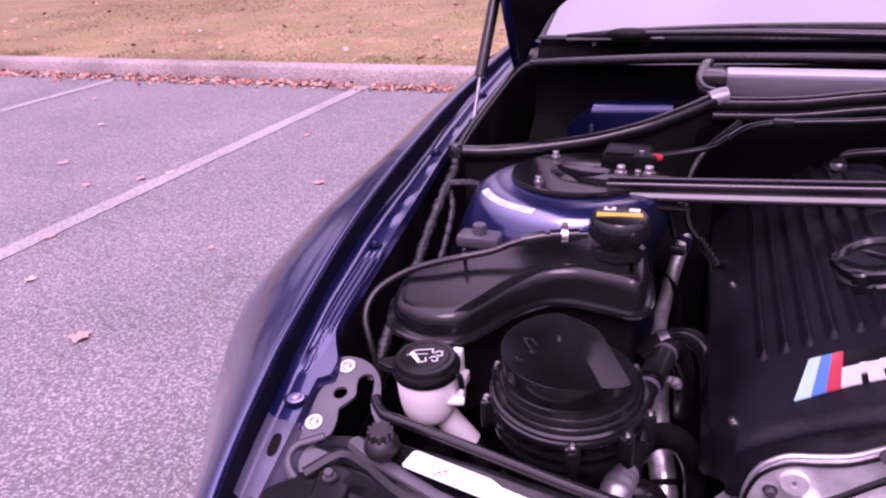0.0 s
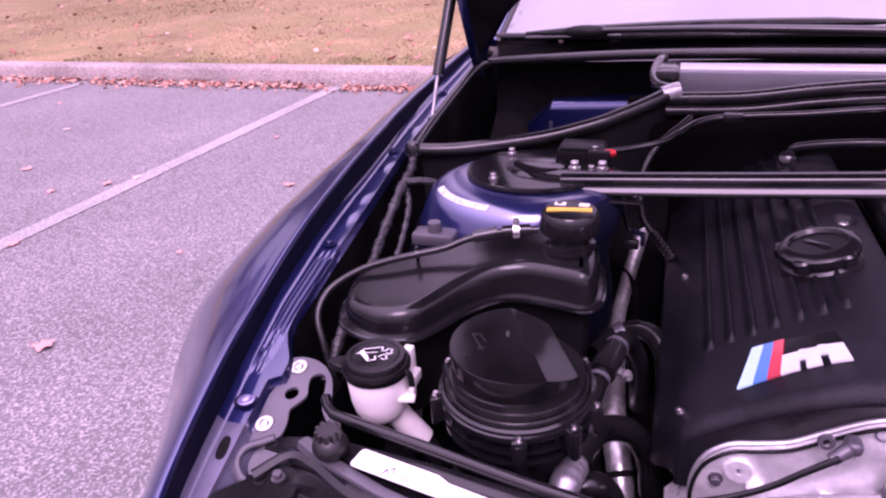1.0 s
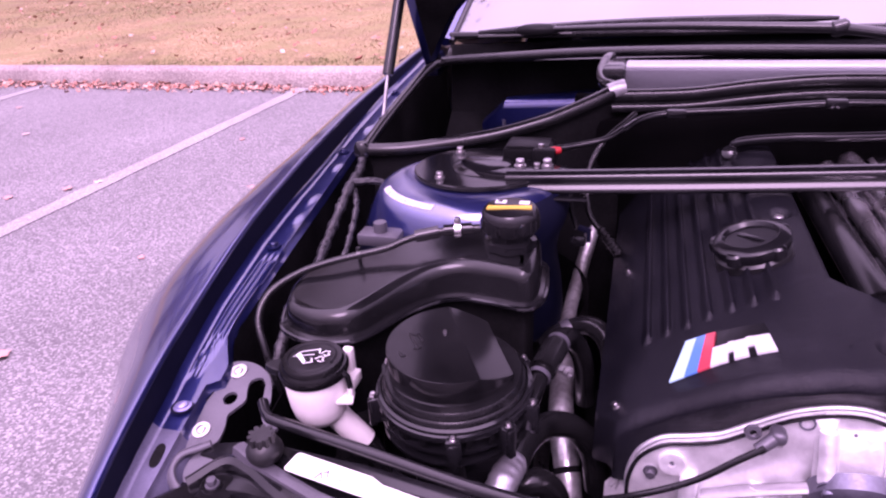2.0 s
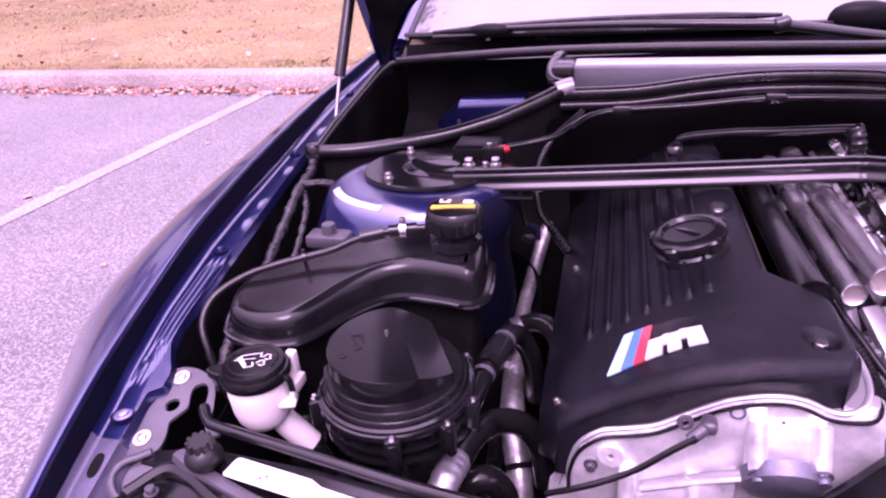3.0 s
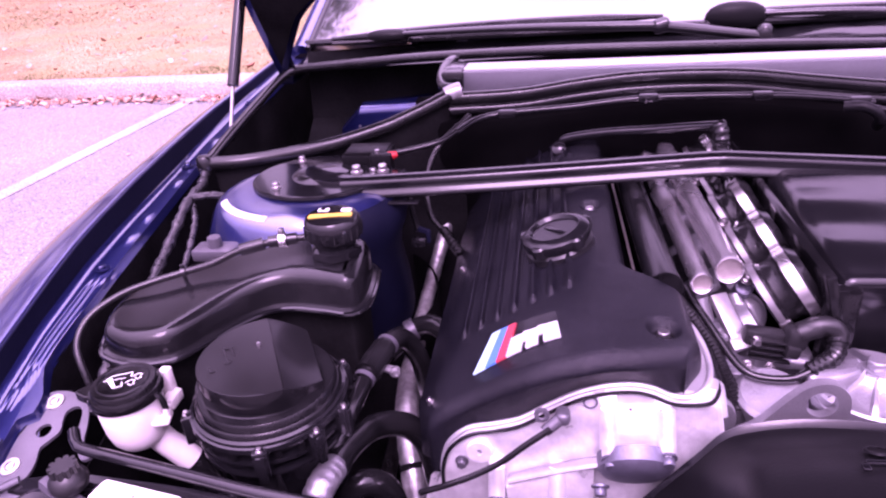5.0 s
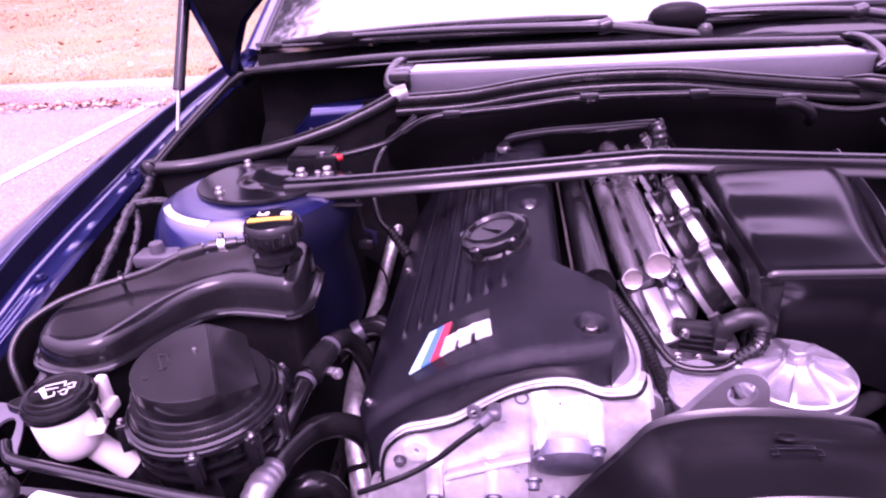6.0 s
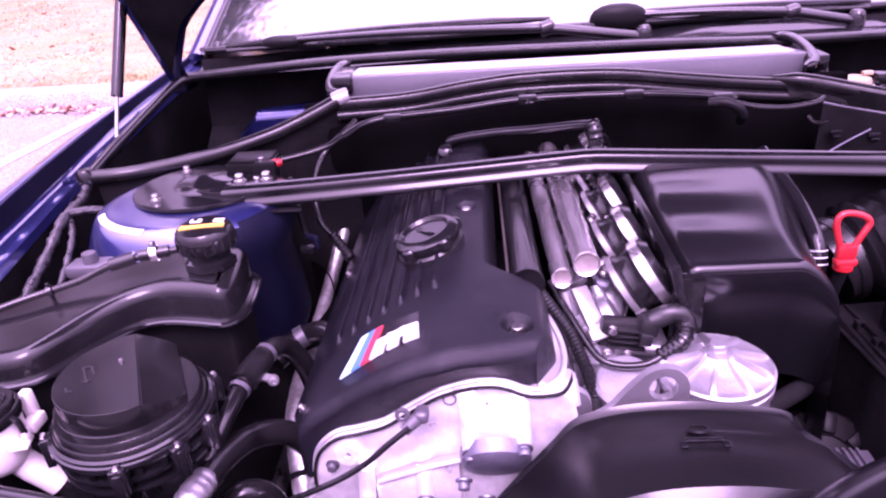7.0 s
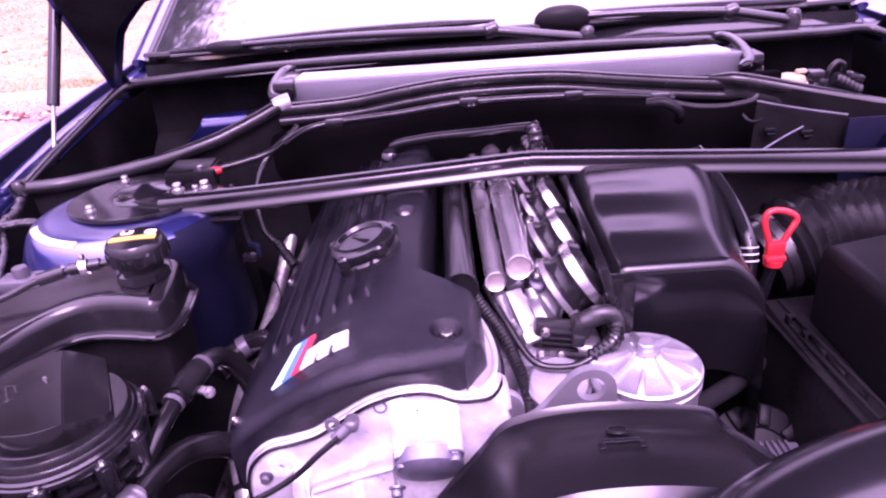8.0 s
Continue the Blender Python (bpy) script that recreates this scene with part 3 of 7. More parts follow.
def side(mirror):
    """One front wing: the skin with its rolled edge, the inner rail with its beads, bolts and slot."""
    sx = -1 if mirror else 1
    rows = []
    for y in np.linspace(-0.66, 0.6, 52):
        lz, fx, sz = lerp_table(LIP, y), lerp_table(FLARE, y), lerp_table(SHOULDER, y)
        rz = lerp_table(RAIL, y)
        lx, xo = lerp_table(LIP_OUT, y), lerp_table(RAIL_OUT, y)
        sec = [(-xo + 0.001, rz - 0.006), (-xo, rz + 0.004), (-xo - 0.001, rz + 0.3 * (lz - rz)), (-lx + 0.004, lz - 0.008), (-lx + 0.0035, lz - 0.004), (-lx + 0.003, lz - 0.002), (-lx + 0.0015, lz - 0.0002), (-lx - 0.001, lz), (-lx - 0.006, lz - 0.002)]
        for k in range(1, 13):
            w = k / 12
            sec.append((-lx - 0.006 - (fx - lx - 0.006) * w, lz - 0.002 + (sz - lz + 0.002) * (0.25 * w + 0.75 * w * w)))
        sec += [(-fx - 0.006, sz - 0.012), (-fx - 0.010, sz - 0.03), (-fx - 0.012, sz - 0.10), (-fx, 0.40), (-fx + 0.03, 0.2)]
        rows.append([(sx * x, float(y), z) for x, z in sec])
    # gutter wall split off so its deep shade can be painted on
    part("wing_gutter", sheet([row[:5] for row in rows], 0.001), PAINT_SHADED, car, "gutter inside the wing edge with its shade painted in dark blue", 50)
    part("fender", sheet([row[4:] for row in rows], 0.0012), PAINT, car, "glossy dark blue front wing", 50)
    rows = []
    for y in np.linspace(-0.585, 0.6, 160):
        rz, xo, xi = lerp_table(RAIL, y), lerp_table(RAIL_OUT, y), lerp_table(RAIL_IN, y)
        fold = 1 if y < -0.446 else 0
        row = []
        for k, u in enumerate(np.linspace(0, 1, 41)):
            x = -xo + (xo - xi) * u
            bead, w = 0.0, (x + xo) / (xo - 0.703)
            if -0.44 < y < -0.26:
                bead = 0.0024 * sum(math.cos(min(1, abs((w - c) / 0.085)) * math.pi / 2) ** 2 for c in (0.44, 0.63, 0.82)) * min(1, (y + 0.44) / 0.01, (-0.26 - y) / 0.02)
            for yc in (-0.18, -0.13, -0.03, 0.12):
                bead += 0.0024 * math.exp(-((y - yc) / 0.012) ** 2 - ((u - 0.62) / 0.2) ** 2)
            bead += 0.007 * max(0, 1 - u / 0.34) ** 2
            row.append((sx * x, float(y), rz + bead - (0.004 if u == 1 else 0)))
        row.append((sx * (0.002 - xi), float(y), rz - 0.008))
        row.append((sx * (0.003 - xi + 0.011 * fold), float(y), rz - 0.010 - 0.012 * fold))
        rows.append(row)
    rail = part("wing_rail", sheet(rows[11:]), PAINT, car, "blue inner wing rail with pressed beads and bolts", 60)
    # front end greyer and duller than the rest of the rail
    part("rail_end", sheet(rows[:12]), RAIL_DULL, rail, "dull grey front end of the rail", 60)
    # inner wing wall blackened to hold the bay's shade
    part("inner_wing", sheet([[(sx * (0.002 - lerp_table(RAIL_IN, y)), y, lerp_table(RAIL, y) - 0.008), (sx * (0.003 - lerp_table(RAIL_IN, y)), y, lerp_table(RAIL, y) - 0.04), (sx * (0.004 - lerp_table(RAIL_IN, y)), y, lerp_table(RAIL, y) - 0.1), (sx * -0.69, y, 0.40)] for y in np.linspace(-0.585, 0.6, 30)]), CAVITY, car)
    # flat ring whose dark colour gives the shade of a bolt recess
    part("recess", lathe([(0.0085, 0.0006), (0.0115, 0.0006)], 24, Matrix.Translation((sx * -0.702, -0.478, lerp_table(RAIL, -0.478) + 0.001))), PAINT_SHADED, rail, "flat ring painted with the shade of the bolt recess")
    for y, bx in ((-0.478, 0.702), (-0.245, 0.7215), (0.024, 0.741), (0.296, 0.750)):
        piece("bolt", BOLT_PAINT if y > -0.4 else BOLT_FRONT, Matrix.Translation((-sx * bx, y, lerp_table(RAIL, y) + 0.001)), rail)
    curve = lambda v: math.copysign(abs(v) ** 0.75, v)
    lean = Matrix(((1, 0, 0, 0), (0, 1, 0, 0), (0, 0.2, 1, 0.716 + 0.2 * 0.533), (0, 0, 0, 1)))
    part("slot", plate([(sx * (-0.695 + 0.0052 * curve(math.cos(w)) - 0.17 * 0.012 * curve(math.sin(w))), -0.530 + 0.012 * curve(math.sin(w))) for w in np.linspace(0, 2 * math.pi, 21)[:-1]], 0.0008, 0.0016, 0, lean), CAVITY, rail)


BOLT_FRONT = mesh_of("bolt", lathe([(0, 0.0042), (0.0035, 0.004), (0.0052, 0.003), (0.0058, 0.0012), (0.0085, 0.0008), (0.0085, 0), (0, 0)], 24), BOLT_PALE)
BOLT_PAINT = mesh_of("bolt", hexbolt(0.0055, 0.004, 1.7), PAINT)
side(False)
side(True)

# bay: floor, firewall, inner aprons, radiator panel; their deep shade is painted in black
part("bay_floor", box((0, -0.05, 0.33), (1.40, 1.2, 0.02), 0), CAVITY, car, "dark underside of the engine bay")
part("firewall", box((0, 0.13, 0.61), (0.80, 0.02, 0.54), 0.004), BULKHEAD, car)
# cowl floor: blue paint in shade, put in as black
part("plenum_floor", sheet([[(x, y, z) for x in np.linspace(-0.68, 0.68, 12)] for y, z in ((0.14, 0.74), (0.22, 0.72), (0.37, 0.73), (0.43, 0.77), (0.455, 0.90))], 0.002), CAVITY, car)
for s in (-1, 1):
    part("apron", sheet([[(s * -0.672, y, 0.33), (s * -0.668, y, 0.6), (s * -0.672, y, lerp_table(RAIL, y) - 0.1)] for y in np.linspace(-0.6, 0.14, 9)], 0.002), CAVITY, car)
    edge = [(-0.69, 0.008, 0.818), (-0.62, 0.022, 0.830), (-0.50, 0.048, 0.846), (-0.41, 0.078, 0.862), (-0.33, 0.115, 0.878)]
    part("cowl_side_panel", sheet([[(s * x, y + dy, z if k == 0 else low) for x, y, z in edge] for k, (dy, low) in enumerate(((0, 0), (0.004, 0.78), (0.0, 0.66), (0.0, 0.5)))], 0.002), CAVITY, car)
    # blue painted pressing behind the cowl partition
    press = plate([(s * -0.60, 0.36), (s * -0.55, 0.322), (s * -0.375, 0.312), (s * -0.365, 0.40), (s * -0.60, 0.40)], 0.70, 0.829, 0.016, seg=4)
    for v in press.verts:
        v.co.z -= 0.05 * smooth((abs(v.co.x) - 0.53) / 0.07) if v.co.z > 0.75 else 0
    if s > 0:
        part("cowl_pressing", join(press, box((s * -0.44, 0.385, 0.74), (0.28, 0.04, 0.05), 0.01)), PAINT, car, "blue painted pressing inside the cowl")
    part("stud", lathe([(0, 0.03), (0.003, 0.03), (0.003, 0), (0, 0)], 10, Matrix.Translation((s * -0.545, 0.30, 0.76))), STEEL_DARK, car)

# strut towers
for s in (-1, 1):
    c = (-0.508, -0.055) if s < 0 else (0.61, 0.0)
    m = Matrix.Translation((c[0], c[1], 0)) @ Matrix.Rotation(radians(2), 4, "X")
    body = lathe([(0.0, 0.822), (0.085, 0.822), (0.096, 0.8212), (0.104, 0.8192), (0.110, 0.8158), (0.115, 0.8110), (0.119, 0.8048), (0.123, 0.7960), (0.128, 0.784), (0.134, 0.768), (0.140, 0.752), (0.152, 0.715), (0.163, 0.66), (0.166, 0.62)], 72)
    for v in body.verts:
        v.co.x *= 1.12 if v.co.x * s > 0 else 1.0 - 0.3 * smooth((0.80 - v.co.z) / 0.08)
        v.co.y *= 0.88 if v.co.y < 0 else 1.0
    body.transform(m)
    # blue foot of the tower, painted black for deep shade
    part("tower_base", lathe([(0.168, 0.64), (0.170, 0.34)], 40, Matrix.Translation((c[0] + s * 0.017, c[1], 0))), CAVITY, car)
    # lower and engine-side faces split off to carry painted bay shade
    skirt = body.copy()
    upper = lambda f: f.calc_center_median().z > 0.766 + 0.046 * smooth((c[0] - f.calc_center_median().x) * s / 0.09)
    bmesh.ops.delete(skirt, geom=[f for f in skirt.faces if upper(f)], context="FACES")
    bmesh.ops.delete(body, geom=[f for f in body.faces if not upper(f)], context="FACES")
    tower = part("strut_tower", body, PAINT_LIFTED, car, "blue painted suspension tower", 60)
    part("tower_shaded_part", skirt, PAINT_SHADED, tower, "lower and engine side of the tower with shade painted in", 60)
    part("tower_plate", plate(rounded([(c[0] + 0.088 * math.cos(a) * (1.12 if math.cos(a) * s < 0 else 1.0), c[1] + 0.080 * math.sin(a)) for a in np.linspace(0, 6.28, 17)[:-1]], 3),
                              0.822, 0.8275, 0.002), BLACK_PAINT, tower, "black steel reinforcement plate")
    for x, y in ((-0.548, 0.0), (-0.549, -0.103), (-0.429, -0.057)):
        piece("bolt", BOLT, Matrix.Translation((c[0] - s * (x + 0.508), c[1] + y + 0.055, 0.8275)) @ Matrix.Scale(0.8, 4), tower)
    if s < 0:
        shoulder = [(0.1010, 0.8208), (0.1040, 0.8196), (0.1070, 0.8184), (0.1095, 0.8168)]
        strip = sheet([[(r * math.cos(a) * (1.12 if math.cos(a) < 0 else 1.0), 0.88 * r * math.sin(a), z) for a in np.linspace(radians(202), radians(255), 17)] for r, z in shoulder], 0.0008)
        strip.transform(m)
        part("label_strip", strip, FADED, tower, "faded pale label strip on the shoulder")
    part("bearing_cap", lathe([(0, 0.8345), (0.03, 0.8345), (0.04, 0.831), (0.044, 0.8275)], 32, Matrix.Translation((c[0] - s * 0.008, c[1] + 0.005, 0))), BLACK_PAINT, tower)

# cowl: partition seals, cabin filter box, wiper tray
WELL = [(-0.70, 0.005, 0.825), (-0.66, 0.010, 0.8245), (-0.62, 0.020, 0.8255), (-0.56, 0.032, 0.832), (-0.50, 0.045, 0.841), (-0.44, 0.062, 0.855), (-0.41, 0.075, 0.864), (-0.375, 0.092, 0.876), (-0.345, 0.108, 0.888)]
FRONT = [(-0.345, 0.112, 0.8820), (-0.24, 0.122, 0.8830), (-0.15, 0.124, 0.8940), (-0.06, 0.124, 0.9010), (0.06, 0.124, 0.8990), (0.16, 0.122, 0.8870), (0.25, 0.12, 0.8760), (0.33, 0.115, 0.8690)]
part("partition_seal", tube(WELL, 0.0105, 14), RUBBER, car, "thick black rubber seal")
part("partition_seal", tube(FRONT, 0.0098, 14), RUBBER, car)
part("partition_seal", tube([(x, y - 0.008, z - 0.016) for x, y, z in FRONT], 0.008, 12), RUBBER, car)
part("partition_seal", tube([(0.29, 0.118, 0.880), (0.33, 0.108, 0.876), (0.37, 0.10, 0.868), (0.45, 0.08, 0.850), (0.54, 0.06, 0.830), (0.62, 0.04, 0.812), (0.70, 0.01, 0.80)], lambda w: 0.004 + 0.0075 * min(1, w * 8), 14), RUBBER, car)
part("seal_skirt", sheet([[(x, y - d, z - h) for x, y, z in ((0.31, 0.11, 0.876), (0.37, 0.10, 0.866), (0.45, 0.08, 0.848), (0.54, 0.06, 0.828), (0.62, 0.04, 0.81))] for d, h in ((0.002, 0.008), (0.008, 0.013), (0.009, 0.020))], 0.002), RUBBER, car)
part("inner_panel", box((0.525, 0.020, 0.785), (0.15, 0.004, 0.10), 0.001), PAINT_SHADED, car, "blue inner panel in the shaded paint")
part("rear_seal", tube([(-0.70, 0.005, 0.824), (-0.703, 0.10, 0.838), (-0.700, 0.22, 0.858), (-0.692, 0.33, 0.878), (-0.665, 0.36, 0.885), (-0.56, 0.335, 0.896),
                        (-0.40, 0.305, 0.908), (-0.2, 0.29, 0.912), (0, 0.285, 0.910), (0.2, 0.29, 0.904), (0.4, 0.305, 0.894), (0.56, 0.335, 0.887), (0.665, 0.36, 0.880), (0.70, 0.22, 0.858), (0.70, 0.005, 0.824)], 0.0085, 12), RUBBER, car, "black rubber seal round the cowl")
for s in (-1, 1):
    part("seal_riser", tube([(s * 0.335, 0.118, 0.893), (s * 0.358, 0.145, 0.893), (s * 0.366, 0.18, 0.900), (s * 0.362, 0.23, 0.910), (s * 0.352, 0.285, 0.908)], lambda w: 0.0035 + 0.005 * min(1, 10 * w, 10 * (1 - w)), 14), GLOSS_PLASTIC, car)
part("tape", tube([(-0.350, 0.108, 0.888), (-0.338, 0.112, 0.892), (-0.328, 0.115, 0.894)], 0.0118, 14, 4), SILVER_TAPE, car, "silver tape wrapped round the seal joint")
part("seal_end", lathe([(0, 0.013), (0.009, 0.012), (0.013, 0.006), (0.013, -0.008), (0, -0.010)], 16, Matrix.Translation((-0.70, 0.003, 0.826))), PLASTIC, car)
TIP = Matrix(((1, 0, 0, 0), (0, 1, 0, 0), (-0.009, -0.06, 1, 0.0105), (0, 0, 0, 1)))
shell = box((0.012, 0.203, 0.881), (0.70, 0.066, 0.048), 0.003)
shell.transform(TIP)
# lid top: sky reflection put into the colour as a paler grey
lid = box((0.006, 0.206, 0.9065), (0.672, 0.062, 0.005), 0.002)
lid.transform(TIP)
filt = part("filter_box", shell, GREY_PANEL, car, "long grey cabin filter housing")
part("box_lid", lid, LID_SHEEN, filt, "lid with its sky reflection painted in as pale grey")
part("box_end", box((-0.347, 0.20, 0.897), (0.035, 0.08, 0.03), 0.006), PLASTIC, filt)
part("box_end", box((0.372, 0.20, 0.885), (0.035, 0.08, 0.03), 0.006), PLASTIC, filt)
rows = []
for x in np.linspace(-0.40, 0.36, 30):
    z = float(np.interp(x, [p[0] for p in FRONT], [p[2] for p in FRONT]))
    rows.append([(x, 0.13, z - 0.012), (x, 0.108, z - 0.03), (x, 0.10, z - 0.034), (x, 0.098, z - 0.045), (x, 0.10, z - 0.09), (x, 0.12, 0.70)])
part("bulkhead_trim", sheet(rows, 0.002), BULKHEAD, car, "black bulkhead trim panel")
rows = []
for u in np.linspace(-1, 1, 25):
    x = 0.70 * u
    y0 = 0.285 + 0.09 * abs(u) ** 2.2
    z0 = 0.909 - 0.026 * abs(u) ** 2
    rise = 0.017 * smooth((u - 0.2) / 0.25)
    rows.append([(x, y0, z0 - 0.004), (x, y0 + 0.03, z0 + 0.003), (x, y0 + 0.055, z0 - 0.004), (x, y0 + 0.07, z0 - 0.016), (x, y0 + 0.12, z0 - 0.004 + rise), (x, y0 + 0.14, z0 + 0.006 + rise)])
part("wiper_tray", sheet(rows, 0.003), PLASTIC, car, "black plastic scuttle panel below the windscreen")


def glass_point(u, v):
    """The windscreen: u from side to side, v up the slope."""
    x = u * (0.69 - 0.10 * v)
    y = 0.405 + 0.085 * abs(u) ** 2.2 + 0.72 * v
    z = 0.922 - 0.012 * abs(u) ** 2 + 0.43 * v + 0.03 * math.sin(math.pi * min(1, v)) * (1 - u * u)
    return x, y, z


glass = part("windscreen", sheet([[glass_point(u, v) for u in np.linspace(-1, 1, 33)] for v in np.linspace(0, 1, 13)], 0.004), GLASS, car, "windscreen reflecting the bright sky")
for s in (-1, 1):
    part("screen_pillar", tube([glass_point(s * 1.012, v) for v in np.linspace(-0.02, 1, 8)], 0.018, 10, flat=0.6), PAINT, car)
    part("screen_trim", tube([glass_point(s * 0.99, v) for v in np.linspace(-0.02, 1, 8)], 0.007, 8), PLASTIC, car)
part("screen_trim", tube([(x, y - 0.004, z + 0.002) for x, y, z in (glass_point(u, 0.0) for u in np.linspace(-1, 1, 17))], 0.007, 8), RUBBER, car)
part("roof", sheet([[(u * (0.60 - 0.0 * v), 1.12 + v, 1.352 + 0.03 * math.sin(math.pi * (0.5 + 0.5 * v)) - 0.03 * u * u) for u in np.linspace(-1, 1, 13)] for v in np.linspace(0, 1.2, 5)], 0.01), PAINT, car)
for s in (-1, 1):
    part("cabin_side", sheet([[(s * 0.60, 1.13, 1.335), (s * 0.60, 1.5, 1.35), (s * 0.60, 1.9, 1.35), (s * 0.60, 2.3, 1.33)], [(s * 0.74, 0.60, 0.90), (s * 0.74, 1.2, 0.92), (s * 0.74, 1.9, 0.93), (s * 0.74, 2.6, 0.93)]], 0.01), GLASS, car, "dark side window glass")
    part("door", sheet([[(s * x, y, z) for y in (0.6, 1.2, 1.9, 2.4)] for x, z in ((0.74, 0.90), (0.85, 0.84), (0.88, 0.6), (0.85, 0.22))], 0.02), PAINT, car)
    wheel = part("wheel", tube([(s * 0.84, 0, 0.32), (s * 0.64, 0, 0.32)], 0.22, 32, 1), STEEL, car)
    part("tyre", lathe([(0.22, 0.1), (0.30, 0.11), (0.32, 0.08), (0.32, -0.08), (0.30, -0.11), (0.22, -0.1), (0.22, 0.1)], 48, aim((s * 0.74, 0, 0.32), (1, 0, 0))), RUBBER, wheel)
rows = []
for y, w, top, low in ((2.35, 0.85, 0.93, 0.22), (2.7, 0.85, 1.0, 0.22), (3.0, 0.84, 1.0, 0.24), (3.3, 0.80, 0.97, 0.28), (3.45, 0.74, 0.90, 0.34), (3.5, 0.70, 0.70, 0.40)):
    rows.append([(-w + 0.04, y, low), (-w, y, 0.45), (-w, y, 0.68), (-w + 0.06, y, top - 0.10), (-w + 0.16, y, top - 0.01), (0, y, top), (w - 0.16, y, top - 0.01), (w - 0.06, y, top - 0.10), (w, y, 0.68), (w, y, 0.45), (w - 0.04, y, low)])
part("rear_body", sheet(rows, 0.004), PAINT, car, "", 50)
part("rear_bumper", sheet([[(x, 3.42 + 0.10 * (1 - (x / 0.8) ** 2) + d, z) for x in np.linspace(-0.8, 0.8, 17)] for d, z in ((0.0, 0.66), (0.03, 0.58), (0.03, 0.42), (-0.02, 0.26))], 0.004), PAINT, car)
part("rear_window", sheet([[(u * w, y, z) for u in np.linspace(-1, 1, 9)] for y, z, w in ((2.25, 1.33, 0.58), (2.5, 1.18, 0.64), (2.72, 1.0, 0.70))], 0.004), GLASS, car, "dark rear window")
for s in (-1, 1):
    wheel = part("wheel", tube([(s * 0.84, 2.73, 0.32), (s * 0.64, 2.73, 0.32)], 0.22, 32, 1), STEEL, car)
    part("tyre", lathe([(0.22, 0.1), (0.30, 0.11), (0.32, 0.08), (0.32, -0.08), (0.30, -0.11), (0.22, -0.1), (0.22, 0.1)], 48, aim((s * 0.77, 2.73, 0.32), (1, 0, 0))), RUBBER, wheel)
part("cabin_floor", box((0, 1.9, 0.26), (1.5, 2.6, 0.04), 0.01), CAVITY, car)
part("bumper", sheet([[(x, -0.66 - 0.08 * (1 - (x / 0.75) ** 2) + d, z) for x in np.linspace(-0.76, 0.76, 21)] for d, z in ((0.06, 0.655), (0.01, 0.64), (-0.02, 0.55), (-0.02, 0.4), (0.03, 0.22))], 0.004), PAINT, car)

# wipers
def wiper(pivot, elbow, tip, blade_a, blade_b, lift, clip):
    """One wiper: pivot cap, arm in two lengths with a joint, blade and the blade's clip."""
    pivot, elbow, tip, blade_a, blade_b = (Vector(v) for v in (pivot, elbow, tip, blade_a, blade_b))
    w = part("wiper_arm", join(tube([pivot, pivot.lerp(elbow, 0.5), elbow], 0.0115, 12, flat=0.75),
                               tube([elbow, elbow.lerp(tip, 0.5) + Vector((0, 0, 0.004)), tip], lambda k: 0.0105 - 0.0045 * k, 12, flat=0.8)), BLACK_PAINT, car, "satin black wiper arm")
    part("pivot_cap", lathe([(0, 0.020), (0.008, 0.019), (0.012, 0.015), (0.0145, 0.006), (0.015, -0.012), (0, -0.014)], 22, Matrix.Translation(pivot)), PLASTIC, w)
    part("joint", lathe([(0, 0.013), (0.009, 0.013), (0.0125, 0.009), (0.0125, -0.009), (0.009, -0.013), (0, -0.013)], 20, aim(elbow, (0.95, 0.1, 0.25))), PLASTIC, w)
    mid = (blade_a + blade_b) / 2
    part("wiper_blade", join(tube([blade_a, mid + Vector((0, 0, lift)), blade_b], lambda k: 0.003 + 0.004 * min(1, 6 * k, 6 * (1 - k)), 8, flat=1.2),
                             tube([blade_a - Vector((0, 0, 0.008)), mid - Vector((0, 0, 0.008)), blade_b - Vector((0, 0, 0.010))], 0.004, 6)), RUBBER, w)
    body = lathe([(0, 0.5), (0.16, 0.49), (0.30, 0.42), (0.42, 0.27), (0.48, 0.08), (0.5, -0.12), (0.47, -0.34), (0.36, -0.47), (0, -0.5)], 20)
    body.transform(Matrix.Translation(tip) @ Matrix.Diagonal((*clip, 1)))
    part("blade_clip", body, SHROUD_BLACK, w)


wiper((0.155, 0.345, 0.909), (-0.012, 0.340, 0.935), (-0.50, 0.412, 0.932), (-0.62, 0.440, 0.924), (0.0, 0.405, 0.940), 0.006, (0.085, 0.034, 0.020))
wiper((0.53, 0.385, 0.904), (0.42, 0.39, 0.926), (0.122, 0.405, 0.936), (-0.045, 0.435, 0.932), (0.58, 0.445, 0.926), 0.004, (0.105, 0.04, 0.044))

# bonnet, raised on two gas struts
def bonnet_point(u, v):
    """u from side to side, v from the rear edge to the nose of the raised bonnet."""
    x = u * (0.705 - 0.04 * v - 0.08 * v * v)
    k = abs(u)
    ear = lerp_table([(0, 0.27), (0.6, 0.255), (0.78, 0.22), (0.86, 0.165), (0.92, 0.09), (0.97, 0.025), (1.0, 0.0)], k)
    a = radians(46)
    s = ear * (1 - v) + v * (1.17 - 0.06 * k * k)
    bulge = 0.035 * (1 - u * u) + 0.03 * math.sin(math.pi * v)
    return x, 0.365 - s * math.cos(a) + bulge * math.sin(a), 0.872 + s * math.sin(a) + bulge * math.cos(a)


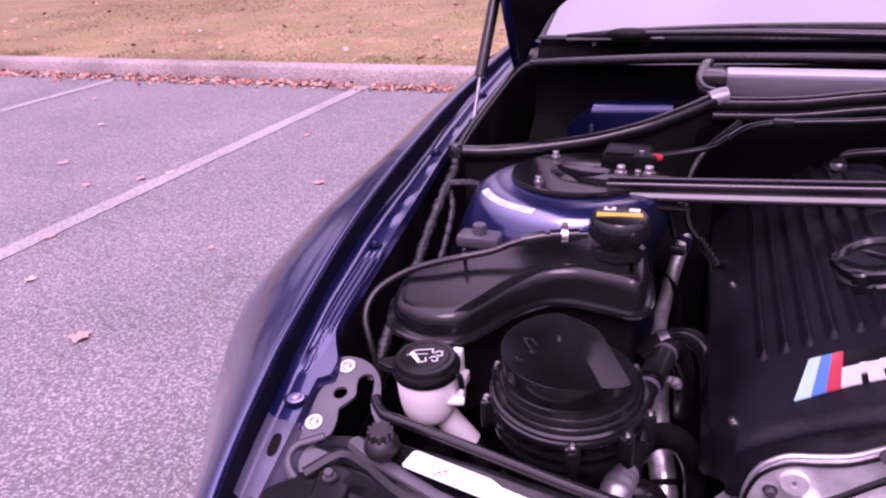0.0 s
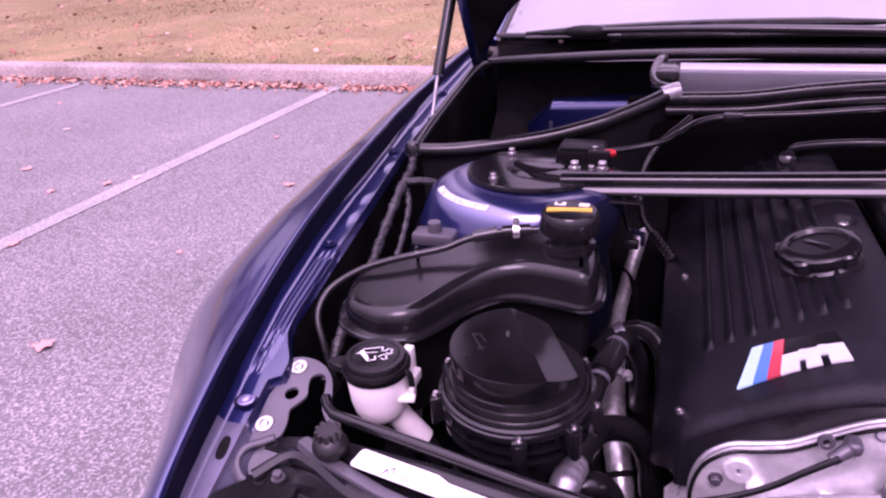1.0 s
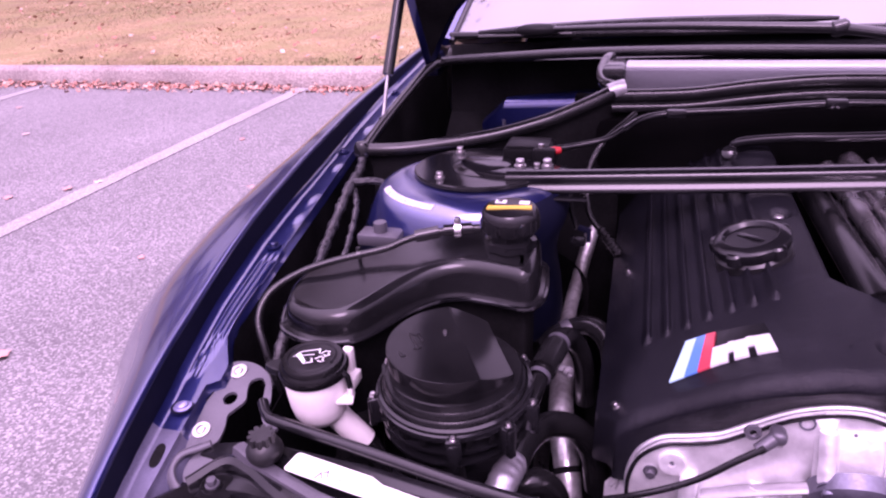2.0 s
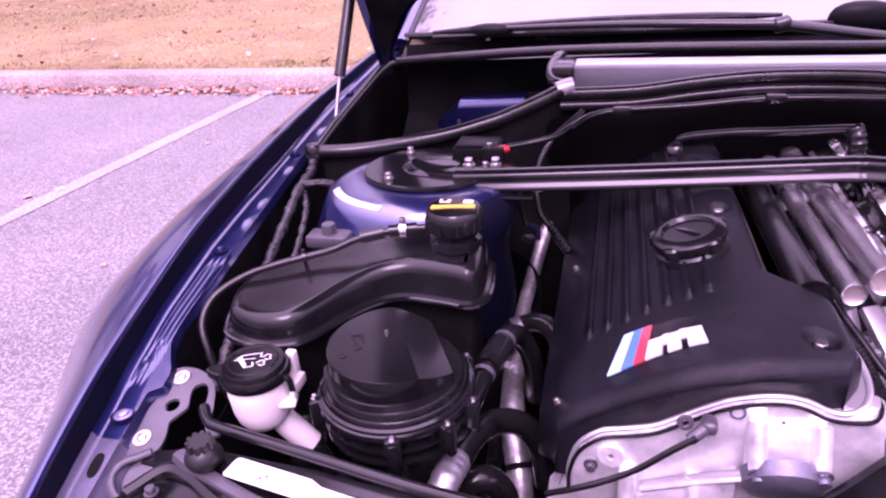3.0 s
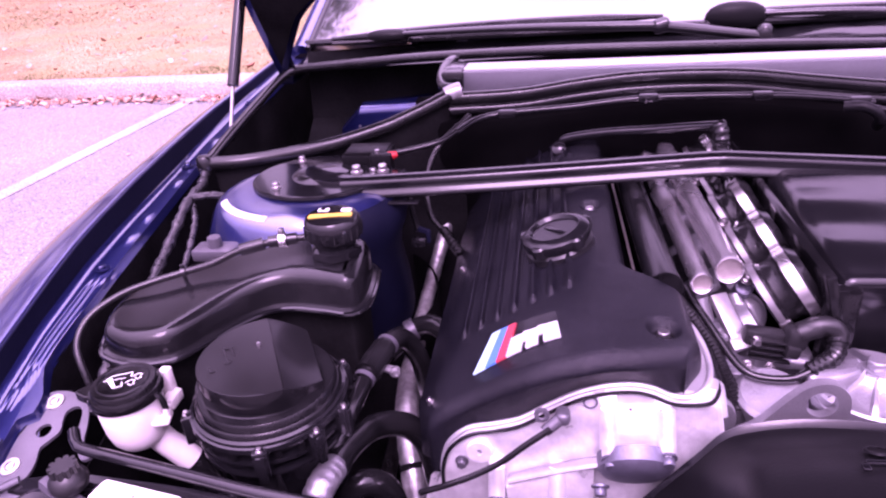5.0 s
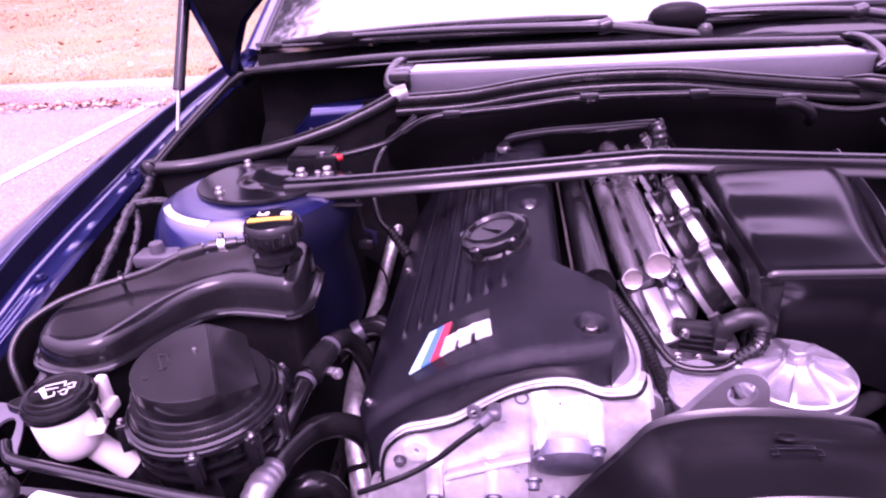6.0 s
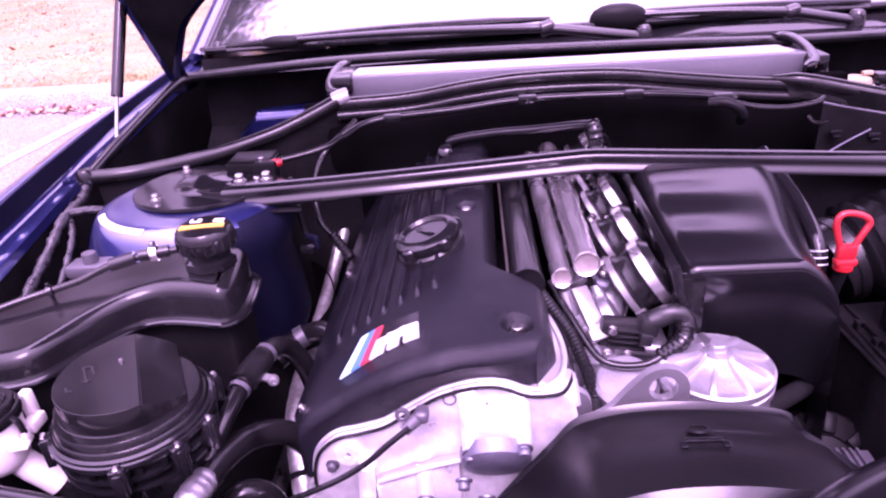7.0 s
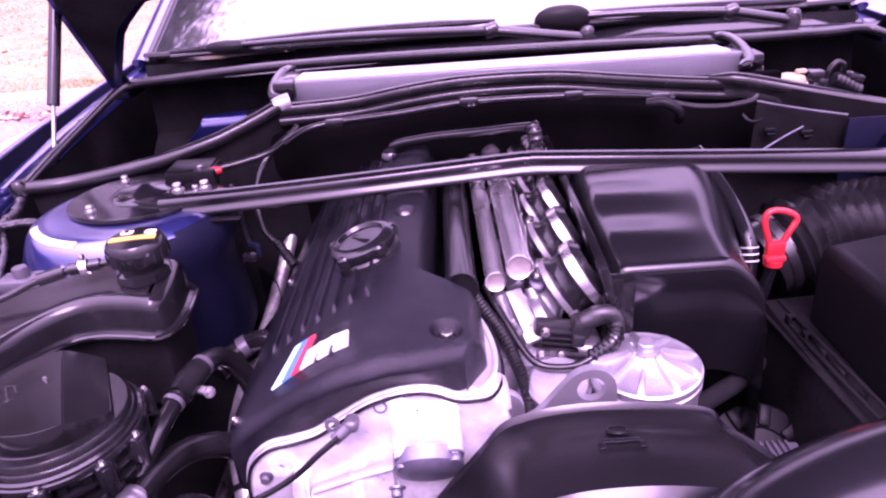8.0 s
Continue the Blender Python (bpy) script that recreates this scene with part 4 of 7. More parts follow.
us = np.sin(np.linspace(-1, 1, 61) * math.pi / 2)
hood = part("bonnet", sheet([[bonnet_point(u, v) for u in us] for v in np.linspace(0, 1, 17)], 0.006), PAINT, car, "raised dark blue bonnet")
part("bonnet_lining", sheet([[Vector(bonnet_point(u * 0.96, 0.03 + 0.92 * v)) + Vector((0, -0.012, -0.016)) for u in us] for v in np.linspace(0, 1, 17)], 0.012), CAVITY, hood, "black bonnet lining")
for s in (-1, 1):
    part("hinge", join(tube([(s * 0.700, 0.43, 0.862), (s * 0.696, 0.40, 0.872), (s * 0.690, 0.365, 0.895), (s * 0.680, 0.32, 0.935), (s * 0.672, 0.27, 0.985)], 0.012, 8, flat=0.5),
                       box((s * 0.70, 0.40, 0.862), (0.03, 0.07, 0.012), 0.003)), PAINT_SHADED, car, "blue bonnet hinge arm")
    strut = thing("gas_strut", (s * 0.715, 0.125, 0.832), "black bonnet gas strut with bright rod", "gas strut", "bonnet gas struts")
    a, b = Vector((s * 0.7135, 0.125, 0.830)), Vector((s * 0.692, 0.268, 1.10))
    mid = Vector((s * 0.7105, 0.164, 0.903))
    part("rod", tube([a, mid], 0.0030, 10, 2), DULL_STEEL, strut, "bright steel rod")
    part("cylinder", tube([mid, b], 0.0095, 14, 2), BLACK_PAINT, strut)
    part("end_fitting", tube([a - Vector((0, 0.004, 0.006)), a + (mid - a) * 0.12], 0.007, 10, 2), PLASTIC, strut)


def keyhole(outline, cx, cy, r, n=20):
    """A plan outline with a round hole through it, joined to the rim by a seam."""
    k = min(range(len(outline)), key=lambda i: math.hypot(outline[i][0] - cx, outline[i][1] - cy))
    a0 = math.atan2(outline[k][1] - cy, outline[k][0] - cx)
    area = sum(outline[i - 1][0] * outline[i][1] - outline[i][0] * outline[i - 1][1] for i in range(len(outline)))
    turn = -1 if area > 0 else 1
    ring = [(cx + r * math.cos(a0 + turn * 2 * math.pi * i / n), cy + r * math.sin(a0 + turn * 2 * math.pi * i / n)) for i in range(n + 1)]
    return outline[:k + 1] + ring + outline[k:]


# ---- strut brace ----
brace = thing("strut_brace", (0, -0.09, 0.83), "black steel bar bracing the two suspension towers", "strut brace")
BAR = [(-0.462, -0.098, 0.823), (-0.235, -0.094, 0.833), (-0.03, -0.090, 0.8435), (0.0, -0.09, 0.8445), (0.03, -0.09, 0.8435), (0.235, -0.092, 0.830), (0.475, -0.094, 0.814), (0.60, -0.09, 0.809)]
# its section: rounded top edge, hollow face, rounded lower edge
BAR_SECTION = [(0.004, 0.0132), (-0.002, 0.0131), (-0.0062, 0.0118), (-0.0088, 0.0092), (-0.0092, 0.0065), (-0.0082, 0.0030), (-0.0072, 0.0), (-0.0078, -0.0028), (-0.0098, -0.0052),
               (-0.0108, -0.0078), (-0.0100, -0.0104), (-0.0074, -0.0124), (-0.003, -0.0132), (0.005, -0.0130), (0.008, -0.010), (0.008, 0.010)]
rows = [[(p.x, p.y + y + 0.3 * z, p.z + z) for y, z in BAR_SECTION + BAR_SECTION[:1]] for p in spline(BAR, 8)]
bar = sheet(rows)
bmesh.ops.remove_doubles(bar, verts=bar.verts, dist=0.00005)
bmesh.ops.holes_fill(bar, edges=[e for e in bar.edges if e.is_boundary], sides=0)
bmesh.ops.recalc_face_normals(bar, faces=bar.faces)
part("bar", bar, BLACK_PAINT, brace, "black painted bar with a sloping front")
for s, dx in ((1, 0.0), (-1, 0.17)):
    b = part("foot", join(plate([(s * -0.475 + dx, -0.098), (s * -0.36 + dx, -0.096), (s * -0.36 + dx, -0.075), (s * -0.43 + dx, -0.03), (s * -0.49 + dx, -0.04), (s * -0.50 + dx, -0.09)], 0.827, 0.832, 0.001),
                          box((s * -0.415 + dx, -0.110, 0.8085), (0.11, 0.012, 0.003), 0.001)), BLACK_PAINT, brace)
    for x, y in ((-0.450, -0.063), (-0.415, -0.060)):
        piece("bolt", BOLT, Matrix.Translation((s * x + dx, y, 0.832)), b)
    part("stud", lathe([(0, 0.02), (0.0035, 0.02), (0.0035, 0.0), (0, 0)], 10, Matrix.Translation((s * -0.428 + dx, -0.03, 0.832))), STEEL, b)

# ---- engine ----
engine = thing("engine", (-0.19, -0.2, 0.34), "straight six engine with black crackle-finish cover", "engine")
TOP = [(-0.325, 0.690), (-0.312, 0.718), (-0.300, 0.736), (-0.265, 0.762), (-0.225, 0.792), (-0.195, 0.809), (-0.165, 0.819), (-0.14, 0.8205), (-0.11, 0.817), (-0.06, 0.811)]
GASKET = [(-0.325, 0.66), (-0.2925, 0.668), (-0.2915, 0.690), (-0.284, 0.713), (-0.2665, 0.7295), (-0.245, 0.735), (-0.222, 0.742), (-0.2, 0.756), (-0.174, 0.772), (-0.15, 0.780),
          (-0.13, 0.782), (-0.115, 0.779), (-0.1, 0.772), (-0.085, 0.771), (-0.06, 0.785)]
RIBS = [(-0.282, -0.325), (-0.265, -0.327), (-0.248, -0.331), (-0.231, -0.333), (-0.213, -0.335), (-0.196, -0.335), (-0.179, -0.333)]
NOSE = [(-0.33, -0.418), (-0.295, -0.427), (-0.259, -0.432), (-0.208, -0.444), (-0.17, -0.449), (-0.128, -0.443), (-0.092, -0.430), (-0.06, -0.42)]


def top_z(x):
    return sum(lerp_table(TOP, x + d) for d in (-0.012, -0.006, 0, 0.006, 0.012)) / 5


def cover_right(y):
    return -0.118 + 0.048 * smooth((-0.285 - y) / 0.05) - 0.02 * smooth((-0.415 - y) / 0.03)


def cover_z(x, y):
    z = top_z(x)
    d = (y - lerp_table(NOSE, x)) / 0.014
    if d < 1:
        z -= 0.014 * (1 - math.sqrt(max(0, 1 - (1 - max(0, d)) ** 2)))
    r = (cover_right(y) - x) / 0.016
    if r < 1:
        z = z - 0.05 * (1 - math.sqrt(max(0, 1 - (1 - max(0, r)) ** 2)))
    for rx, ry in RIBS:
        a = abs(x - rx)
        e = max(0.0, ry + 0.005 - y)
        a = math.hypot(a, e)
        if a < 0.0050:
            z += 0.0075 * smooth((0.0050 - a) / 0.0042)
    for bx, by, br in ((-0.151, -0.150, 0.010), (-0.104, -0.398, 0.0115)):
        q = math.hypot(x - bx, y - by)
        if q < br + 0.004:
            z -= 0.012 * smooth((br + 0.004 - q) / 0.006)
    return z


back = [0.02 * (k / 10) ** 1.7 for k in range(11)] + list(np.linspace(0.0225, 0.53, 170))
us = np.linspace(0, 1, 200)
rows = []
for d in back:
    xr = cover_right(-0.445 + float(d))
    xl = -0.325 + 0.021 * smooth((0.055 - float(d)) / 0.055)
    row = [(xl - 0.002, lerp_table(NOSE, xl) + float(d) + 0.002, 0.64 + 0.035 * smooth((0.055 - float(d)) / 0.055))]
    for u in us:
        x = xl + (xr - xl) * float(u)
        y = lerp_table(NOSE, x) + float(d)
        row.append((x, y, cover_z(x, y)))
    row.append((xr + 0.001, row[-1][1], 0.70))
    rows.append(row)
rows.insert(0, [(x, max(y + 0.004, -0.436), 0.5 * z + 0.5 * min(z, lerp_table(GASKET, x) + 0.003)) for x, y, z in rows[0]])
rows.insert(0, [(x, max(y + 0.004, -0.428), min(z, lerp_table(GASKET, x) + 0.001)) for x, y, z in rows[1]])
cover = part("valve_cover", sheet(rows), CRACKLE, engine, "black crackle-finish cover with long ribs", 70)
for x, y in ((-0.151, -0.150), (-0.104, -0.398)):
    piece("bolt", BOLT, Matrix.Translation((x, y, cover_z(x, y) - 0.001)) @ Matrix.Scale(0.95, 4), cover)
for x, y in ((-0.303, -0.145), (-0.305, -0.395)):
    piece("bolt", BOLT_SMALL, aim((x, y, top_z(x) + 0.0), (-0.6, 0, 0.8)) @ Matrix.Scale(0.7, 4), cover)
part("cover_washer", lathe([(0.008, 0.002), (0.0105, 0.002), (0.0105, 0), (0.008, 0)], 20, Matrix.Translation((-0.104, -0.398, cover_z(-0.104, -0.398)))), RUBBER, cover)


# emblem: three slanted enamel stripes and bright slanted bars, on the slope of the cover
def on_cover(a, b, lift):
    """a along the emblem and b across it, both 0 to 1, on the cover."""
    near = Vector((-0.264, -0.401)).lerp(Vector((-0.187, -0.409)), a)
    far = Vector((-0.250, -0.352)).lerp(Vector((-0.192, -0.366)), a)
    p = near.lerp(far, b)
    return Vector((p.x, p.y, cover_z(p.x, p.y) + lift))


def emblem_bar(a0, a1, b0, b1, lift):
    return sheet([[on_cover(a0 + (a1 - a0) * i / 4, b0 + (b1 - b0) * j / 4, lift) for i in range(5)] for j in range(5)], 0.002)


emblem = part("emblem", emblem_bar(-0.01, 1.01, -0.02, 1.02, 0.0006), BLACK_PAINT, cover, "emblem of coloured stripes and bright bars")
# bright bars end halfway; black above them paints the chrome's dark reflection
EMBLEM_BARS = [("stripe", 0.0, 0.145, 0, 1, EMBLEM_LIGHT), ("stripe", 0.145, 0.27, 0, 1, EMBLEM_BLUE), ("stripe", 0.27, 0.39, 0, 1, EMBLEM_RED),
               ("bright_bar", 0.39, 0.55, 0, 0.52, SATIN), ("bright_bar", 0.55, 0.61, 0.28, 0.56, SATIN), ("bright_bar", 0.61, 0.74, 0, 0.54, SATIN),
               ("bright_bar", 0.74, 0.81, 0.30, 0.58, SATIN), ("bright_bar", 0.81, 0.99, 0, 0.56, SATIN)]
for n_, a0, a1, b0, b1, mt in EMBLEM_BARS:
    part(n_, emblem_bar(a0, a1, b0, b1, 0.0026), mt, cover)
part("cover_edge_strip", tube([(-0.106, -0.27, 0.770), (-0.108, -0.10, 0.772), (-0.110, 0.06, 0.772)], 0.0016, 6, 3), BRASSY, engine)

# oil filler cap
ox, oy = -0.186, -0.243
oz = cover_z(ox, oy)
tilt = aim((ox, oy, oz), (-0.28, -0.05, 1))
collar = lathe([(0.036, -0.01), (0.036, 0.006), (0.033, 0.009), (0, 0.009)], 36, tilt)
cap = [lathe([(0.028, 0.008), (0.0345, 0.010), (0.036, 0.014), (0.0355, 0.020), (0.031, 0.024), (0.026, 0.0245), (0.0235, 0.021), (0.0, 0.0205)], 48)]
for k in range(5):
    a = 2 * math.pi * k / 5 + 0.5
    cap.append(lathe([(0, 0.0215), (0.006, 0.0212), (0.0082, 0.019), (0.0085, 0.010), (0, 0.010)], 16, Matrix.Translation((0.0315 * math.cos(a), 0.0315 * math.sin(a), 0))))
cap.append(box((0, 0, 0.0205), (0.030, 0.007, 0.003), 0.0014, Matrix.Rotation(0.5, 4, "Z")))
cap = join(*cap)
cap.transform(tilt)
part("oil_cap", cap, SOFT_PLASTIC, cover, "black plastic oil filler cap")
part("cap_collar", collar, PLASTIC_MATT, cover)

# front cover, cast aluminium
face = [(x, z) for x, z in GASKET[1:-1]] + [(-0.070, 0.772), (-0.060, 0.764), (-0.052, 0.72), (-0.06, 0.66), (-0.07, 0.58), (-0.30, 0.58), (-0.312, 0.64)]
UPRIGHT = Matrix(((1, 0, 0, 0), (0, 0, -1, 0), (0, 1, 0, 0), (0, 0, 0, 1)))
fc = part("front_cover", plate(face, 0.40, 0.434, 0.004, UPRIGHT), ALUMINIUM, engine, "bare cast aluminium timing cover")
edge = [(x, -0.430, z - 0.002) for x, z in GASKET[1:-1]] + [(-0.072, -0.421, 0.7715), (-0.0645, -0.402, 0.773), (-0.0645, -0.378, 0.778), (-0.072, -0.352, 0.785), (-0.086, -0.325, 0.788), (-0.105, -0.305, 0.78)]
part("cover_rim", tube([(x, y, z + 0.0018) for x, y, z in edge], 0.0028, 10, 4), CAST_GREY, fc)
part("gasket", tube([(x, y - 0.005, z - 0.0022) for x, y, z in edge if y < -0.4299] + [(-0.068, -0.4345, 0.7705), (-0.0588, -0.412, 0.7715), (-0.0588, -0.380, 0.7755), (-0.066, -0.350, 0.782), (-0.083, -0.322, 0.785)], 0.0018, 8, 4), RUBBER, fc)
turn = edge[-7:]
part("flange", sheet([[Vector(p).lerp(Vector((-0.125, -0.365, p[2])), k) + Vector((0, 0, 0.001)) for p in turn] for k in (0.0, 0.25, 0.5)], 0.004), CAST_GREY, fc, "machined flange beside the cover")
part("side_ledge", plate([(-0.125, -0.29), (-0.09, -0.31), (-0.070, -0.35), (-0.063, -0.40), (-0.072, -0.43), (-0.12, -0.435)], 0.70, 0.768, 0.006), ALUMINIUM, fc)
columns = [((-0.1490, -0.440, 0.765), (-0.1475, -0.453, 0.727), 0.0070), ((-0.1045, -0.440, 0.765), (-0.1030, -0.453, 0.732), 0.0070),
           ((-0.190, -0.440, 0.700), (-0.190, -0.450, 0.672), 0.0075), ((-0.243, -0.438, 0.694), (-0.243, -0.448, 0.668), 0.0075)]
for a, b, r in columns:
    part("bolt_column", tube([a, b], r, 18, 2), ALUMINIUM, fc)
    piece("bolt", BOLT_CASE, aim((b[0], b[1] - 0.003, b[2] - 0.001), (0.0, -0.85, -0.25)), fc)
part("housing", tube([(-0.128, -0.431, 0.757), (-0.127, -0.436, 0.745), (-0.126, -0.442, 0.718)], 0.029, 32, 4, flat=0.35), ALUMINIUM, fc)
part("end_cap", lathe([(0, 0.008), (0.016, 0.0075), (0.026, 0.005), (0.0305, 0.0), (0.0305, -0.012)], 40, aim((-0.127, -0.452, 0.712), (0.02, -0.85, -0.5))), STEEL_DARK, fc, "dull blue grey steel end cap")
for x, y, z in ((-0.155, -0.458, 0.698), (-0.136, -0.462, 0.682), (-0.104, -0.458, 0.69)):
    piece("bolt", BOLT_CASE, aim((x, y, z), (0.0, -0.8, -0.5)), fc)
part("oval_mark", lathe([(0.0045, 0.0), (0.0045, 0.001), (0.0058, 0.001), (0.0062, 0)], 20, aim((-0.1635, -0.4345, 0.766), (0, -1, 0.1))), STEEL_DARK, fc)
for x, z, r in ((-0.1322, 0.7655, 0.0014), (-0.1088, 0.7646, 0.0014), (-0.258, 0.709, 0.0022), (-0.2565, 0.7045, 0.0016)):
    part("small_hole", lathe([(0, 0.0008), (r, 0.0008), (r, 0)], 12, aim((x, -0.4405 if x > -0.2 else -0.434, z), (0, -1, 0.1))), STEEL_DARK, fc)
piece("bolt", BOLT_DARK, aim((-0.274, -0.434, 0.695), (0, -1, 0)) @ Matrix.Scale(0.9, 4), fc)
part("raised_pad", lathe([(0.0028, 0.001), (0.0032, 0.004), (0.0105, 0.004), (0.012, 0)], 28, aim((-0.2575, -0.434, 0.708), (0, -1, 0.1))), ALUMINIUM, fc)
# added darker strip in place of the shadow along a ledge
part("rib_shadow_strip", tube([(-0.232, -0.440, 0.682), (-0.19, -0.443, 0.700), (-0.152, -0.446, 0.714)], 0.0065, 10, 3, flat=0.5), DULL_STEEL, fc, "darker strip painted as a ledge shadow across the cover")
part("lower_step", plate([(-0.236, 0.676), (-0.20, 0.690), (-0.158, 0.707), (-0.158, 0.60), (-0.236, 0.60)], 0.434, 0.446, 0.005, UPRIGHT), ALUMINIUM, fc)
part("boss", join(tube([(-0.064, -0.414, 0.767), (-0.062, -0.425, 0.748)], 0.0095, 20, 2), lathe([(0, 0.004), (0.007, 0.004), (0.0085, 0.002), (0.0085, -0.002)], 20, aim((-0.064, -0.414, 0.769), (0, -0.1, 1)))), CAST_GREY, fc)
stay = part("side_bracket", plate(rounded([(-0.071, 0.752), (-0.048, 0.748), (-0.040, 0.730), (-0.046, 0.712), (-0.060, 0.705), (-0.072, 0.712)], 4), 0.402, 0.409, 0.001, UPRIGHT), CAST_DIM, fc, "dull grey side bracket")
piece("bolt", BOLT_DARK, aim((-0.060, -0.410, 0.731), (0, -1, 0.1)), stay)
part("block", box((-0.19, -0.18, 0.55), (0.22, 0.46, 0.26), 0.02), CAVITY, engine)
sens = part("sensor", join(box((-0.186, -0.450, 0.764), (0.012, 0.016, 0.012), 0.0045, seg=3), lathe([(0, 0.018), (0.0048, 0.018), (0.0056, 0), (0, 0)], 14, aim((-0.187, -0.452, 0.764), (-0.75, -0.4, -0.5))), lathe([(0.0025, 0.002), (0.0032, 0.003), (0.006, 0.003), (0.0065, 0)], 18, aim((-0.203, -0.446, 0.7615), (0, -1, 0.1)))), BRACKET, fc, "black sensor plug")
part("sensor_lead", tube([(-0.196, -0.462, 0.760), (-0.215, -0.462, 0.743), (-0.2356, -0.462, 0.7231), (-0.26, -0.462, 0.706), (-0.2862, -0.462, 0.6921), (-0.31, -0.455, 0.675)], 0.0028, 10), RUBBER, sens)

# ---- intake side ----
rail = solid("fuel_rail", join(tube([(-0.0896, -0.310, 0.803), (-0.092, -0.15, 0.800), (-0.094, 0.04, 0.796)], 0.0160, 24, 3),
                               lathe([(0.0150, 0.004), (0.0150, -0.002), (0.0172, -0.002), (0.0172, 0.003), (0.0160, 0.004)], 28, aim((-0.0896, -0.310, 0.803), (-0.02, 1, -0.02)))), DARK_PLASTIC, "thick black tube beside the engine cover", "intake tube")
for k, (a, b, r) in enumerate((((-0.0557, -0.3066, 0.8056), (-0.064, 0.05, 0.803), 0.0100), ((-0.0325, -0.3045, 0.8190), (-0.037, 0.06, 0.810), 0.0125))):
    t = thing("air_tube", a, "bright polished metal tube with an open end", "metal tube", "bright metal tubes")
    w = (Vector(b) - Vector(a)).normalized()
    m = aim(a, w)
    ln = (Vector(b) - Vector(a)).length
    part("tube", lathe([(r - 0.001, 0.02), (r - 0.001, 0.0), (r + 0.0006, -0.001), (r + 0.0006, 0.002), (r, 0.003), (r, ln)], 32, m), POLISHED, t)
    part("inside", lathe([(0, 0.004), (r - 0.001, 0.003)], 24, m), BRASSY, t, "tan plug inside the tube end")
tb = thing("throttle_assembly", (-0.005, -0.2, 0.74), "grey cast throttle bodies with linkage", "throttle assembly")
blocks = []
for k in range(5):
    y = -0.305 + 0.088 * k
    blocks += [lathe([(0.0, 0.0), (0.026, 0.0), (0.026, 0.04), (0.030, 0.042), (0.030, 0.052), (0, 0.052)], 24, aim((-0.040, y, 0.728), (0.8, 0, 0.55))),
               box((-0.022, y - 0.02, 0.745), (0.022, 0.02, 0.05), 0.005, Matrix.Rotation(radians(-30), 4, "Y"))]
for k in range(5):
    part("casting", join(*blocks[2 * k:2 * k + 2]), CAST_DIM, tb)
# casting below the tubes in matt black: shade put into its colour
part("shaded_bank", box((-0.025, -0.16, 0.735), (0.05, 0.34, 0.05), 0.008, Matrix.Rotation(radians(-30), 4, "Y")), PLASTIC_MATT, tb)
part("port", lathe([(0, 0.002), (0.0055, 0.002), (0.0065, 0.005), (0.0085, 0.004), (0.0085, -0.012)], 20, aim((-0.0125, -0.287, 0.790), (0.0, -0.62, 0.78))), STEEL_DARK, tb)
lean = aim((-0.0395, -0.2990, 0.789), (0.017, -0.041, -0.031))
part("arm_plate", join(box((0, 0, 0), (0.017, 0.008, 0.052), 0.0015, lean @ Matrix.Translation((0, 0, 0.026))), box((0, 0, 0), (0.028, 0.009, 0.012), 0.0015, lean @ Matrix.Translation((0.003, 0, 0.051)))), DULL_STEEL, tb, "dull cast arm")
part("end_casting", join(lathe([(0, 0.012), (0.010, 0.0115), (0.016, 0.008), (0.0185, 0.002), (0.0185, -0.02), (0, -0.02)], 28, aim((-0.008, -0.288, 0.760), (0.1, -0.85, 0.5))),
                         lathe([(0.0185, -0.004), (0.0225, -0.004), (0.0225, -0.010), (0.0185, -0.010)], 28, aim((-0.008, -0.288, 0.760), (0.1, -0.85, 0.5))),
                         tube([(-0.020, -0.285, 0.783), (-0.012, -0.298, 0.758)], 0.006, 12, 2)), CAST_GREY, tb)
part("stub_pipe", tube([(-0.052, -0.288, 0.780), (-0.044, -0.297, 0.753), (-0.0385, -0.302, 0.735)], 0.0078, 18, 4), CAST_GREY, tb, "short bright pipe stub")
part("base_casting", join(box((-0.047, -0.318, 0.715), (0.050, 0.05, 0.05), 0.008), box((-0.030, -0.335, 0.705), (0.050, 0.03, 0.06), 0.006), box((0.016, -0.318, 0.722), (0.060, 0.035, 0.050), 0.010), tube([(0.004, -0.335, 0.742), (0.036, -0.335, 0.738)], 0.008, 14, 2)), CAST_DIM, tb)
part("shaft", tube([(-0.016, -0.275, 0.790), (-0.010, 0.05, 0.790)], 0.004, 10, 2), STEEL, tb)
for k in range(9):
    y = -0.29 + 0.042 * k
    piece("bolt", BOLT_SMALL, aim((-0.013 + 0.006 * (k % 2), y, 0.800 - 0.012 * (k % 3)), (0.3, -0.3, 0.9)), tb)
for k in range(5):
    y = -0.288 + 0.088 * k
    boot = thing("intake_boot", (0.012, y, 0.78), "black rubber intake boot with bright band clamps", "intake boot", "intake boots")
    m = aim((0.006, y, 0.779), (0.8, 0, 0.55))
    part("boot", lathe([(0.030, 0.0), (0.034, 0.002), (0.034, 0.010), (0.031, 0.013), (0.0305, 0.018), (0.032, 0.024), (0.035, 0.027), (0.035, 0.040), (0.028, 0.046)], 32, m), RUBBER, boot)
    for h, rr in ((0.002, 0.0342), (0.028, 0.0355)):
        part("clamp", lathe([(rr, h), (rr + 0.0008, h), (rr + 0.0008, h + (0.010 if h > 0.01 else 0.006)), (rr, h + (0.010 if h > 0.01 else 0.006)), (rr, h)], 36, m), CHROME if h > 0.01 else DULL_STEEL, boot, "steel band clamp")
    part("clamp_screw", box((0, 0, 0), (0.008, 0.026, 0.011), 0.002, m @ Matrix.Translation((-0.030, -0.024, 0.006))), STEEL, boot)


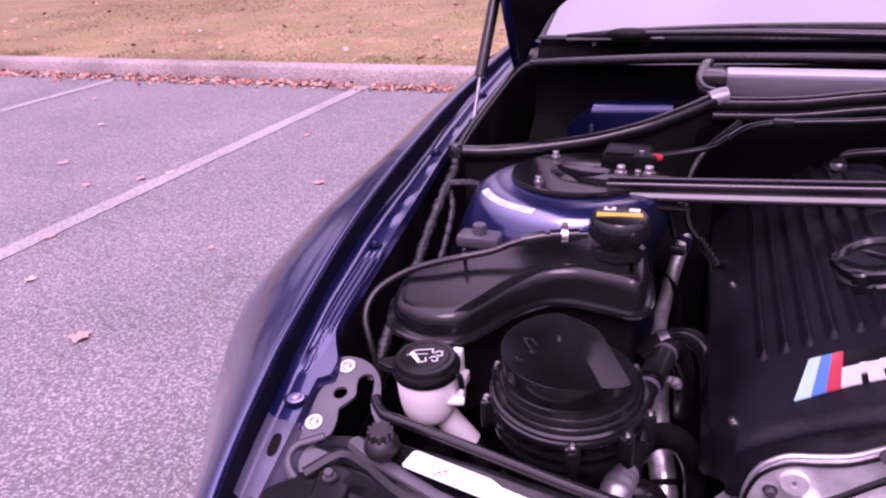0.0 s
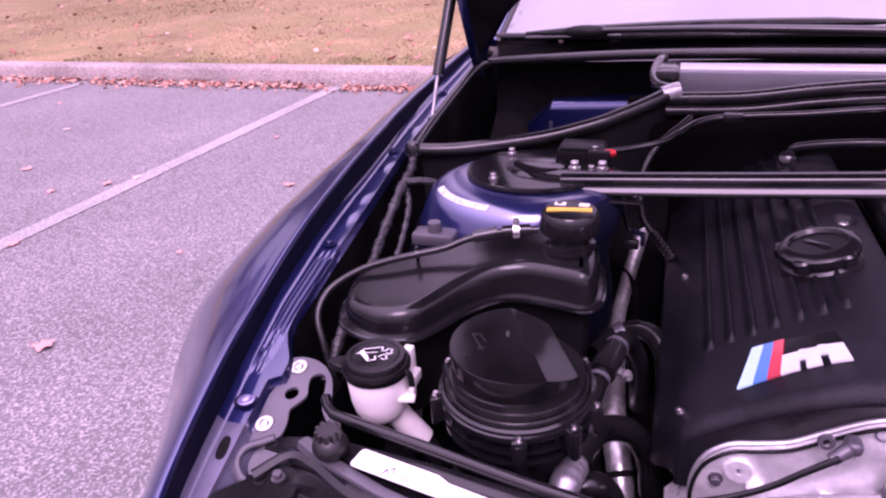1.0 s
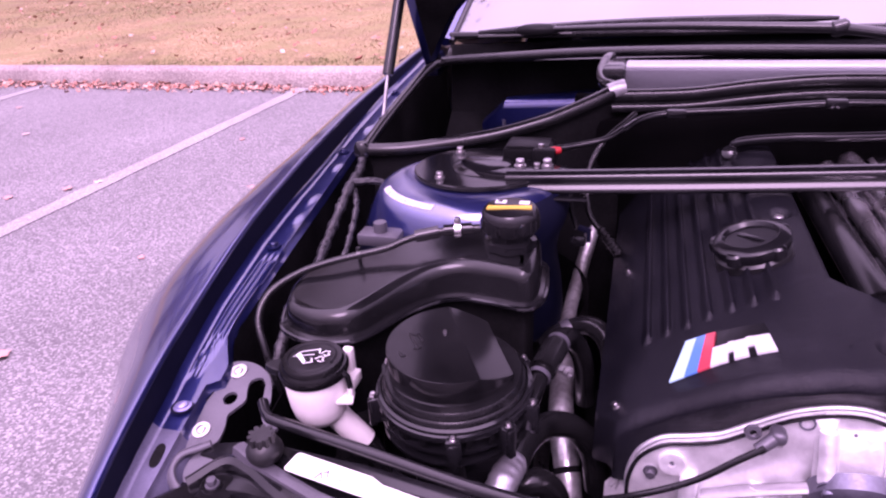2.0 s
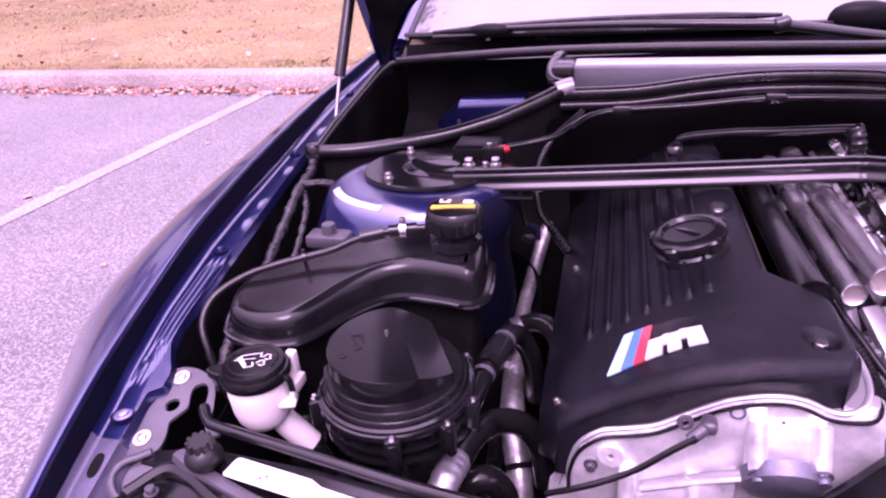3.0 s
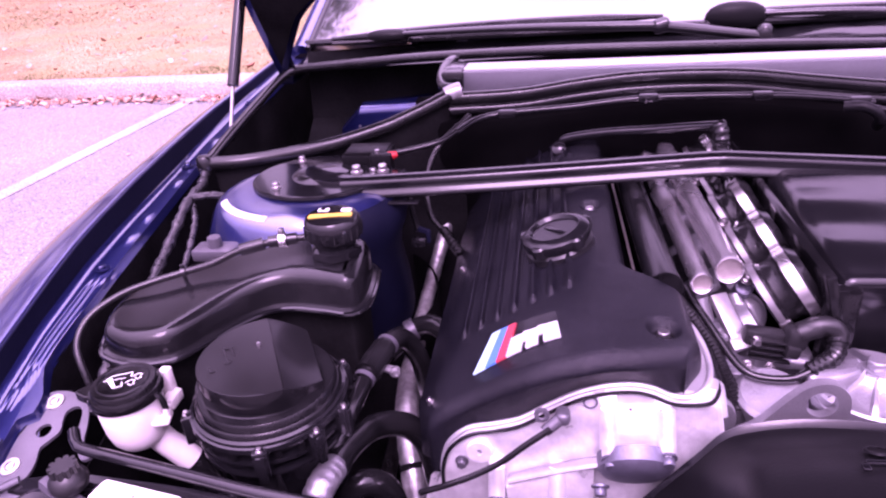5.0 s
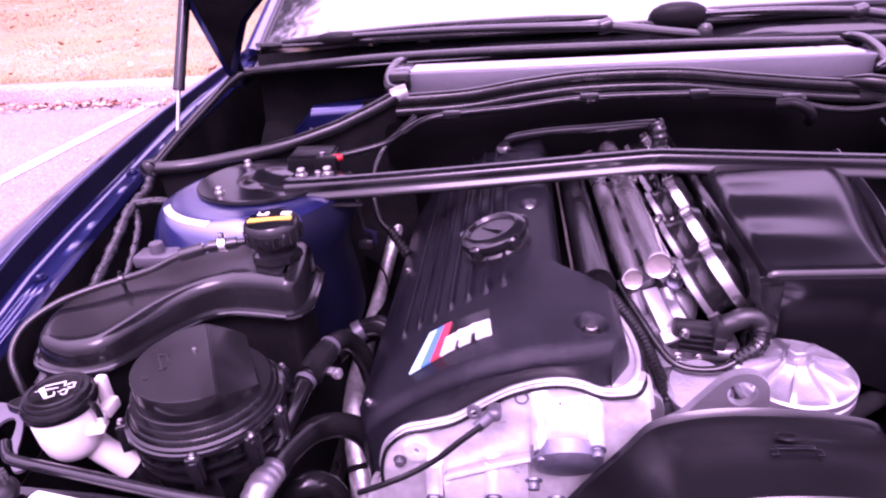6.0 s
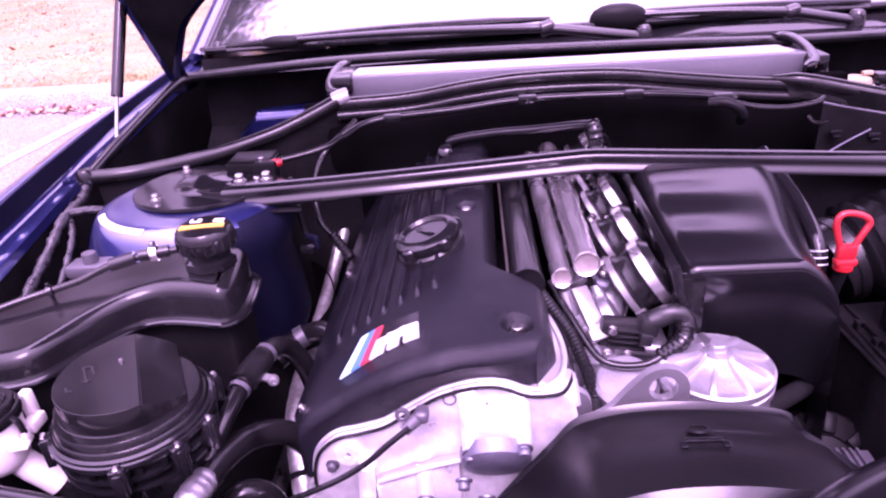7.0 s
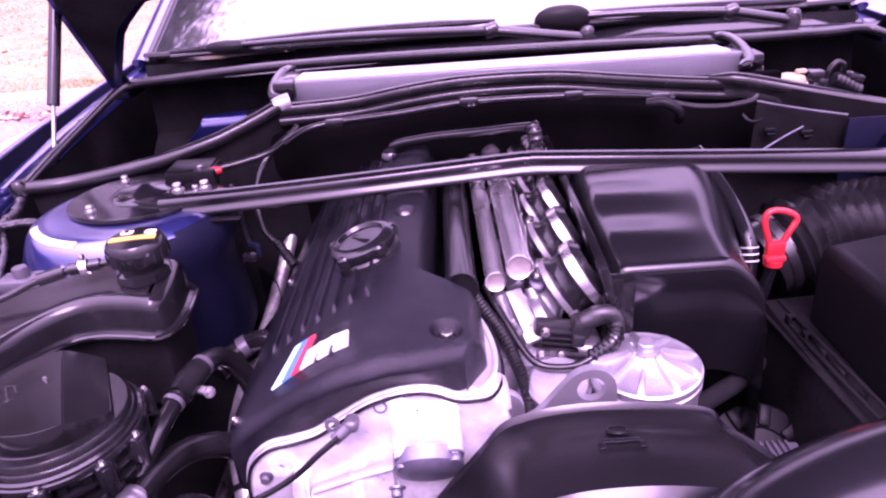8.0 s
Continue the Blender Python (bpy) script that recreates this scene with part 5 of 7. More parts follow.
# plenum, moulded black plastic with soft runners
def plenum_z(u, y):
    z = 0.822 + 0.014 * smooth((y + 0.30) / 0.25) - 0.025 * smooth((u - 0.7) / 0.3)
    for mid in (-0.262, -0.174, -0.086):
        z += 0.0045 * math.exp(-((y - mid) / 0.030) ** 2) * smooth((0.85 - u) / 0.7)
    d = (y + 0.326) / 0.009
    if d < 1:
        z -= 0.009 * (1 - math.sqrt(max(0, 1 - (1 - max(0, d)) ** 2)))
    for e in (u / 0.1, (1 - u) / 0.16):
        if e < 1:
            z -= 0.03 * (1 - math.sqrt(max(0, 1 - (1 - max(0, e)) ** 2)))
    return z


rows = []
for y in [-0.326 + 0.011 * (k / 8) ** 1.6 for k in range(8)] + list(np.linspace(-0.315, 0.06, 60)):
    y = float(y)
    x0, x1 = 0.052, 0.203 + 0.10 * smooth((y + 0.33) / 0.35) * 0.6
    drop = 0.06 * smooth((y + 0.085) / 0.045)
    row = [(x0, y, 0.70)] + [(x0 + (x1 - x0) * u, y, plenum_z(u, y) - drop) for u in np.linspace(0, 1, 48)] + [(x1 + 0.004, y, 0.74), (x1 + 0.012, y, 0.56)]
    rows.append(row)
front_top = rows[0]
low = []
for dz, dy in ((0.55, 0.03), (0.30, 0.02), (0.10, 0.004)):
    low.append([(x + 0.02 * dz, y + dy, z - (z - 0.56) * dz) for x, y, z in front_top])
plen = solid("intake_plenum", sheet(low + rows), SOFT_PLASTIC, "large moulded black plastic air plenum", "air plenum", sharp=60)
part("flange", join(box((0.049, -0.14, 0.805), (0.010, 0.40, 0.055), 0.004, Matrix.Rotation(radians(-16), 4, "Y")), box((0.060, -0.325, 0.765), (0.03, 0.016, 0.10), 0.006)), DARK_PLASTIC, plen)

# breather pipe behind the brace
pipe = thing("breather_pipe", (-0.09, 0.05, 0.84), "grey black breather pipe with elbow ends", "pipe")
part("pipe", tube([(-0.182, 0.066, 0.800), (-0.181, 0.064, 0.822), (-0.172, 0.060, 0.833), (-0.12, 0.052, 0.842), (-0.06, 0.04, 0.848), (-0.01, 0.022, 0.856), (0.018, 0.005, 0.862)], 0.0062, 12), PLASTIC, pipe)
part("elbow", tube([(0.016, 0.006, 0.864), (0.020, 0.0, 0.855), (0.022, -0.006, 0.838), (0.021, -0.02, 0.822)], 0.010, 14, wave=0.0015, waves=6), RUBBER, pipe)
part("down_hose", tube([(0.021, -0.016, 0.828), (0.020, -0.045, 0.810), (0.018, -0.085, 0.806), (0.016, -0.120, 0.798), (0.014, -0.145, 0.775)], 0.0105, 16), GLOSS_PLASTIC, pipe, "black rubber hose running down to the throttles")
part("clamp", lathe([(0.0125, 0), (0.0132, 0), (0.0132, 0.007), (0.0125, 0.007)], 24, aim((0.022, -0.006, 0.826), (0, 0, 1))), CHROME, pipe, "bright band clamp")
part("end_boss", lathe([(0, 0.0085), (0.006, 0.008), (0.0100, 0.006), (0.0118, 0.002), (0.0118, -0.012), (0, -0.012)], 24, aim((-0.184, 0.056, 0.817), (-0.1, -0.75, 0.6))), PLASTIC, pipe, "round black end fitting")

# firewall cable strip and battery lead
lead = thing("cable_duct", (0, 0.065, 0.87), "thin black cable duct with clips along the bulkhead", "cable duct")
LEADLINE = [(-0.325, 0.02, 0.858), (-0.30, 0.05, 0.866), (-0.257, 0.062, 0.871), (-0.17, 0.064, 0.876), (-0.064, 0.065, 0.885), (0.083, 0.065, 0.883), (0.16, 0.066, 0.877), (0.225, 0.068, 0.868)]
part("duct", tube(LEADLINE, 0.0048, 10), PLASTIC, lead)
for x, y, z in ((-0.257, 0.060, 0.871), (-0.064, 0.062, 0.886), (0.083, 0.062, 0.884), (0.205, 0.064, 0.872)):
    part("clip", box((x, y, z), (0.026, 0.013, 0.012), 0.003), PLASTIC, lead)
jump = thing("battery_lead", (-0.41, -0.02, 0.84), "black cable with a red terminal cap", "cable")
part("cable", tube([(-0.418, -0.025, 0.843), (-0.38, -0.012, 0.846), (-0.345, 0.0, 0.852), (-0.325, 0.02, 0.860)], 0.0042, 10), RUBBER, jump)
part("red_cap", lathe([(0, 0.016), (0.004, 0.0155), (0.0052, 0.011), (0.0060, 0.005), (0.0058, -0.003), (0, -0.004)], 16, aim((-0.417, -0.027, 0.841), (0.95, 0.25, 0.1))), RED, jump, "red rubber terminal cap")
solid("terminal_box", join(box((-0.447, -0.006, 0.8345), (0.065, 0.05, 0.020), 0.003), box((-0.447, -0.006, 0.8455), (0.058, 0.044, 0.004), 0.0015), box((-0.423, -0.03, 0.832), (0.03, 0.02, 0.03), 0.003)), SHROUD_BLACK, "small black plastic terminal box by the tower", "terminal box")
hose = solid("vacuum_hose", tube([(-0.31, 0.06, 0.87), (-0.35, 0.02, 0.84), (-0.368, -0.005, 0.80), (-0.362, -0.03, 0.757), (-0.34, -0.04, 0.73), (-0.318, -0.06, 0.712)], 0.0045, 10), RUBBER, "thin black hose beside the engine", "hose")
solid("corrugated_sleeve", tube([(-0.345, -0.038, 0.737), (-0.318, -0.065, 0.712)], 0.0062, 12, 4, wave=0.0018, waves=7), RUBBER, "short corrugated black sleeve", "hose")

# wiring down the side of the tower
loomw = thing("tower_harness", (-0.36, -0.06, 0.62), "black wiring and a blue bracket beside the tower", "wiring harness")
part("wire", tube([(-0.400, -0.01, 0.815), (-0.392, -0.02, 0.795), (-0.386, -0.04, 0.77), (-0.375, -0.06, 0.745)], 0.0042, 8), WOVEN, loomw)
part("bracket", join(box((-0.364, -0.075, 0.752), (0.018, 0.005, 0.008), 0.002, Matrix.Rotation(radians(20), 4, "Y")), box((-0.358, -0.078, 0.744), (0.006, 0.005, 0.018), 0.002)), PAINT_SHADED, loomw, "blue bracket in the shaded paint")
part("clip", box((-0.372, -0.075, 0.735), (0.020, 0.014, 0.012), 0.003), PLASTIC, loomw)

# dipstick
dip = thing("dipstick", (0.257, -0.22, 0.74), "red plastic oil dipstick handle", "dipstick")
ring = [(0.247, -0.222, 0.782), (0.240, -0.22, 0.806), (0.243, -0.219, 0.817), (0.254, -0.218, 0.8185), (0.268, -0.218, 0.814), (0.274, -0.219, 0.807), (0.268, -0.221, 0.795), (0.262, -0.222, 0.782)]
part("loop", tube(ring, 0.0035, 10), RED, dip)
part("grip", join(box((0.2545, -0.222, 0.776), (0.021, 0.010, 0.016), 0.003), box((0.2545, -0.224, 0.764), (0.023, 0.012, 0.008), 0.003), lathe([(0, 0), (0.010, 0), (0.010, 0.006), (0, 0.008)], 18, Matrix.Translation((0.2545, -0.222, 0.755)))), RED, dip)
part("guide_tube", tube([(0.2545, -0.222, 0.757), (0.252, -0.21, 0.70), (0.24, -0.19, 0.6)], 0.007, 12), BLACK_PAINT, dip)
solid("wiring_sleeve", join(tube([(0.222, -0.05, 0.83), (0.228, -0.10, 0.815), (0.236, -0.16, 0.79), (0.238, -0.20, 0.76), (0.235, -0.21, 0.70)], 0.009, 12)), BLACK_PAINT, "black cable sleeve beside the plenum", "cable sleeve")
for k in range(3):
    solid("sleeve_ring", lathe([(0.0092, 0), (0.0097, 0), (0.0097, 0.0012), (0.0092, 0.0012)], 16, aim((0.2375, -0.198 - 0.003 * k, 0.766 - 0.007 * k), (0, -0.4, -1))), WHITE, "thin white ring on the cable sleeve", "sleeve ring", "sleeve rings")

# intake bellows and air filter box
bel = thing("intake_bellows", (0.40, -0.12, 0.66), "corrugated black rubber intake hose", "intake hose")
part("bellows", tube([(0.315, -0.122, 0.717), (0.345, -0.12, 0.728), (0.40, -0.118, 0.738), (0.52, -0.115, 0.74)], 0.055, 32, 10, wave=0.0075, waves=17), RUBBER, bel)
part("cuff", tube([(0.285, -0.128, 0.705), (0.30, -0.125, 0.712), (0.318, -0.122, 0.718)], 0.053, 28, 4), RUBBER, bel, "plain rubber cuff")
part("clamp", tube([(0.296, -0.126, 0.7105), (0.306, -0.124, 0.714)], 0.0545, 28, 2), PLASTIC_MATT, bel, "dull black band clamp")
abox = thing("air_filter_box", (0.45, -0.3, 0.34), "black plastic air filter housing", "air filter box")
part("lid", plate([(0.300, -0.42), (0.61, -0.47), (0.63, -0.19), (0.44, -0.20), (0.300, -0.235)], 0.69, 0.786, 0.014, seg=4), SHROUD_BLACK, abox)
part("base", plate([(0.265, -0.43), (0.62, -0.47), (0.64, -0.15), (0.27, -0.18)], 0.40, 0.685, 0.01), CAVITY, abox)
for k in range(5):
    part("clip", join(box((0.276 + 0.002 * k, -0.235 - 0.034 * k, 0.690), (0.003, 0.010, 0.010), 0.0008), box((0.280 + 0.002 * k, -0.235 - 0.034 * k, 0.694), (0.008, 0.007, 0.002), 0.0006)), CAVITY, abox)
for dx, dz in ((0.0, 0.0), (0.010, 0.007), (0.018, 0.014)):
    part("rim", tube([(0.268 + dx, -0.19, 0.672 + dz), (0.267 + dx, -0.30, 0.681 + dz), (0.268 + dx, -0.43, 0.69 + dz)], 0.0024, 8), CAVITY, abox)

# oil filter housing
of = thing("oil_filter_housing", (0.082, -0.378, 0.62), "cast aluminium oil filter housing with ribbed lid", "oil filter housing")
om = aim((0.0725, -0.382, 0.748), (-0.02, 0.0, 1))
part("canister", lathe([(0, -0.12), (0.046, -0.12), (0.047, -0.012), (0.0495, -0.010), (0.0495, -0.004), (0.047, -0.002)], 48, om), CAST_DIM, of)
lid = lathe([(0.047, -0.003), (0.0495, -0.001), (0.0495, 0.005), (0.0475, 0.0065), (0.044, 0.0058), (0.040, 0.0065), (0.034, 0.0085), (0.028, 0.0105), (0.022, 0.0125), (0.016, 0.0155), (0.0135, 0.019), (0.0125, 0.0195), (0, 0.0195)], 144)
for v in lid.verts:
    r = math.hypot(v.co.x, v.co.y)
    if 0.0135 < r < 0.0458:
        a = math.atan2(v.co.y, v.co.x)
        k = abs(((a / (2 * math.pi) * 9) % 1) - 0.5) * 2
        v.co.z += 0.0055 * smooth((0.26 - k) / 0.14) * min(1, (0.047 - r) / 0.004)
lid.transform(om)
lid_ob = part("lid", lid, CAST_DIM, of, "bare aluminium lid with radial ribs")
bolt = hexbolt(0.0085, 0.008)
bolt.transform(om @ Matrix.Translation((0, 0, 0.0195)))
part("lid_bolt", bolt, CAST_DIM, lid_ob)

# lifting eye
outline = rounded([(-0.0627, 0.7076), (0.0363, 0.7076), (0.0353, 0.7556), (0.0333, 0.7756), (0.0243, 0.7866), (0.0123, 0.7890), (0.0005, 0.7846), (-0.0117, 0.7716), (-0.0307, 0.7476), (-0.0477, 0.7346)], 5)
eye_ob = solid("lifting_eye", plate(keyhole(outline, 0.0135, 0.7690, 0.0118, 28), 0.424, 0.432, 0, UPRIGHT), CAST_DIM, "grey metal engine lifting eye", "lifting eye", sharp=25)
solid("thermostat_housing", join(lathe([(0, 0.028), (0.026, 0.028), (0.030, 0.024), (0.030, 0), (0, 0)], 32, aim((-0.005, -0.372, 0.712), (0, -0.3, 1))), box((-0.01, -0.372, 0.70), (0.07, 0.02, 0.05), 0.008)), CAST_DIM, "cast aluminium thermostat housing", "thermostat housing")
piece("bolt", BOLT_SMALL, aim((-0.0257, -0.433, 0.7276), (0, -1, 0.2)), eye_ob)

# throttle position sensor with its plug and sleeve
tps = thing("throttle_sensor", (0.0, -0.35, 0.75), "black finned throttle sensor with plug", "sensor")
flat_on = Matrix.Rotation(radians(10), 4, "Y")
part("body", join(box((-0.0030, -0.3340, 0.7590), (0.042, 0.014, 0.031), 0.004, flat_on), *[box((0.001, -0.343, 0.7475 + 0.0065 * k), (0.036, 0.006, 0.0022), 0.0005, flat_on) for k in range(4)]), PLASTIC_MATT, tps)
for p in ((-0.0125, -0.3430, 0.7676), (0.0030, -0.3430, 0.7390), (-0.0170, -0.3430, 0.7410)):
    piece("bolt", BOLT_SMALL, aim(p, (0, -1, 0.2)) @ Matrix.Scale(0.8, 4), tps)
part("plug", join(box((0.0220, -0.3380, 0.7690), (0.019, 0.020, 0.021), 0.005, flat_on), box((0.0180, -0.3460, 0.7590), (0.012, 0.012, 0.012), 0.002, flat_on),
                  tube([(0.0240, -0.3400, 0.7750), (0.0400, -0.3400, 0.7820)], 0.0095, 18, 3)), PLASTIC_MATT, tps)
part("boot_elbow", tube([(0.0240, -0.3400, 0.7740), (0.0360, -0.3400, 0.7820), (0.0480, -0.3400, 0.7820), (0.0545, -0.3410, 0.7760), (0.0545, -0.3440, 0.7700)], 0.0088, 16), PLASTIC_MATT, tps, "smooth black rubber elbow")
part("sleeve", tube([(0.0545, -0.343, 0.772), (0.0515, -0.354, 0.765), (0.041, -0.364, 0.761), (0.026, -0.370, 0.755)], 0.0072, 14, wave=0.0012, waves=9), RUBBER, tps, "corrugated black sleeve")
part("lead", tube([(0.030, -0.369, 0.756), (0.011, -0.373, 0.749), (-0.012, -0.370, 0.747), (-0.026, -0.364, 0.750), (-0.036, -0.350, 0.757), (-0.048, -0.325, 0.770), (-0.058, -0.303, 0.780), (-0.066, -0.285, 0.790)], 0.0036, 10), RUBBER, tps)
loom = solid("loom_sleeve", tube([(-0.082, -0.288, 0.794), (-0.074, -0.305, 0.784), (-0.0525, -0.337, 0.763), (-0.0425, -0.360, 0.747), (-0.0355, -0.378, 0.732), (-0.034, -0.391, 0.716), (-0.036, -0.395, 0.68)], 0.0058, 12, wave=0.0010, waves=44), RUBBER, "corrugated black cable sleeve by the timing cover", "cable sleeve")
part("clip", join(tube([(-0.054, -0.336, 0.763), (-0.042, -0.328, 0.760)], 0.0035, 8, 2), lathe([(0, 0.004), (0.004, 0.004), (0.0045, 0), (0, 0)], 12, aim((-0.042, -0.329, 0.760), (0.3, -0.8, 0.5)))), PLASTIC_MATT, loom)
part("joint_collar", tube([(-0.0350, -0.386, 0.7235), (-0.034, -0.391, 0.714)], 0.0080, 14, 2), PLASTIC_MATT, loom)

# ---- coolant tank ----
tank = thing("coolant_tank", (-0.52, -0.3, 0.5), "black plastic coolant expansion tank", "coolant tank")
T_OUT = [(-0.640, -0.372), (-0.620, -0.388), (-0.592, -0.394), (-0.562, -0.386), (-0.545, -0.362), (-0.525, -0.325), (-0.500, -0.298), (-0.470, -0.288), (-0.430, -0.293), (-0.404, -0.297), (-0.394, -0.275),
         (-0.398, -0.225), (-0.408, -0.200), (-0.45, -0.185), (-0.52, -0.205), (-0.60, -0.245), (-0.645, -0.285), (-0.652, -0.33)]
t_fine = rounded(T_OUT, 4)
cx_, cy_ = sum(p[0] for p in t_fine) / len(t_fine), sum(p[1] for p in t_fine) / len(t_fine)


def shrink(o, d):
    n = len(o)
    out = []
    for i in range(n):
        a, b = Vector(o[i - 1]), Vector(o[(i + 1) % n])
        t = (b - a).normalized()
        out.append((o[i][0] - t.y * d, o[i][1] + t.x * d))
    return out


def tank_top(x, y):
    return 0.792 + 0.012 * smooth((x + 0.60) / 0.15) + 0.003 * smooth((y + 0.30) / 0.1)


SEAM = 0.763
rings = [[(x, y, SEAM + z) for x, y in shrink(t_fine, d)] for d, z in ((-0.006, -0.003), (-0.006, 0.002), (0.0, 0.004))]
for d, z in ((0.0006, -0.014), (0.0022, -0.0080), (0.0052, -0.0036), (0.009, -0.0013), (0.013, -0.0003), (0.017, 0.0)):
    rings.append([(x, y, tank_top(x, y) + z) for x, y in shrink(t_fine, d)])
bm = sheet([r + [r[0]] for r in rings])
bmesh.ops.remove_doubles(bm, verts=bm.verts, dist=0.0001)
bm.verts.ensure_lookup_table()
bmesh.ops.holes_fill(bm, edges=[e for e in bm.edges if e.is_boundary and e.verts[0].co.z > 0.77], sides=0)
bmesh.ops.recalc_face_normals(bm, faces=bm.faces)
part("tank_body", bm, MOULDED, tank, "", 60)
# below the seam: black put in for the shade under the flange
low_rings = [[(x, y, SEAM + z) for x, y in shrink(t_fine, d)] for d, z in ((-0.004, -0.002), (0.008, -0.004), (0.010, -0.10))]
part("tank_base", sheet([r + [r[0]] for r in low_rings]), CAVITY, tank)
part("seam", tube([(x, y, SEAM) for x, y in shrink(t_fine, -0.006)] + [(*shrink(t_fine, -0.006)[0], SEAM)], 0.0032, 8, smooth=False), GLOSS_PLASTIC, tank)
fx, fy = -0.429, -0.243
part("neck", lathe([(0.024, 0.795), (0.024, 0.805), (0.0285, 0.806), (0.0290, 0.8085), (0.0285, 0.815), (0.024, 0.818), (0.024, 0.832)], 8, Matrix.Translation((fx, fy, 0))), PLASTIC, tank)
fcap = part("filler_cap", lathe([(0.025, 0.826), (0.0300, 0.827), (0.0312, 0.830), (0.0312, 0.842), (0.0302, 0.847), (0.0275, 0.8505), (0.0, 0.8515)], 48, Matrix.Translation((fx, fy, 0))), PLASTIC, tank, "black screw cap with yellow sticker")
for k in range(20):
    a = 2 * math.pi * k / 20
    part("grip", tube([(fx + 0.031 * math.cos(a), fy + 0.031 * math.sin(a), 0.829), (fx + 0.031 * math.cos(a), fy + 0.031 * math.sin(a), 0.841)], 0.0011, 6, 1), PLASTIC, fcap)
part("yellow_label", plate([(fx + s * 0.0235, fy + t) for s, t in ((-1, -0.009), (1, -0.003), (0.95, 0.005), (-1, -0.001))], 0.8500, 0.8520, 0.0), YELLOW, fcap, "yellow warning sticker")
for x0, x1, y0, y1 in ((-0.018, -0.006, 0.009, 0.016), (0.008, 0.019, 0.009, 0.016)):
    part("print_mark", plate([(fx + x0, fy + y0), (fx + x1, fy + y0), (fx + x1, fy + y1), (fx + x0, fy + y1)], 0.8500, 0.8520, 0.0), WHITE, fcap)
part("print_gap", plate([(fx - 0.015, fy + 0.0105), (fx - 0.010, fy + 0.0105), (fx - 0.010, fy + 0.0145), (fx - 0.015, fy + 0.0145)], 0.8510, 0.8526, 0.0), PLASTIC, fcap)
vent = thing("vent_hose", (-0.5, -0.27, 0.82), "thin black vent hose across the coolant tank", "hose")
part("hose", tube([(-0.462, -0.246, 0.826), (-0.50, -0.255, 0.824), (-0.535, -0.266, 0.818), (-0.560, -0.278, 0.810), (-0.590, -0.290, 0.805), (-0.618, -0.306, 0.802), (-0.645, -0.325, 0.797),
                   (-0.668, -0.350, 0.785), (-0.674, -0.372, 0.765), (-0.662, -0.388, 0.735), (-0.650, -0.395, 0.69)], 0.0040, 12), RUBBER, vent)
part("connector", join(tube([(-0.505, -0.257, 0.824), (-0.530, -0.265, 0.820)], 0.0070, 12, 2), tube([(-0.470, -0.248, 0.826), (-0.50, -0.256, 0.825)], 0.0065, 12, 2)), PLASTIC, vent)
part("hose_clip", lathe([(0.0088, 0), (0.0094, 0), (0.0094, 0.007), (0.0088, 0.007)], 20, aim((-0.482, -0.251, 0.8255), (-1, -0.25, 0))), CHROME, vent, "bright hose clip")
part("clip_ear", box((-0.485, -0.253, 0.836), (0.006, 0.006, 0.008), 0.001), STEEL, vent)
part("hose_tie", join(tube([(-0.588, -0.289, 0.792), (-0.588, -0.291, 0.815)], 0.0022, 8, 2), lathe([(0.005, -0.002), (0.0068, -0.002), (0.0068, 0.002), (0.005, 0.002)], 14, aim((-0.588, -0.29, 0.8055), (-0.8, -0.4, -0.1)))), PLASTIC, vent)
solid("hose_bracket", join(box((-0.604, -0.187, 0.778), (0.055, 0.03, 0.016), 0.004), lathe([(0, 0.012), (0.008, 0.012), (0.009, 0.008), (0.009, 0), (0, 0)], 18, Matrix.Translation((-0.604, -0.187, 0.786)))), BRACKET, "dark grey valve between tower and tank", "valve")

# ---- secondary air pump ----
pump = thing("air_pump", (-0.449, -0.413, 0.6), "round black plastic secondary air pump", "air pump")
pm = Matrix.Translation((-0.447, -0.405, -0.003)) @ Matrix.Rotation(radians(1.5), 4, "X")
part("body", lathe([(0.045, 0.66), (0.054, 0.70), (0.056, 0.722), (0.0655, 0.7232), (0.0670, 0.7245), (0.0670, 0.7272), (0.0585, 0.7285), (0.0585, 0.7355), (0.0672, 0.7366), (0.0682, 0.738), (0.0682, 0.7408), (0.0595, 0.742), (0.0595, 0.7505), (0.0695, 0.7525), (0.0708, 0.755), (0.0704, 0.7588), (0.066, 0.7605)], 72, pm), PLASTIC, pump, "", 30)
part("lid_base", lathe([(0.066, 0.758), (0.0645, 0.766), (0.0635, 0.768), (0.0625, 0.7685), (0.0615, 0.774), (0.060, 0.7755), (0, 0.776)], 72, pm), DARK_PLASTIC, pump)
LID_AXIS = math.atan2(0.46, 0.89)


def lid_outline(r, u0, u1):
    """The part of a disc between two chords, in plan."""
    pts = []
    for k in range(96):
        a = 2 * math.pi * k / 96
        pts.append((max(u0, min(u1, r * math.cos(a))), r * math.sin(a)))
    out = [pts[0]]
    for p in pts[1:]:
        if math.dist(p, out[-1]) > 0.0004:
            out.append(p)
    keep = [p for i, p in enumerate(out) if not (p[0] in (u0, u1) and out[i - 1][0] == p[0] and out[(i + 1) % len(out)][0] == p[0])]
    return keep


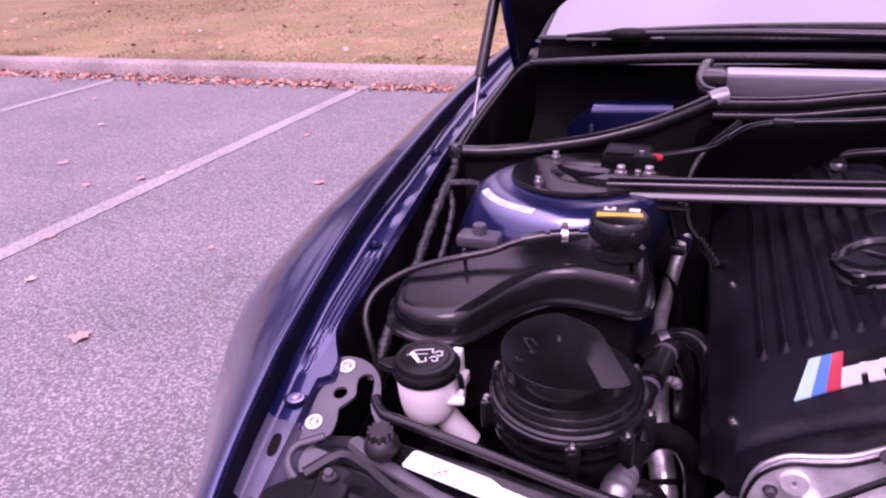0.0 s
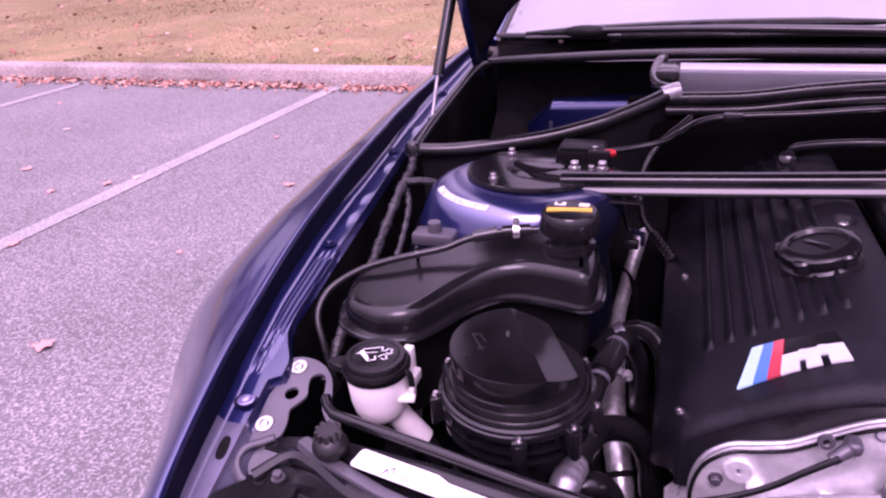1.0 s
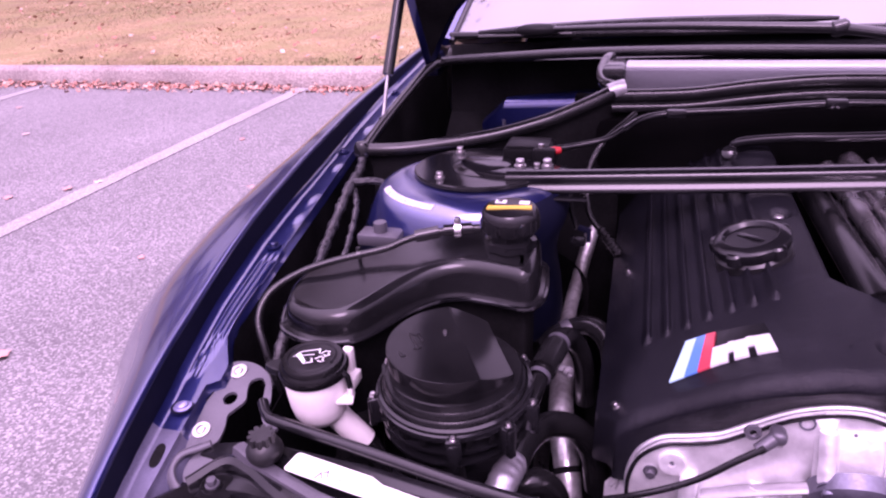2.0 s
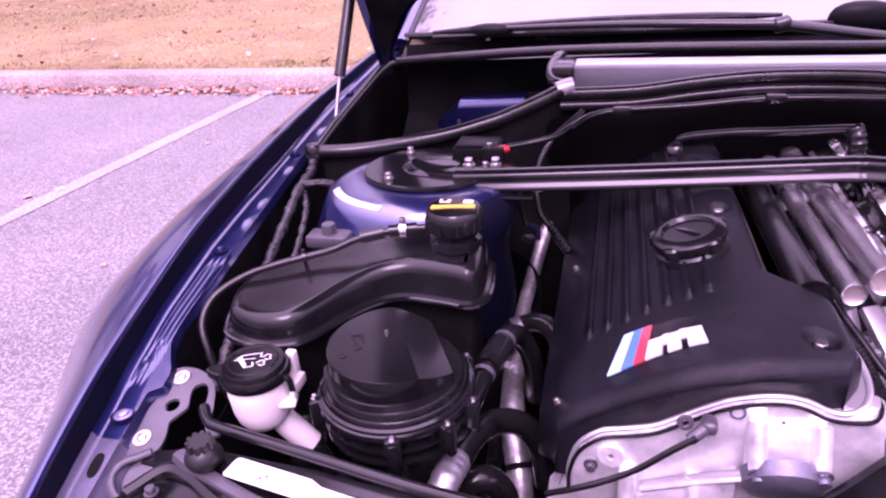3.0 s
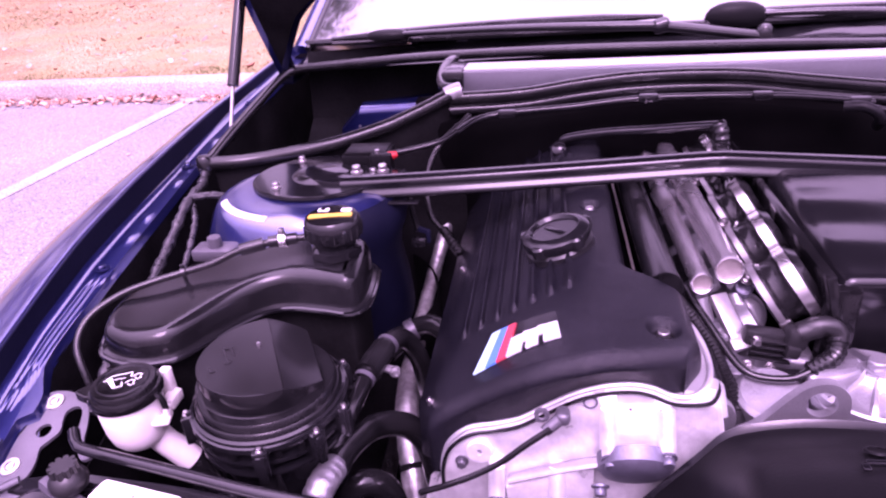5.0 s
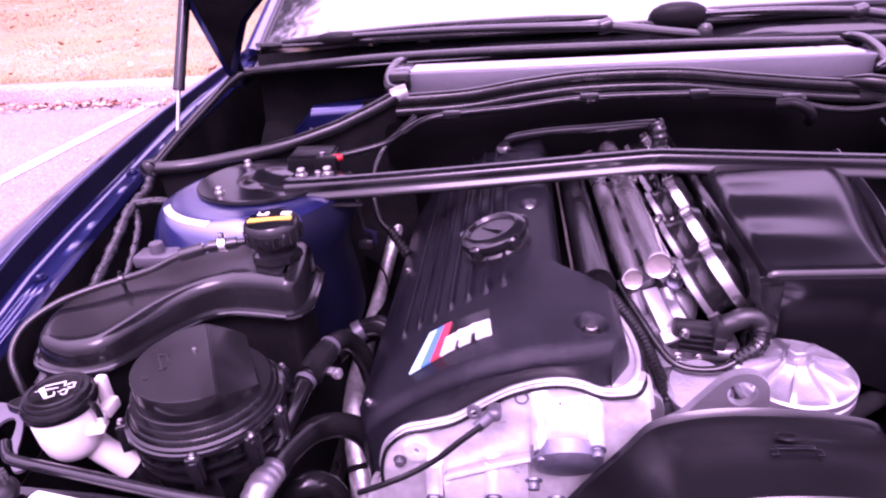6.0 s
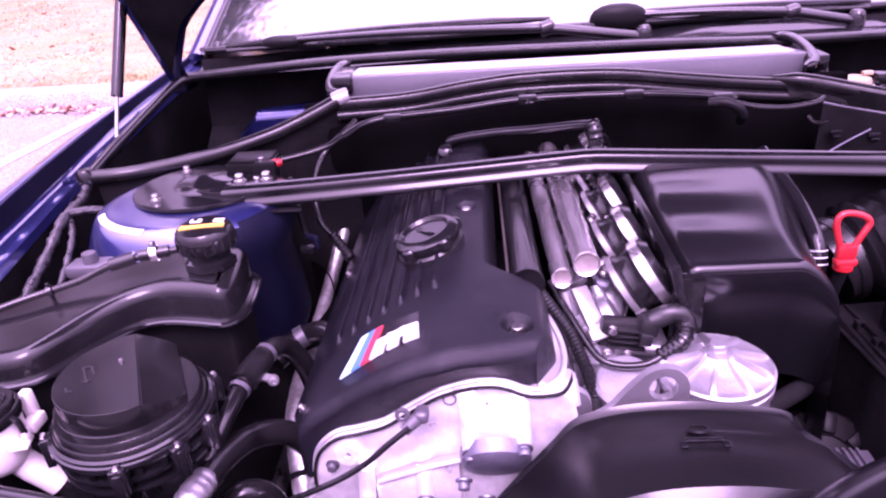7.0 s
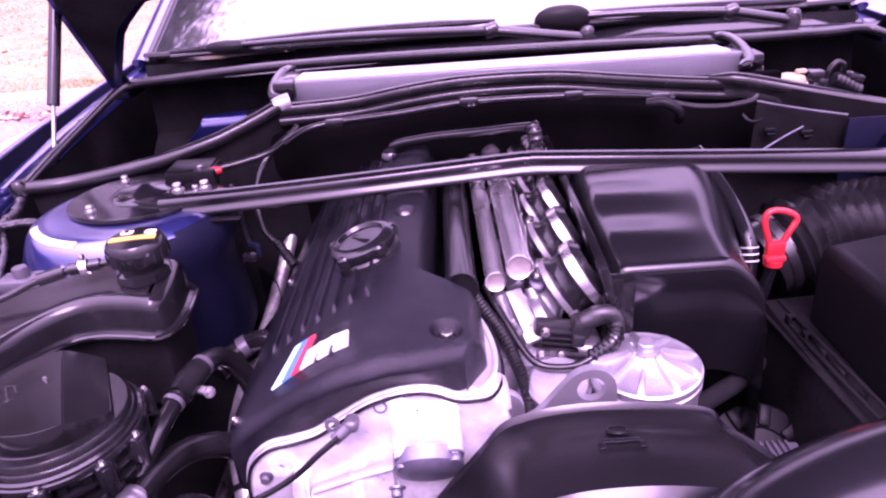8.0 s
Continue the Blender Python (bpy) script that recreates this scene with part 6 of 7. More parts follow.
turned = Matrix.Translation((-0.449, -0.413, 0)) @ Matrix.Rotation(LID_AXIS, 4, "Z")
plid = part("lid", plate(lid_outline(0.0605, -1, 0.0092), 0.770, 0.7915, 0.0008, turned, 2), DARK_PLASTIC, pump, "black lid with a sloping flat", 30)
facet = plate(lid_outline(0.0605, 0.0092, 0.043), 0.762, 0.7912, 0.0008, None, 2)
for v in facet.verts:
    v.co.z -= max(0, v.co.x - 0.0092) * 0.40 if v.co.z > 0.78 else 0
facet.transform(turned)
part("lid_flat", facet, DARK_PLASTIC, plid, "", 30)
part("ring", lathe([(0.0668, 0.758), (0.0685, 0.7595), (0.0685, 0.7625), (0.066, 0.764)], 64, pm), PLASTIC, pump)
part("step", sheet([[(-0.449 + r * math.cos(a), -0.413 + r * math.sin(a), z) for a in np.linspace(radians(195), radians(335), 30)] for r, z in ((0.0640, 0.7655), (0.0655, 0.7665), (0.0655, 0.7705), (0.0630, 0.7715))]), DARK_PLASTIC, plid)
part("lid_stud", lathe([(0, 0.003), (0.0016, 0.003), (0.002, 0)], 10, Matrix.Translation((-0.460, -0.401, 0.7912))), STEEL, plid)
for k, a in enumerate((205, 284, 322, 350, 42, 120, 165)):
    a = radians(a)
    c = Vector((-0.447 + 0.0715 * math.cos(a), -0.4245 + 0.0715 * math.sin(a), 0.741))
    part("lug", join(box(c, (0.011, 0.013, 0.026), 0.0015, Matrix.Rotation(a, 4, "Z")), box(c + Vector((0.004 * math.cos(a), 0.004 * math.sin(a), -0.004)), (0.007, 0.007, 0.028), 0.001, Matrix.Rotation(a, 4, "Z")), lathe([(0, 0.003), (0.003, 0.003), (0.0035, 0), (0, 0)], 10, Matrix.Translation(c + Vector((0, 0, 0.0125))))), PLASTIC, pump)
    piece("screw", BOLT_SMALL, Matrix.Translation(c + Vector((0.002 * math.cos(a), 0.002 * math.sin(a), 0.0130))) @ Matrix.Scale(0.5, 4), pump)
for k in range(8):
    a = radians(210 + 17 * k)
    part("fin", box((-0.447 + 0.064 * math.cos(a), -0.4245 + 0.0635 * math.sin(a), 0.7420), (0.008, 0.007, 0.011), 0.001, Matrix.Rotation(a, 4, "Z")), DARK_PLASTIC, pump)
for x, y, w, a in ((-0.4836, -0.4200, 0.026, -55), (-0.4800, -0.4130, 0.014, -52), (-0.4865, -0.4085, 0.010, 5), (-0.4775, -0.4285, 0.007, 30), (-0.4892, -0.4407, 0.006, -50), (-0.4862, -0.4425, 0.005, 20)):
    part("moulded_mark", box((x, y, 0.7919), (w, 0.0016, 0.0014), 0.0003, Matrix.Rotation(radians(a), 4, "Z")), PLASTIC_MATT, plid)
part("mount_post", lathe([(0, 0.03), (0.011, 0.03), (0.012, 0.026), (0.012, 0), (0, 0)], 20, Matrix.Translation((-0.438, -0.470, 0.685))), RUBBER, pump, "round rubber mount")
part("mount_bracket", tube([(-0.50, -0.455, 0.66), (-0.475, -0.475, 0.665), (-0.43, -0.48, 0.665), (-0.39, -0.475, 0.665)], 0.006, 8, flat=2.0), BLACK_PAINT, pump)

# hoses and pipes between pump and engine
elbow = thing("coolant_elbow", (-0.37, -0.30, 0.72), "black rubber elbow hose with clamps", "hose")
part("hose", tube([(-0.406, -0.455, 0.665), (-0.398, -0.430, 0.688), (-0.386, -0.385, 0.711), (-0.379, -0.344, 0.721)], 0.0092, 16), RUBBER, elbow)
part("elbow", tube([(-0.378, -0.338, 0.721), (-0.370, -0.300, 0.722), (-0.361, -0.266, 0.709), (-0.349, -0.250, 0.675), (-0.345, -0.240, 0.635), (-0.344, -0.235, 0.60)], 0.0116, 18), RUBBER, elbow)
part("sleeve_end", tube([(-0.3795, -0.346, 0.7205), (-0.376, -0.328, 0.722), (-0.3715, -0.306, 0.7225)], 0.0134, 20, 3), RUBBER, elbow)
for p, w, r in (((-0.381, -0.354, 0.7195), (0.2, 0.95, 0.15), 0.0112), ((-0.3695, -0.298, 0.7220), (0.25, 0.95, 0.0), 0.0124)):
    part("clamp", lathe([(r - 0.001, -0.0025), (r, -0.0025), (r, 0.0025), (r - 0.001, 0.0025)], 28, aim(p, w)), BRACKET, elbow)
part("screw", join(lathe([(0, 0.0062), (0.0014, 0.0062), (0.0018, 0.008), (0.0036, 0.0078), (0.0040, 0.004), (0.0058, 0.0034), (0.0062, 0), (0, 0)], 20, aim((-0.357, -0.325, 0.708), (0.45, -0.8, 0.1))), tube([(-0.372, -0.326, 0.714), (-0.364, -0.324, 0.710), (-0.357, -0.323, 0.707)], 0.0045, 8)), DULL_STEEL, elbow, "bright clamp screw")
curl = thing("heater_return_hose", (-0.36, -0.17, 0.66), "thick black rubber hose curling down beside the engine", "hose")
part("hose", tube([(-0.396, -0.185, 0.643), (-0.374, -0.165, 0.652), (-0.349, -0.165, 0.661), (-0.331, -0.175, 0.659), (-0.320, -0.190, 0.648), (-0.316, -0.203, 0.628), (-0.316, -0.21, 0.59)], 0.0130, 18), RUBBER, curl)
part("sleeve_end", tube([(-0.402, -0.200, 0.640), (-0.383, -0.172, 0.649)], 0.0148, 18, 2), RUBBER, curl)
part("clamp", lathe([(0.0135, -0.006), (0.0146, -0.006), (0.0146, 0.006), (0.0135, 0.006)], 28, aim((-0.374, -0.165, 0.652), (0.9, 0.4, 0.35))), BRACKET, curl, "grey band clamp")
foil = solid("foil_pipe", tube([(-0.356, 0.150, 0.705), (-0.361, 0.120, 0.685), (-0.377, 0.040, 0.628), (-0.385, -0.030, 0.598), (-0.382, -0.11, 0.598), (-0.374, -0.225, 0.590), (-0.365, -0.275, 0.569), (-0.357, -0.302, 0.550), (-0.350, -0.330, 0.510), (-0.346, -0.345, 0.46)], lambda w: 0.0105 + 0.0045 * smooth((w - 0.32) / 0.25) + 0.0004 * math.sin(170 * w) * math.sin(61 * w), 18, 12), FOIL, "foil-wrapped silver pipe beside the engine", "pipe")
part("tape_ring", lathe([(0.0146, -0.0035), (0.0157, -0.0035), (0.0157, 0.0035), (0.0146, 0.0035)], 24, aim((-0.357, -0.302, 0.550), (0.25, -0.7, -0.6))), CAVITY, foil, "dark tape ring round the foil")
arch = thing("arched_hose", (-0.37, -0.40, 0.6), "black hose arching over to a silver fitting", "hose")
part("hose", tube([(-0.391, -0.447, 0.6885), (-0.388, -0.410, 0.681), (-0.378, -0.375, 0.672), (-0.362, -0.350, 0.659), (-0.347, -0.335, 0.643), (-0.333, -0.330, 0.622), (-0.326, -0.330, 0.598), (-0.322, -0.330, 0.56)], 0.0134, 16), RUBBER, arch)
part("fitting", tube([(-0.398, -0.478, 0.684), (-0.395, -0.466, 0.690), (-0.391, -0.442, 0.689)], 0.0130, 20, 6, wave=0.0009, waves=5), CAST_DIM, arch, "ribbed silver crimp fitting")
part("end_cap", join(lathe([(0, 0.01), (0.009, 0.01), (0.011, 0.006), (0.011, -0.004), (0, -0.004)], 12, aim((-0.402, -0.487, 0.680), (-0.2, -0.75, 0.4)))), PLASTIC, arch)
solid("silver_line", tube([(-0.398, -0.19, 0.515), (-0.392, -0.26, 0.528), (-0.384, -0.36, 0.540)], 0.0095, 16), STEEL, "silver pipe low beside the engine", "pipe")
solid("lower_hose", tube([(-0.352, -0.383, 0.54), (-0.362, -0.388, 0.602), (-0.384, -0.398, 0.622), (-0.405, -0.410, 0.600), (-0.412, -0.42, 0.54)], 0.014, 16), RUBBER, "black hose low beside the engine", "hose")
solid("apron_harness", join(tube([(-0.700, 0.0, 0.815), (-0.690, -0.04, 0.808), (-0.679, -0.105, 0.808), (-0.680, -0.15, 0.785), (-0.675, -0.21, 0.765), (-0.664, -0.27, 0.755), (-0.66, -0.33, 0.745), (-0.66, -0.40, 0.70)], lambda w: 0.0062 + 0.0010 * math.sin(70 * w) + 0.0008 * math.sin(163 * w + 1), 12, 10),
                            tube([(-0.684, -0.085, 0.808), (-0.664, -0.12, 0.79), (-0.658, -0.17, 0.76), (-0.655, -0.22, 0.735)], lambda w: 0.0042 + 0.0007 * math.sin(50 * w) + 0.0006 * math.sin(111 * w), 10, 10),
                            tube([(-0.684, -0.09, 0.81), (-0.655, -0.075, 0.808), (-0.635, -0.065, 0.80)], 0.005, 8)), CLOTH_TAPE, "taped wiring harness along the inner wing", "wiring harness")

# ---- washer reservoir ----
wash = thing("washer_reservoir", (-0.578, -0.437, 0.5), "milky white washer bottle with black cap", "washer reservoir")
wm = Matrix.Translation((-0.577, -0.440, 0))
part("neck", lathe([(0.0, 0.705), (0.012, 0.706), (0.0205, 0.711), (0.0252, 0.719), (0.0275, 0.730), (0.0285, 0.745), (0.0290, 0.760), (0.026, 0.768)], 40, wm), WHITE_PLASTIC, wash, "milky white filler neck")
part("spout", tube([(-0.568, -0.436, 0.716), (-0.560, -0.433, 0.700), (-0.551, -0.430, 0.686), (-0.542, -0.428, 0.673)], 0.0125, 20), WHITE_PLASTIC, wash)
part("hose_end", tube([(-0.544, -0.4285, 0.676), (-0.538, -0.427, 0.667), (-0.53, -0.424, 0.64), (-0.527, -0.42, 0.58)], 0.0105, 16), RUBBER, wash, "black hose on the spout")
part("side_tab", join(box((-0.547, -0.444, 0.738), (0.016, 0.018, 0.005), 0.002, Matrix.Rotation(radians(15), 4, "Z")), box((-0.542, -0.441, 0.745), (0.005, 0.008, 0.012), 0.002), box((-0.557, -0.408, 0.752), (0.010, 0.010, 0.03), 0.002), box((-0.552, -0.416, 0.738), (0.012, 0.02, 0.012), 0.002)), WHITE_PLASTIC, wash)
wcap = part("cap", join(lathe([(0.027, 0.760), (0.0315, 0.761), (0.0325, 0.765), (0.0325, 0.769), (0.031, 0.7715), (0.029, 0.7718), (0.0285, 0.7755), (0.0275, 0.7768), (0.022, 0.7772), (0, 0.7775)], 48, wm),
                        plate(rounded([(-0.606, -0.437), (-0.620, -0.441), (-0.623, -0.448), (-0.616, -0.453), (-0.603, -0.455)], 3), 0.762, 0.769, 0.002)), DARK_PLASTIC, wash, "black hinged cap with white washer symbol")
part("hinge_strap", tube([(-0.548, -0.445, 0.768), (-0.543, -0.443, 0.762), (-0.542, -0.442, 0.748)], 0.003, 8), PLASTIC, wcap)


def mark(points, r=0.0006, z=0.7782):
    """A thin printed stroke on the cap."""
    m = Matrix.Translation((-0.577, -0.440, 0)) @ Matrix.Rotation(radians(8), 4, "Z")
    return tube([m @ Vector((x, y, z)) for x, y in points], r, 6, 3, flat=0.35, smooth=False)


loop = lambda x, y: mark([(x - 0.004, y - 0.001), (x, y + 0.003), (x + 0.004, y + 0.002), (x + 0.003, y - 0.001), (x + 0.005, y - 0.003), (x + 0.002, y - 0.005), (x - 0.001, y - 0.003)], 0.0005)
part("symbol", join(mark([(-0.004, -0.012), (-0.015, 0.001), (-0.011, 0.006)], 0.0005), mark([(-0.011, 0.006), (-0.002, 0.0085), (0.005, 0.0105)], 0.0005), mark([(0.005, 0.0105), (0.006, 0.004)], 0.0005), mark([(-0.004, -0.012), (0.003, -0.0095)], 0.0005), mark([(0.003, -0.0095), (0.001, -0.004)], 0.0005),
                    mark([(-0.0125, 0.002), (-0.0045, -0.0098)], 0.0017), mark([(-0.017, -0.002), (-0.004, 0.001), (0.002, 0.002)], 0.0004), loop(0.0115, 0.005), loop(0.0085, -0.004)), WHITE, wcap, "white printed washer symbol")
part("cap_ring", lathe([(0.0215, 0.7772), (0.0222, 0.7784), (0.0230, 0.7772)], 40, wm), PLASTIC, wcap, "raised ring on the cap")

# ---- front panel, headlamp bracket ----
slam = thing("front_panel", (0, -0.52, 0.5), "black front crossmember with a pale sticker", "front panel")
rows = []
for x, y, z in ((-0.66, -0.50, 0.712), (-0.62, -0.50, 0.72), (-0.59, -0.505, 0.728), (-0.50, -0.518, 0.735), (-0.41, -0.534, 0.740), (-0.30, -0.545, 0.742), (-0.20, -0.55, 0.742)):
    rows.append([(x, y + 0.004, z - 0.06), (x, y + 0.004, z - 0.006), (x, y, z), (x - 0.004, y - 0.012, z - 0.002), (x - 0.006, y - 0.016, z - 0.012), (x - 0.008, y - 0.045, z - 0.012), (x - 0.010, y - 0.05, z - 0.03), (x - 0.02, y - 0.10, z - 0.035), (x - 0.02, y - 0.12, 0.45)])
part("crossmember", sheet(rows, 0.002), PLASTIC, slam, "", 30)
part("edge_bead", tube([(-0.618, -0.470, 0.742), (-0.606, -0.484, 0.741), (-0.588, -0.492, 0.742), (-0.50, -0.512, 0.744), (-0.41, -0.532, 0.746), (-0.33, -0.545, 0.748)], 0.0052, 10), PLASTIC, slam)
lab = [(-0.5570, -0.5158), (-0.5592, -0.5165), (-0.5608, -0.5190), (-0.5636, -0.5338), (-0.5622, -0.5360), (-0.42, -0.562), (-0.42, -0.541)]
st = part("sticker", plate(lab, 0.7335, 0.7345, 0.0), PAPER, slam, "pale paper sticker")
for x, y, a, w, mt in ((-0.5320, -0.5365, 62, 0.008, INK), (-0.5290, -0.5360, 118, 0.008, INK), (-0.5245, -0.5335, 100, 0.008, INK), (-0.5268, -0.5318, 20, 0.004, INK), (-0.5416, -0.5290, 30, 0.006, PINK_INK), (-0.5385, -0.5280, 120, 0.004, PINK_INK)):
    part("print_mark", box((x, y, 0.7347), (w, 0.0009, 0.0006), 0, Matrix.Rotation(radians(a), 4, "Z")), mt, st)
part("print_mark", lathe([(0.0018, 0.0004), (0.0036, 0.0004)], 20, Matrix.Translation((-0.5128, -0.5404, 0.7346))), PINK_INK, st)
# front edge in lighter grey, standing in for its sky reflection
part("edge_strip", sheet([[(x, y, 0.7285), (x - 0.003, y - 0.0035, 0.7295), (x - 0.006, y - 0.008, 0.7285), (x - 0.007, y - 0.010, 0.722)] for x, y in ((-0.618, -0.508), (-0.600, -0.5175), (-0.580, -0.5265), (-0.560, -0.5345), (-0.527, -0.5465), (-0.48, -0.558), (-0.42, -0.568))], 0.0015), BRACKET, slam, "front edge of the panel with its sky reflection painted pale", 40)
knob = thing("adjuster_knob", (-0.587, -0.523, 0.735), "black fluted plastic knob beside the headlamp", "knob")
part("hub", lathe([(0, 0.0155), (0.0085, 0.015), (0.0095, 0.0135), (0.0095, 0.0085), (0.0120, 0.0065), (0.0152, 0.001), (0.0158, -0.003), (0.0140, -0.008), (0.0, -0.010)], 28, Matrix.Translation((-0.587, -0.523, 0.741))), PLASTIC_MATT, knob)
for k in range(10):
    a = 2 * math.pi * k / 10
    part("flute", tube([(-0.587 + 0.0095 * math.cos(a), -0.523 + 0.0095 * math.sin(a), 0.749), (-0.587 + 0.0092 * math.cos(a), -0.523 + 0.0092 * math.sin(a), 0.7562)], 0.0024, 6, 1), PLASTIC_MATT, knob)
br = thing("lamp_bracket", (-0.66, -0.46, 0.7), "grey black pressed headlamp bracket with two bright bolts", "bracket")
arm = rounded([(-0.692, -0.420), (-0.687, -0.412), (-0.673, -0.410), (-0.6586, -0.413), (-0.645, -0.421), (-0.635, -0.433), (-0.628, -0.449), (-0.624, -0.461), (-0.6165, -0.469), (-0.607, -0.476), (-0.615, -0.480), (-0.626, -0.471), (-0.6335, -0.460), (-0.638, -0.444),
               (-0.642, -0.4327), (-0.648, -0.4268), (-0.655, -0.4276), (-0.659, -0.4333), (-0.657, -0.443), (-0.6535, -0.453), (-0.659, -0.4636), (-0.663, -0.471), (-0.6595, -0.482), (-0.658, -0.491), (-0.659, -0.499), (-0.666, -0.507), (-0.678, -0.513), (-0.688, -0.515), (-0.694, -0.500), (-0.693, -0.46)], 4)
OFF = Matrix.Translation((0.0035, 0, 0))
SLOPE = Matrix(((1, 0, 0, 0), (0, 1, 0, 0), (0, 0.27, 1, 0.848), (0, 0, 0, 1)))
part("arm", plate(keyhole(arm, -0.670, -0.4535, 0.0072), -0.003, 0.0, 0, SLOPE @ OFF), BRACKET, br)
flange = tube([(x + 0.0035, y, 0.850 + 0.27 * y) for x, y in ((-0.662, -0.503), (-0.671, -0.509), (-0.6827, -0.516), (-0.6865, -0.5243), (-0.685, -0.5335), (-0.677, -0.543), (-0.666, -0.5495), (-0.652, -0.553))], 0.0042, 10, 5, flat=0.7)
part("flange", flange, BRACKET, br, "curved flange round the headlamp mount")
part("shelf", plate(rounded([(-0.652, -0.499), (-0.655, -0.512), (-0.648, -0.517), (-0.648, -0.530), (-0.653, -0.545), (-0.665, -0.5425), (-0.674, -0.534), (-0.677, -0.5235), (-0.6745, -0.513), (-0.664, -0.506)], 4), -0.006, -0.002, 0.001, SLOPE @ OFF), BRACKET, br)
for x, y in ((-0.677, -0.423), (-0.680, -0.4905)):
    bm = lathe([(0, 0.0036), (0.0030, 0.0035), (0.0042, 0.0028), (0.0047, 0.0012), (0.0085, 0.0012), (0.0092, 0.0)], 28)
    bm.transform(aim((x + 0.0035, y, 0.8482 + 0.27 * y), (0, -0.27, 1)))
    part("bolt", bm, STEEL, br, "bright washer-head bolt")
lamp = thing("headlamp_housing", (-0.63, -0.57, 0.5), "black plastic headlamp housing top", "headlamp")
part("housing", join(plate(rounded([(-0.70, -0.63), (-0.665, -0.545), (-0.64, -0.515), (-0.60, -0.515), (-0.585, -0.545), (-0.50, -0.575), (-0.42, -0.60), (-0.42, -0.66)], 3), 0.5, 0.706, 0.006),
                     tube([(-0.655, -0.545, 0.705), (-0.630, -0.520, 0.712), (-0.60, -0.528, 0.716), (-0.55, -0.555, 0.72), (-0.48, -0.575, 0.72)], 0.008, 8)), PLASTIC, lamp)
part("lug", join(plate(rounded([(-0.643, -0.538), (-0.636, -0.530), (-0.626, -0.5285), (-0.614, -0.534), (-0.610, -0.542), (-0.608, -0.570), (-0.632, -0.578)], 3), 0.690, 0.711, 0.002), lathe([(0.0075, 0), (0.0075, 0.0015), (0.0095, 0.0015), (0.0095, 0)], 24, Matrix.Translation((-0.6305, -0.5445, 0.711)))), PLASTIC, lamp)
piece("bolt", BOLT_DARK, Matrix.Translation((-0.6305, -0.5445, 0.711)) @ Matrix.Scale(0.9, 4), lamp)

# ---- fan shroud and air duct at the front ----
shroud = thing("fan_shroud", (0.02, -0.5, 0.5), "black plastic fan shroud with arched top edge", "fan shroud")
SH = [(-0.17, 0.612), (-0.118, 0.687), (-0.082, 0.735), (-0.064, 0.759), (-0.045, 0.768), (-0.015, 0.774), (0.027, 0.775), (0.07, 0.770), (0.103, 0.762), (0.119, 0.743), (0.164, 0.706), (0.26, 0.61)]
top_line = spline([(x, 0, z) for x, z in SH], 5)
rows = []
for p in top_line:
    up = smooth((p.z - 0.70) / 0.08)
    rows.append([(p.x, y, p.z + dz) for y, dz in ((-0.452, -0.06), (-0.455, -0.002), (-0.4565, 0.0008), (-0.458, -0.0004), (-0.4605, -0.0040), (-0.4635, -0.0045), (-0.49, 0.006 * up - 0.003), (-0.515, 0.023 * up), (-0.549, 0.031 * up),
                                                    (-0.572, 0.0315 * up), (-0.580, 0.025 * up), (-0.61, -0.008), (-0.66, -0.09))])
panel = part("panel", sheet([row[4:10] for row in rows], 0.002), SHROUD_BLACK, shroud, "dull black sloping face", 50)
part("rim", sheet([row[:5] for row in rows], 0.002), SOFT_PLASTIC, shroud, "smooth rolled rim", 50)
part("front_lip", sheet([row[9:] for row in rows], 0.002), SOFT_PLASTIC, shroud, "smooth front edge", 50)
part("hole", lathe([(0, 0.0008), (0.0062, 0.0008)], 20, aim((0.0144, -0.5145, 0.7995), (0, 0.42, 0.9))), CAVITY, panel)
part("hole_rim", lathe([(0.0062, 0.0006), (0.0062, 0.0016), (0.0078, 0.0014), (0.0084, 0)], 20, aim((0.0144, -0.5145, 0.7995), (0, 0.42, 0.9))), SHROUD_BLACK, panel)
part("slot", join(box((0.0135, -0.530, 0.8045), (0.026, 0.0035, 0.003), 0.001), box((-0.0005, -0.534, 0.8045), (0.005, 0.006, 0.002), 0.0008), box((0.0275, -0.534, 0.8045), (0.005, 0.006, 0.002), 0.0008)), SOFT_PLASTIC, panel)
duct = thing("air_duct", (0.25, -0.6, 0.6), "smooth black intake duct across the front", "air duct")
rows = []
for p, r in (((0.0, -0.635, 0.70), 0.05), ((0.045, -0.633, 0.755), 0.055), ((0.09, -0.63, 0.802), 0.06), ((0.15, -0.63, 0.829), 0.065), ((0.25, -0.63, 0.842), 0.07), ((0.36, -0.63, 0.832), 0.075), ((0.48, -0.62, 0.80), 0.075)):
    rows.append((p, r))
part("duct", tube([p for p, r in rows], lambda w: 0.048 + 0.018 * w, 32, 6), SOFT_PLASTIC, duct)
part("seam", tube([(p[0], p[1] + 0.046, p[2] + 0.030) for p, r in rows], 0.0022, 8, 6), SOFT_PLASTIC, duct, "moulded seam along the duct")
cross = solid("upper_crossmember", box((0.2, -0.56, 0.60), (0.9, 0.10, 0.06), 0.01), CAVITY, "black upper radiator crossmember", "crossmember")

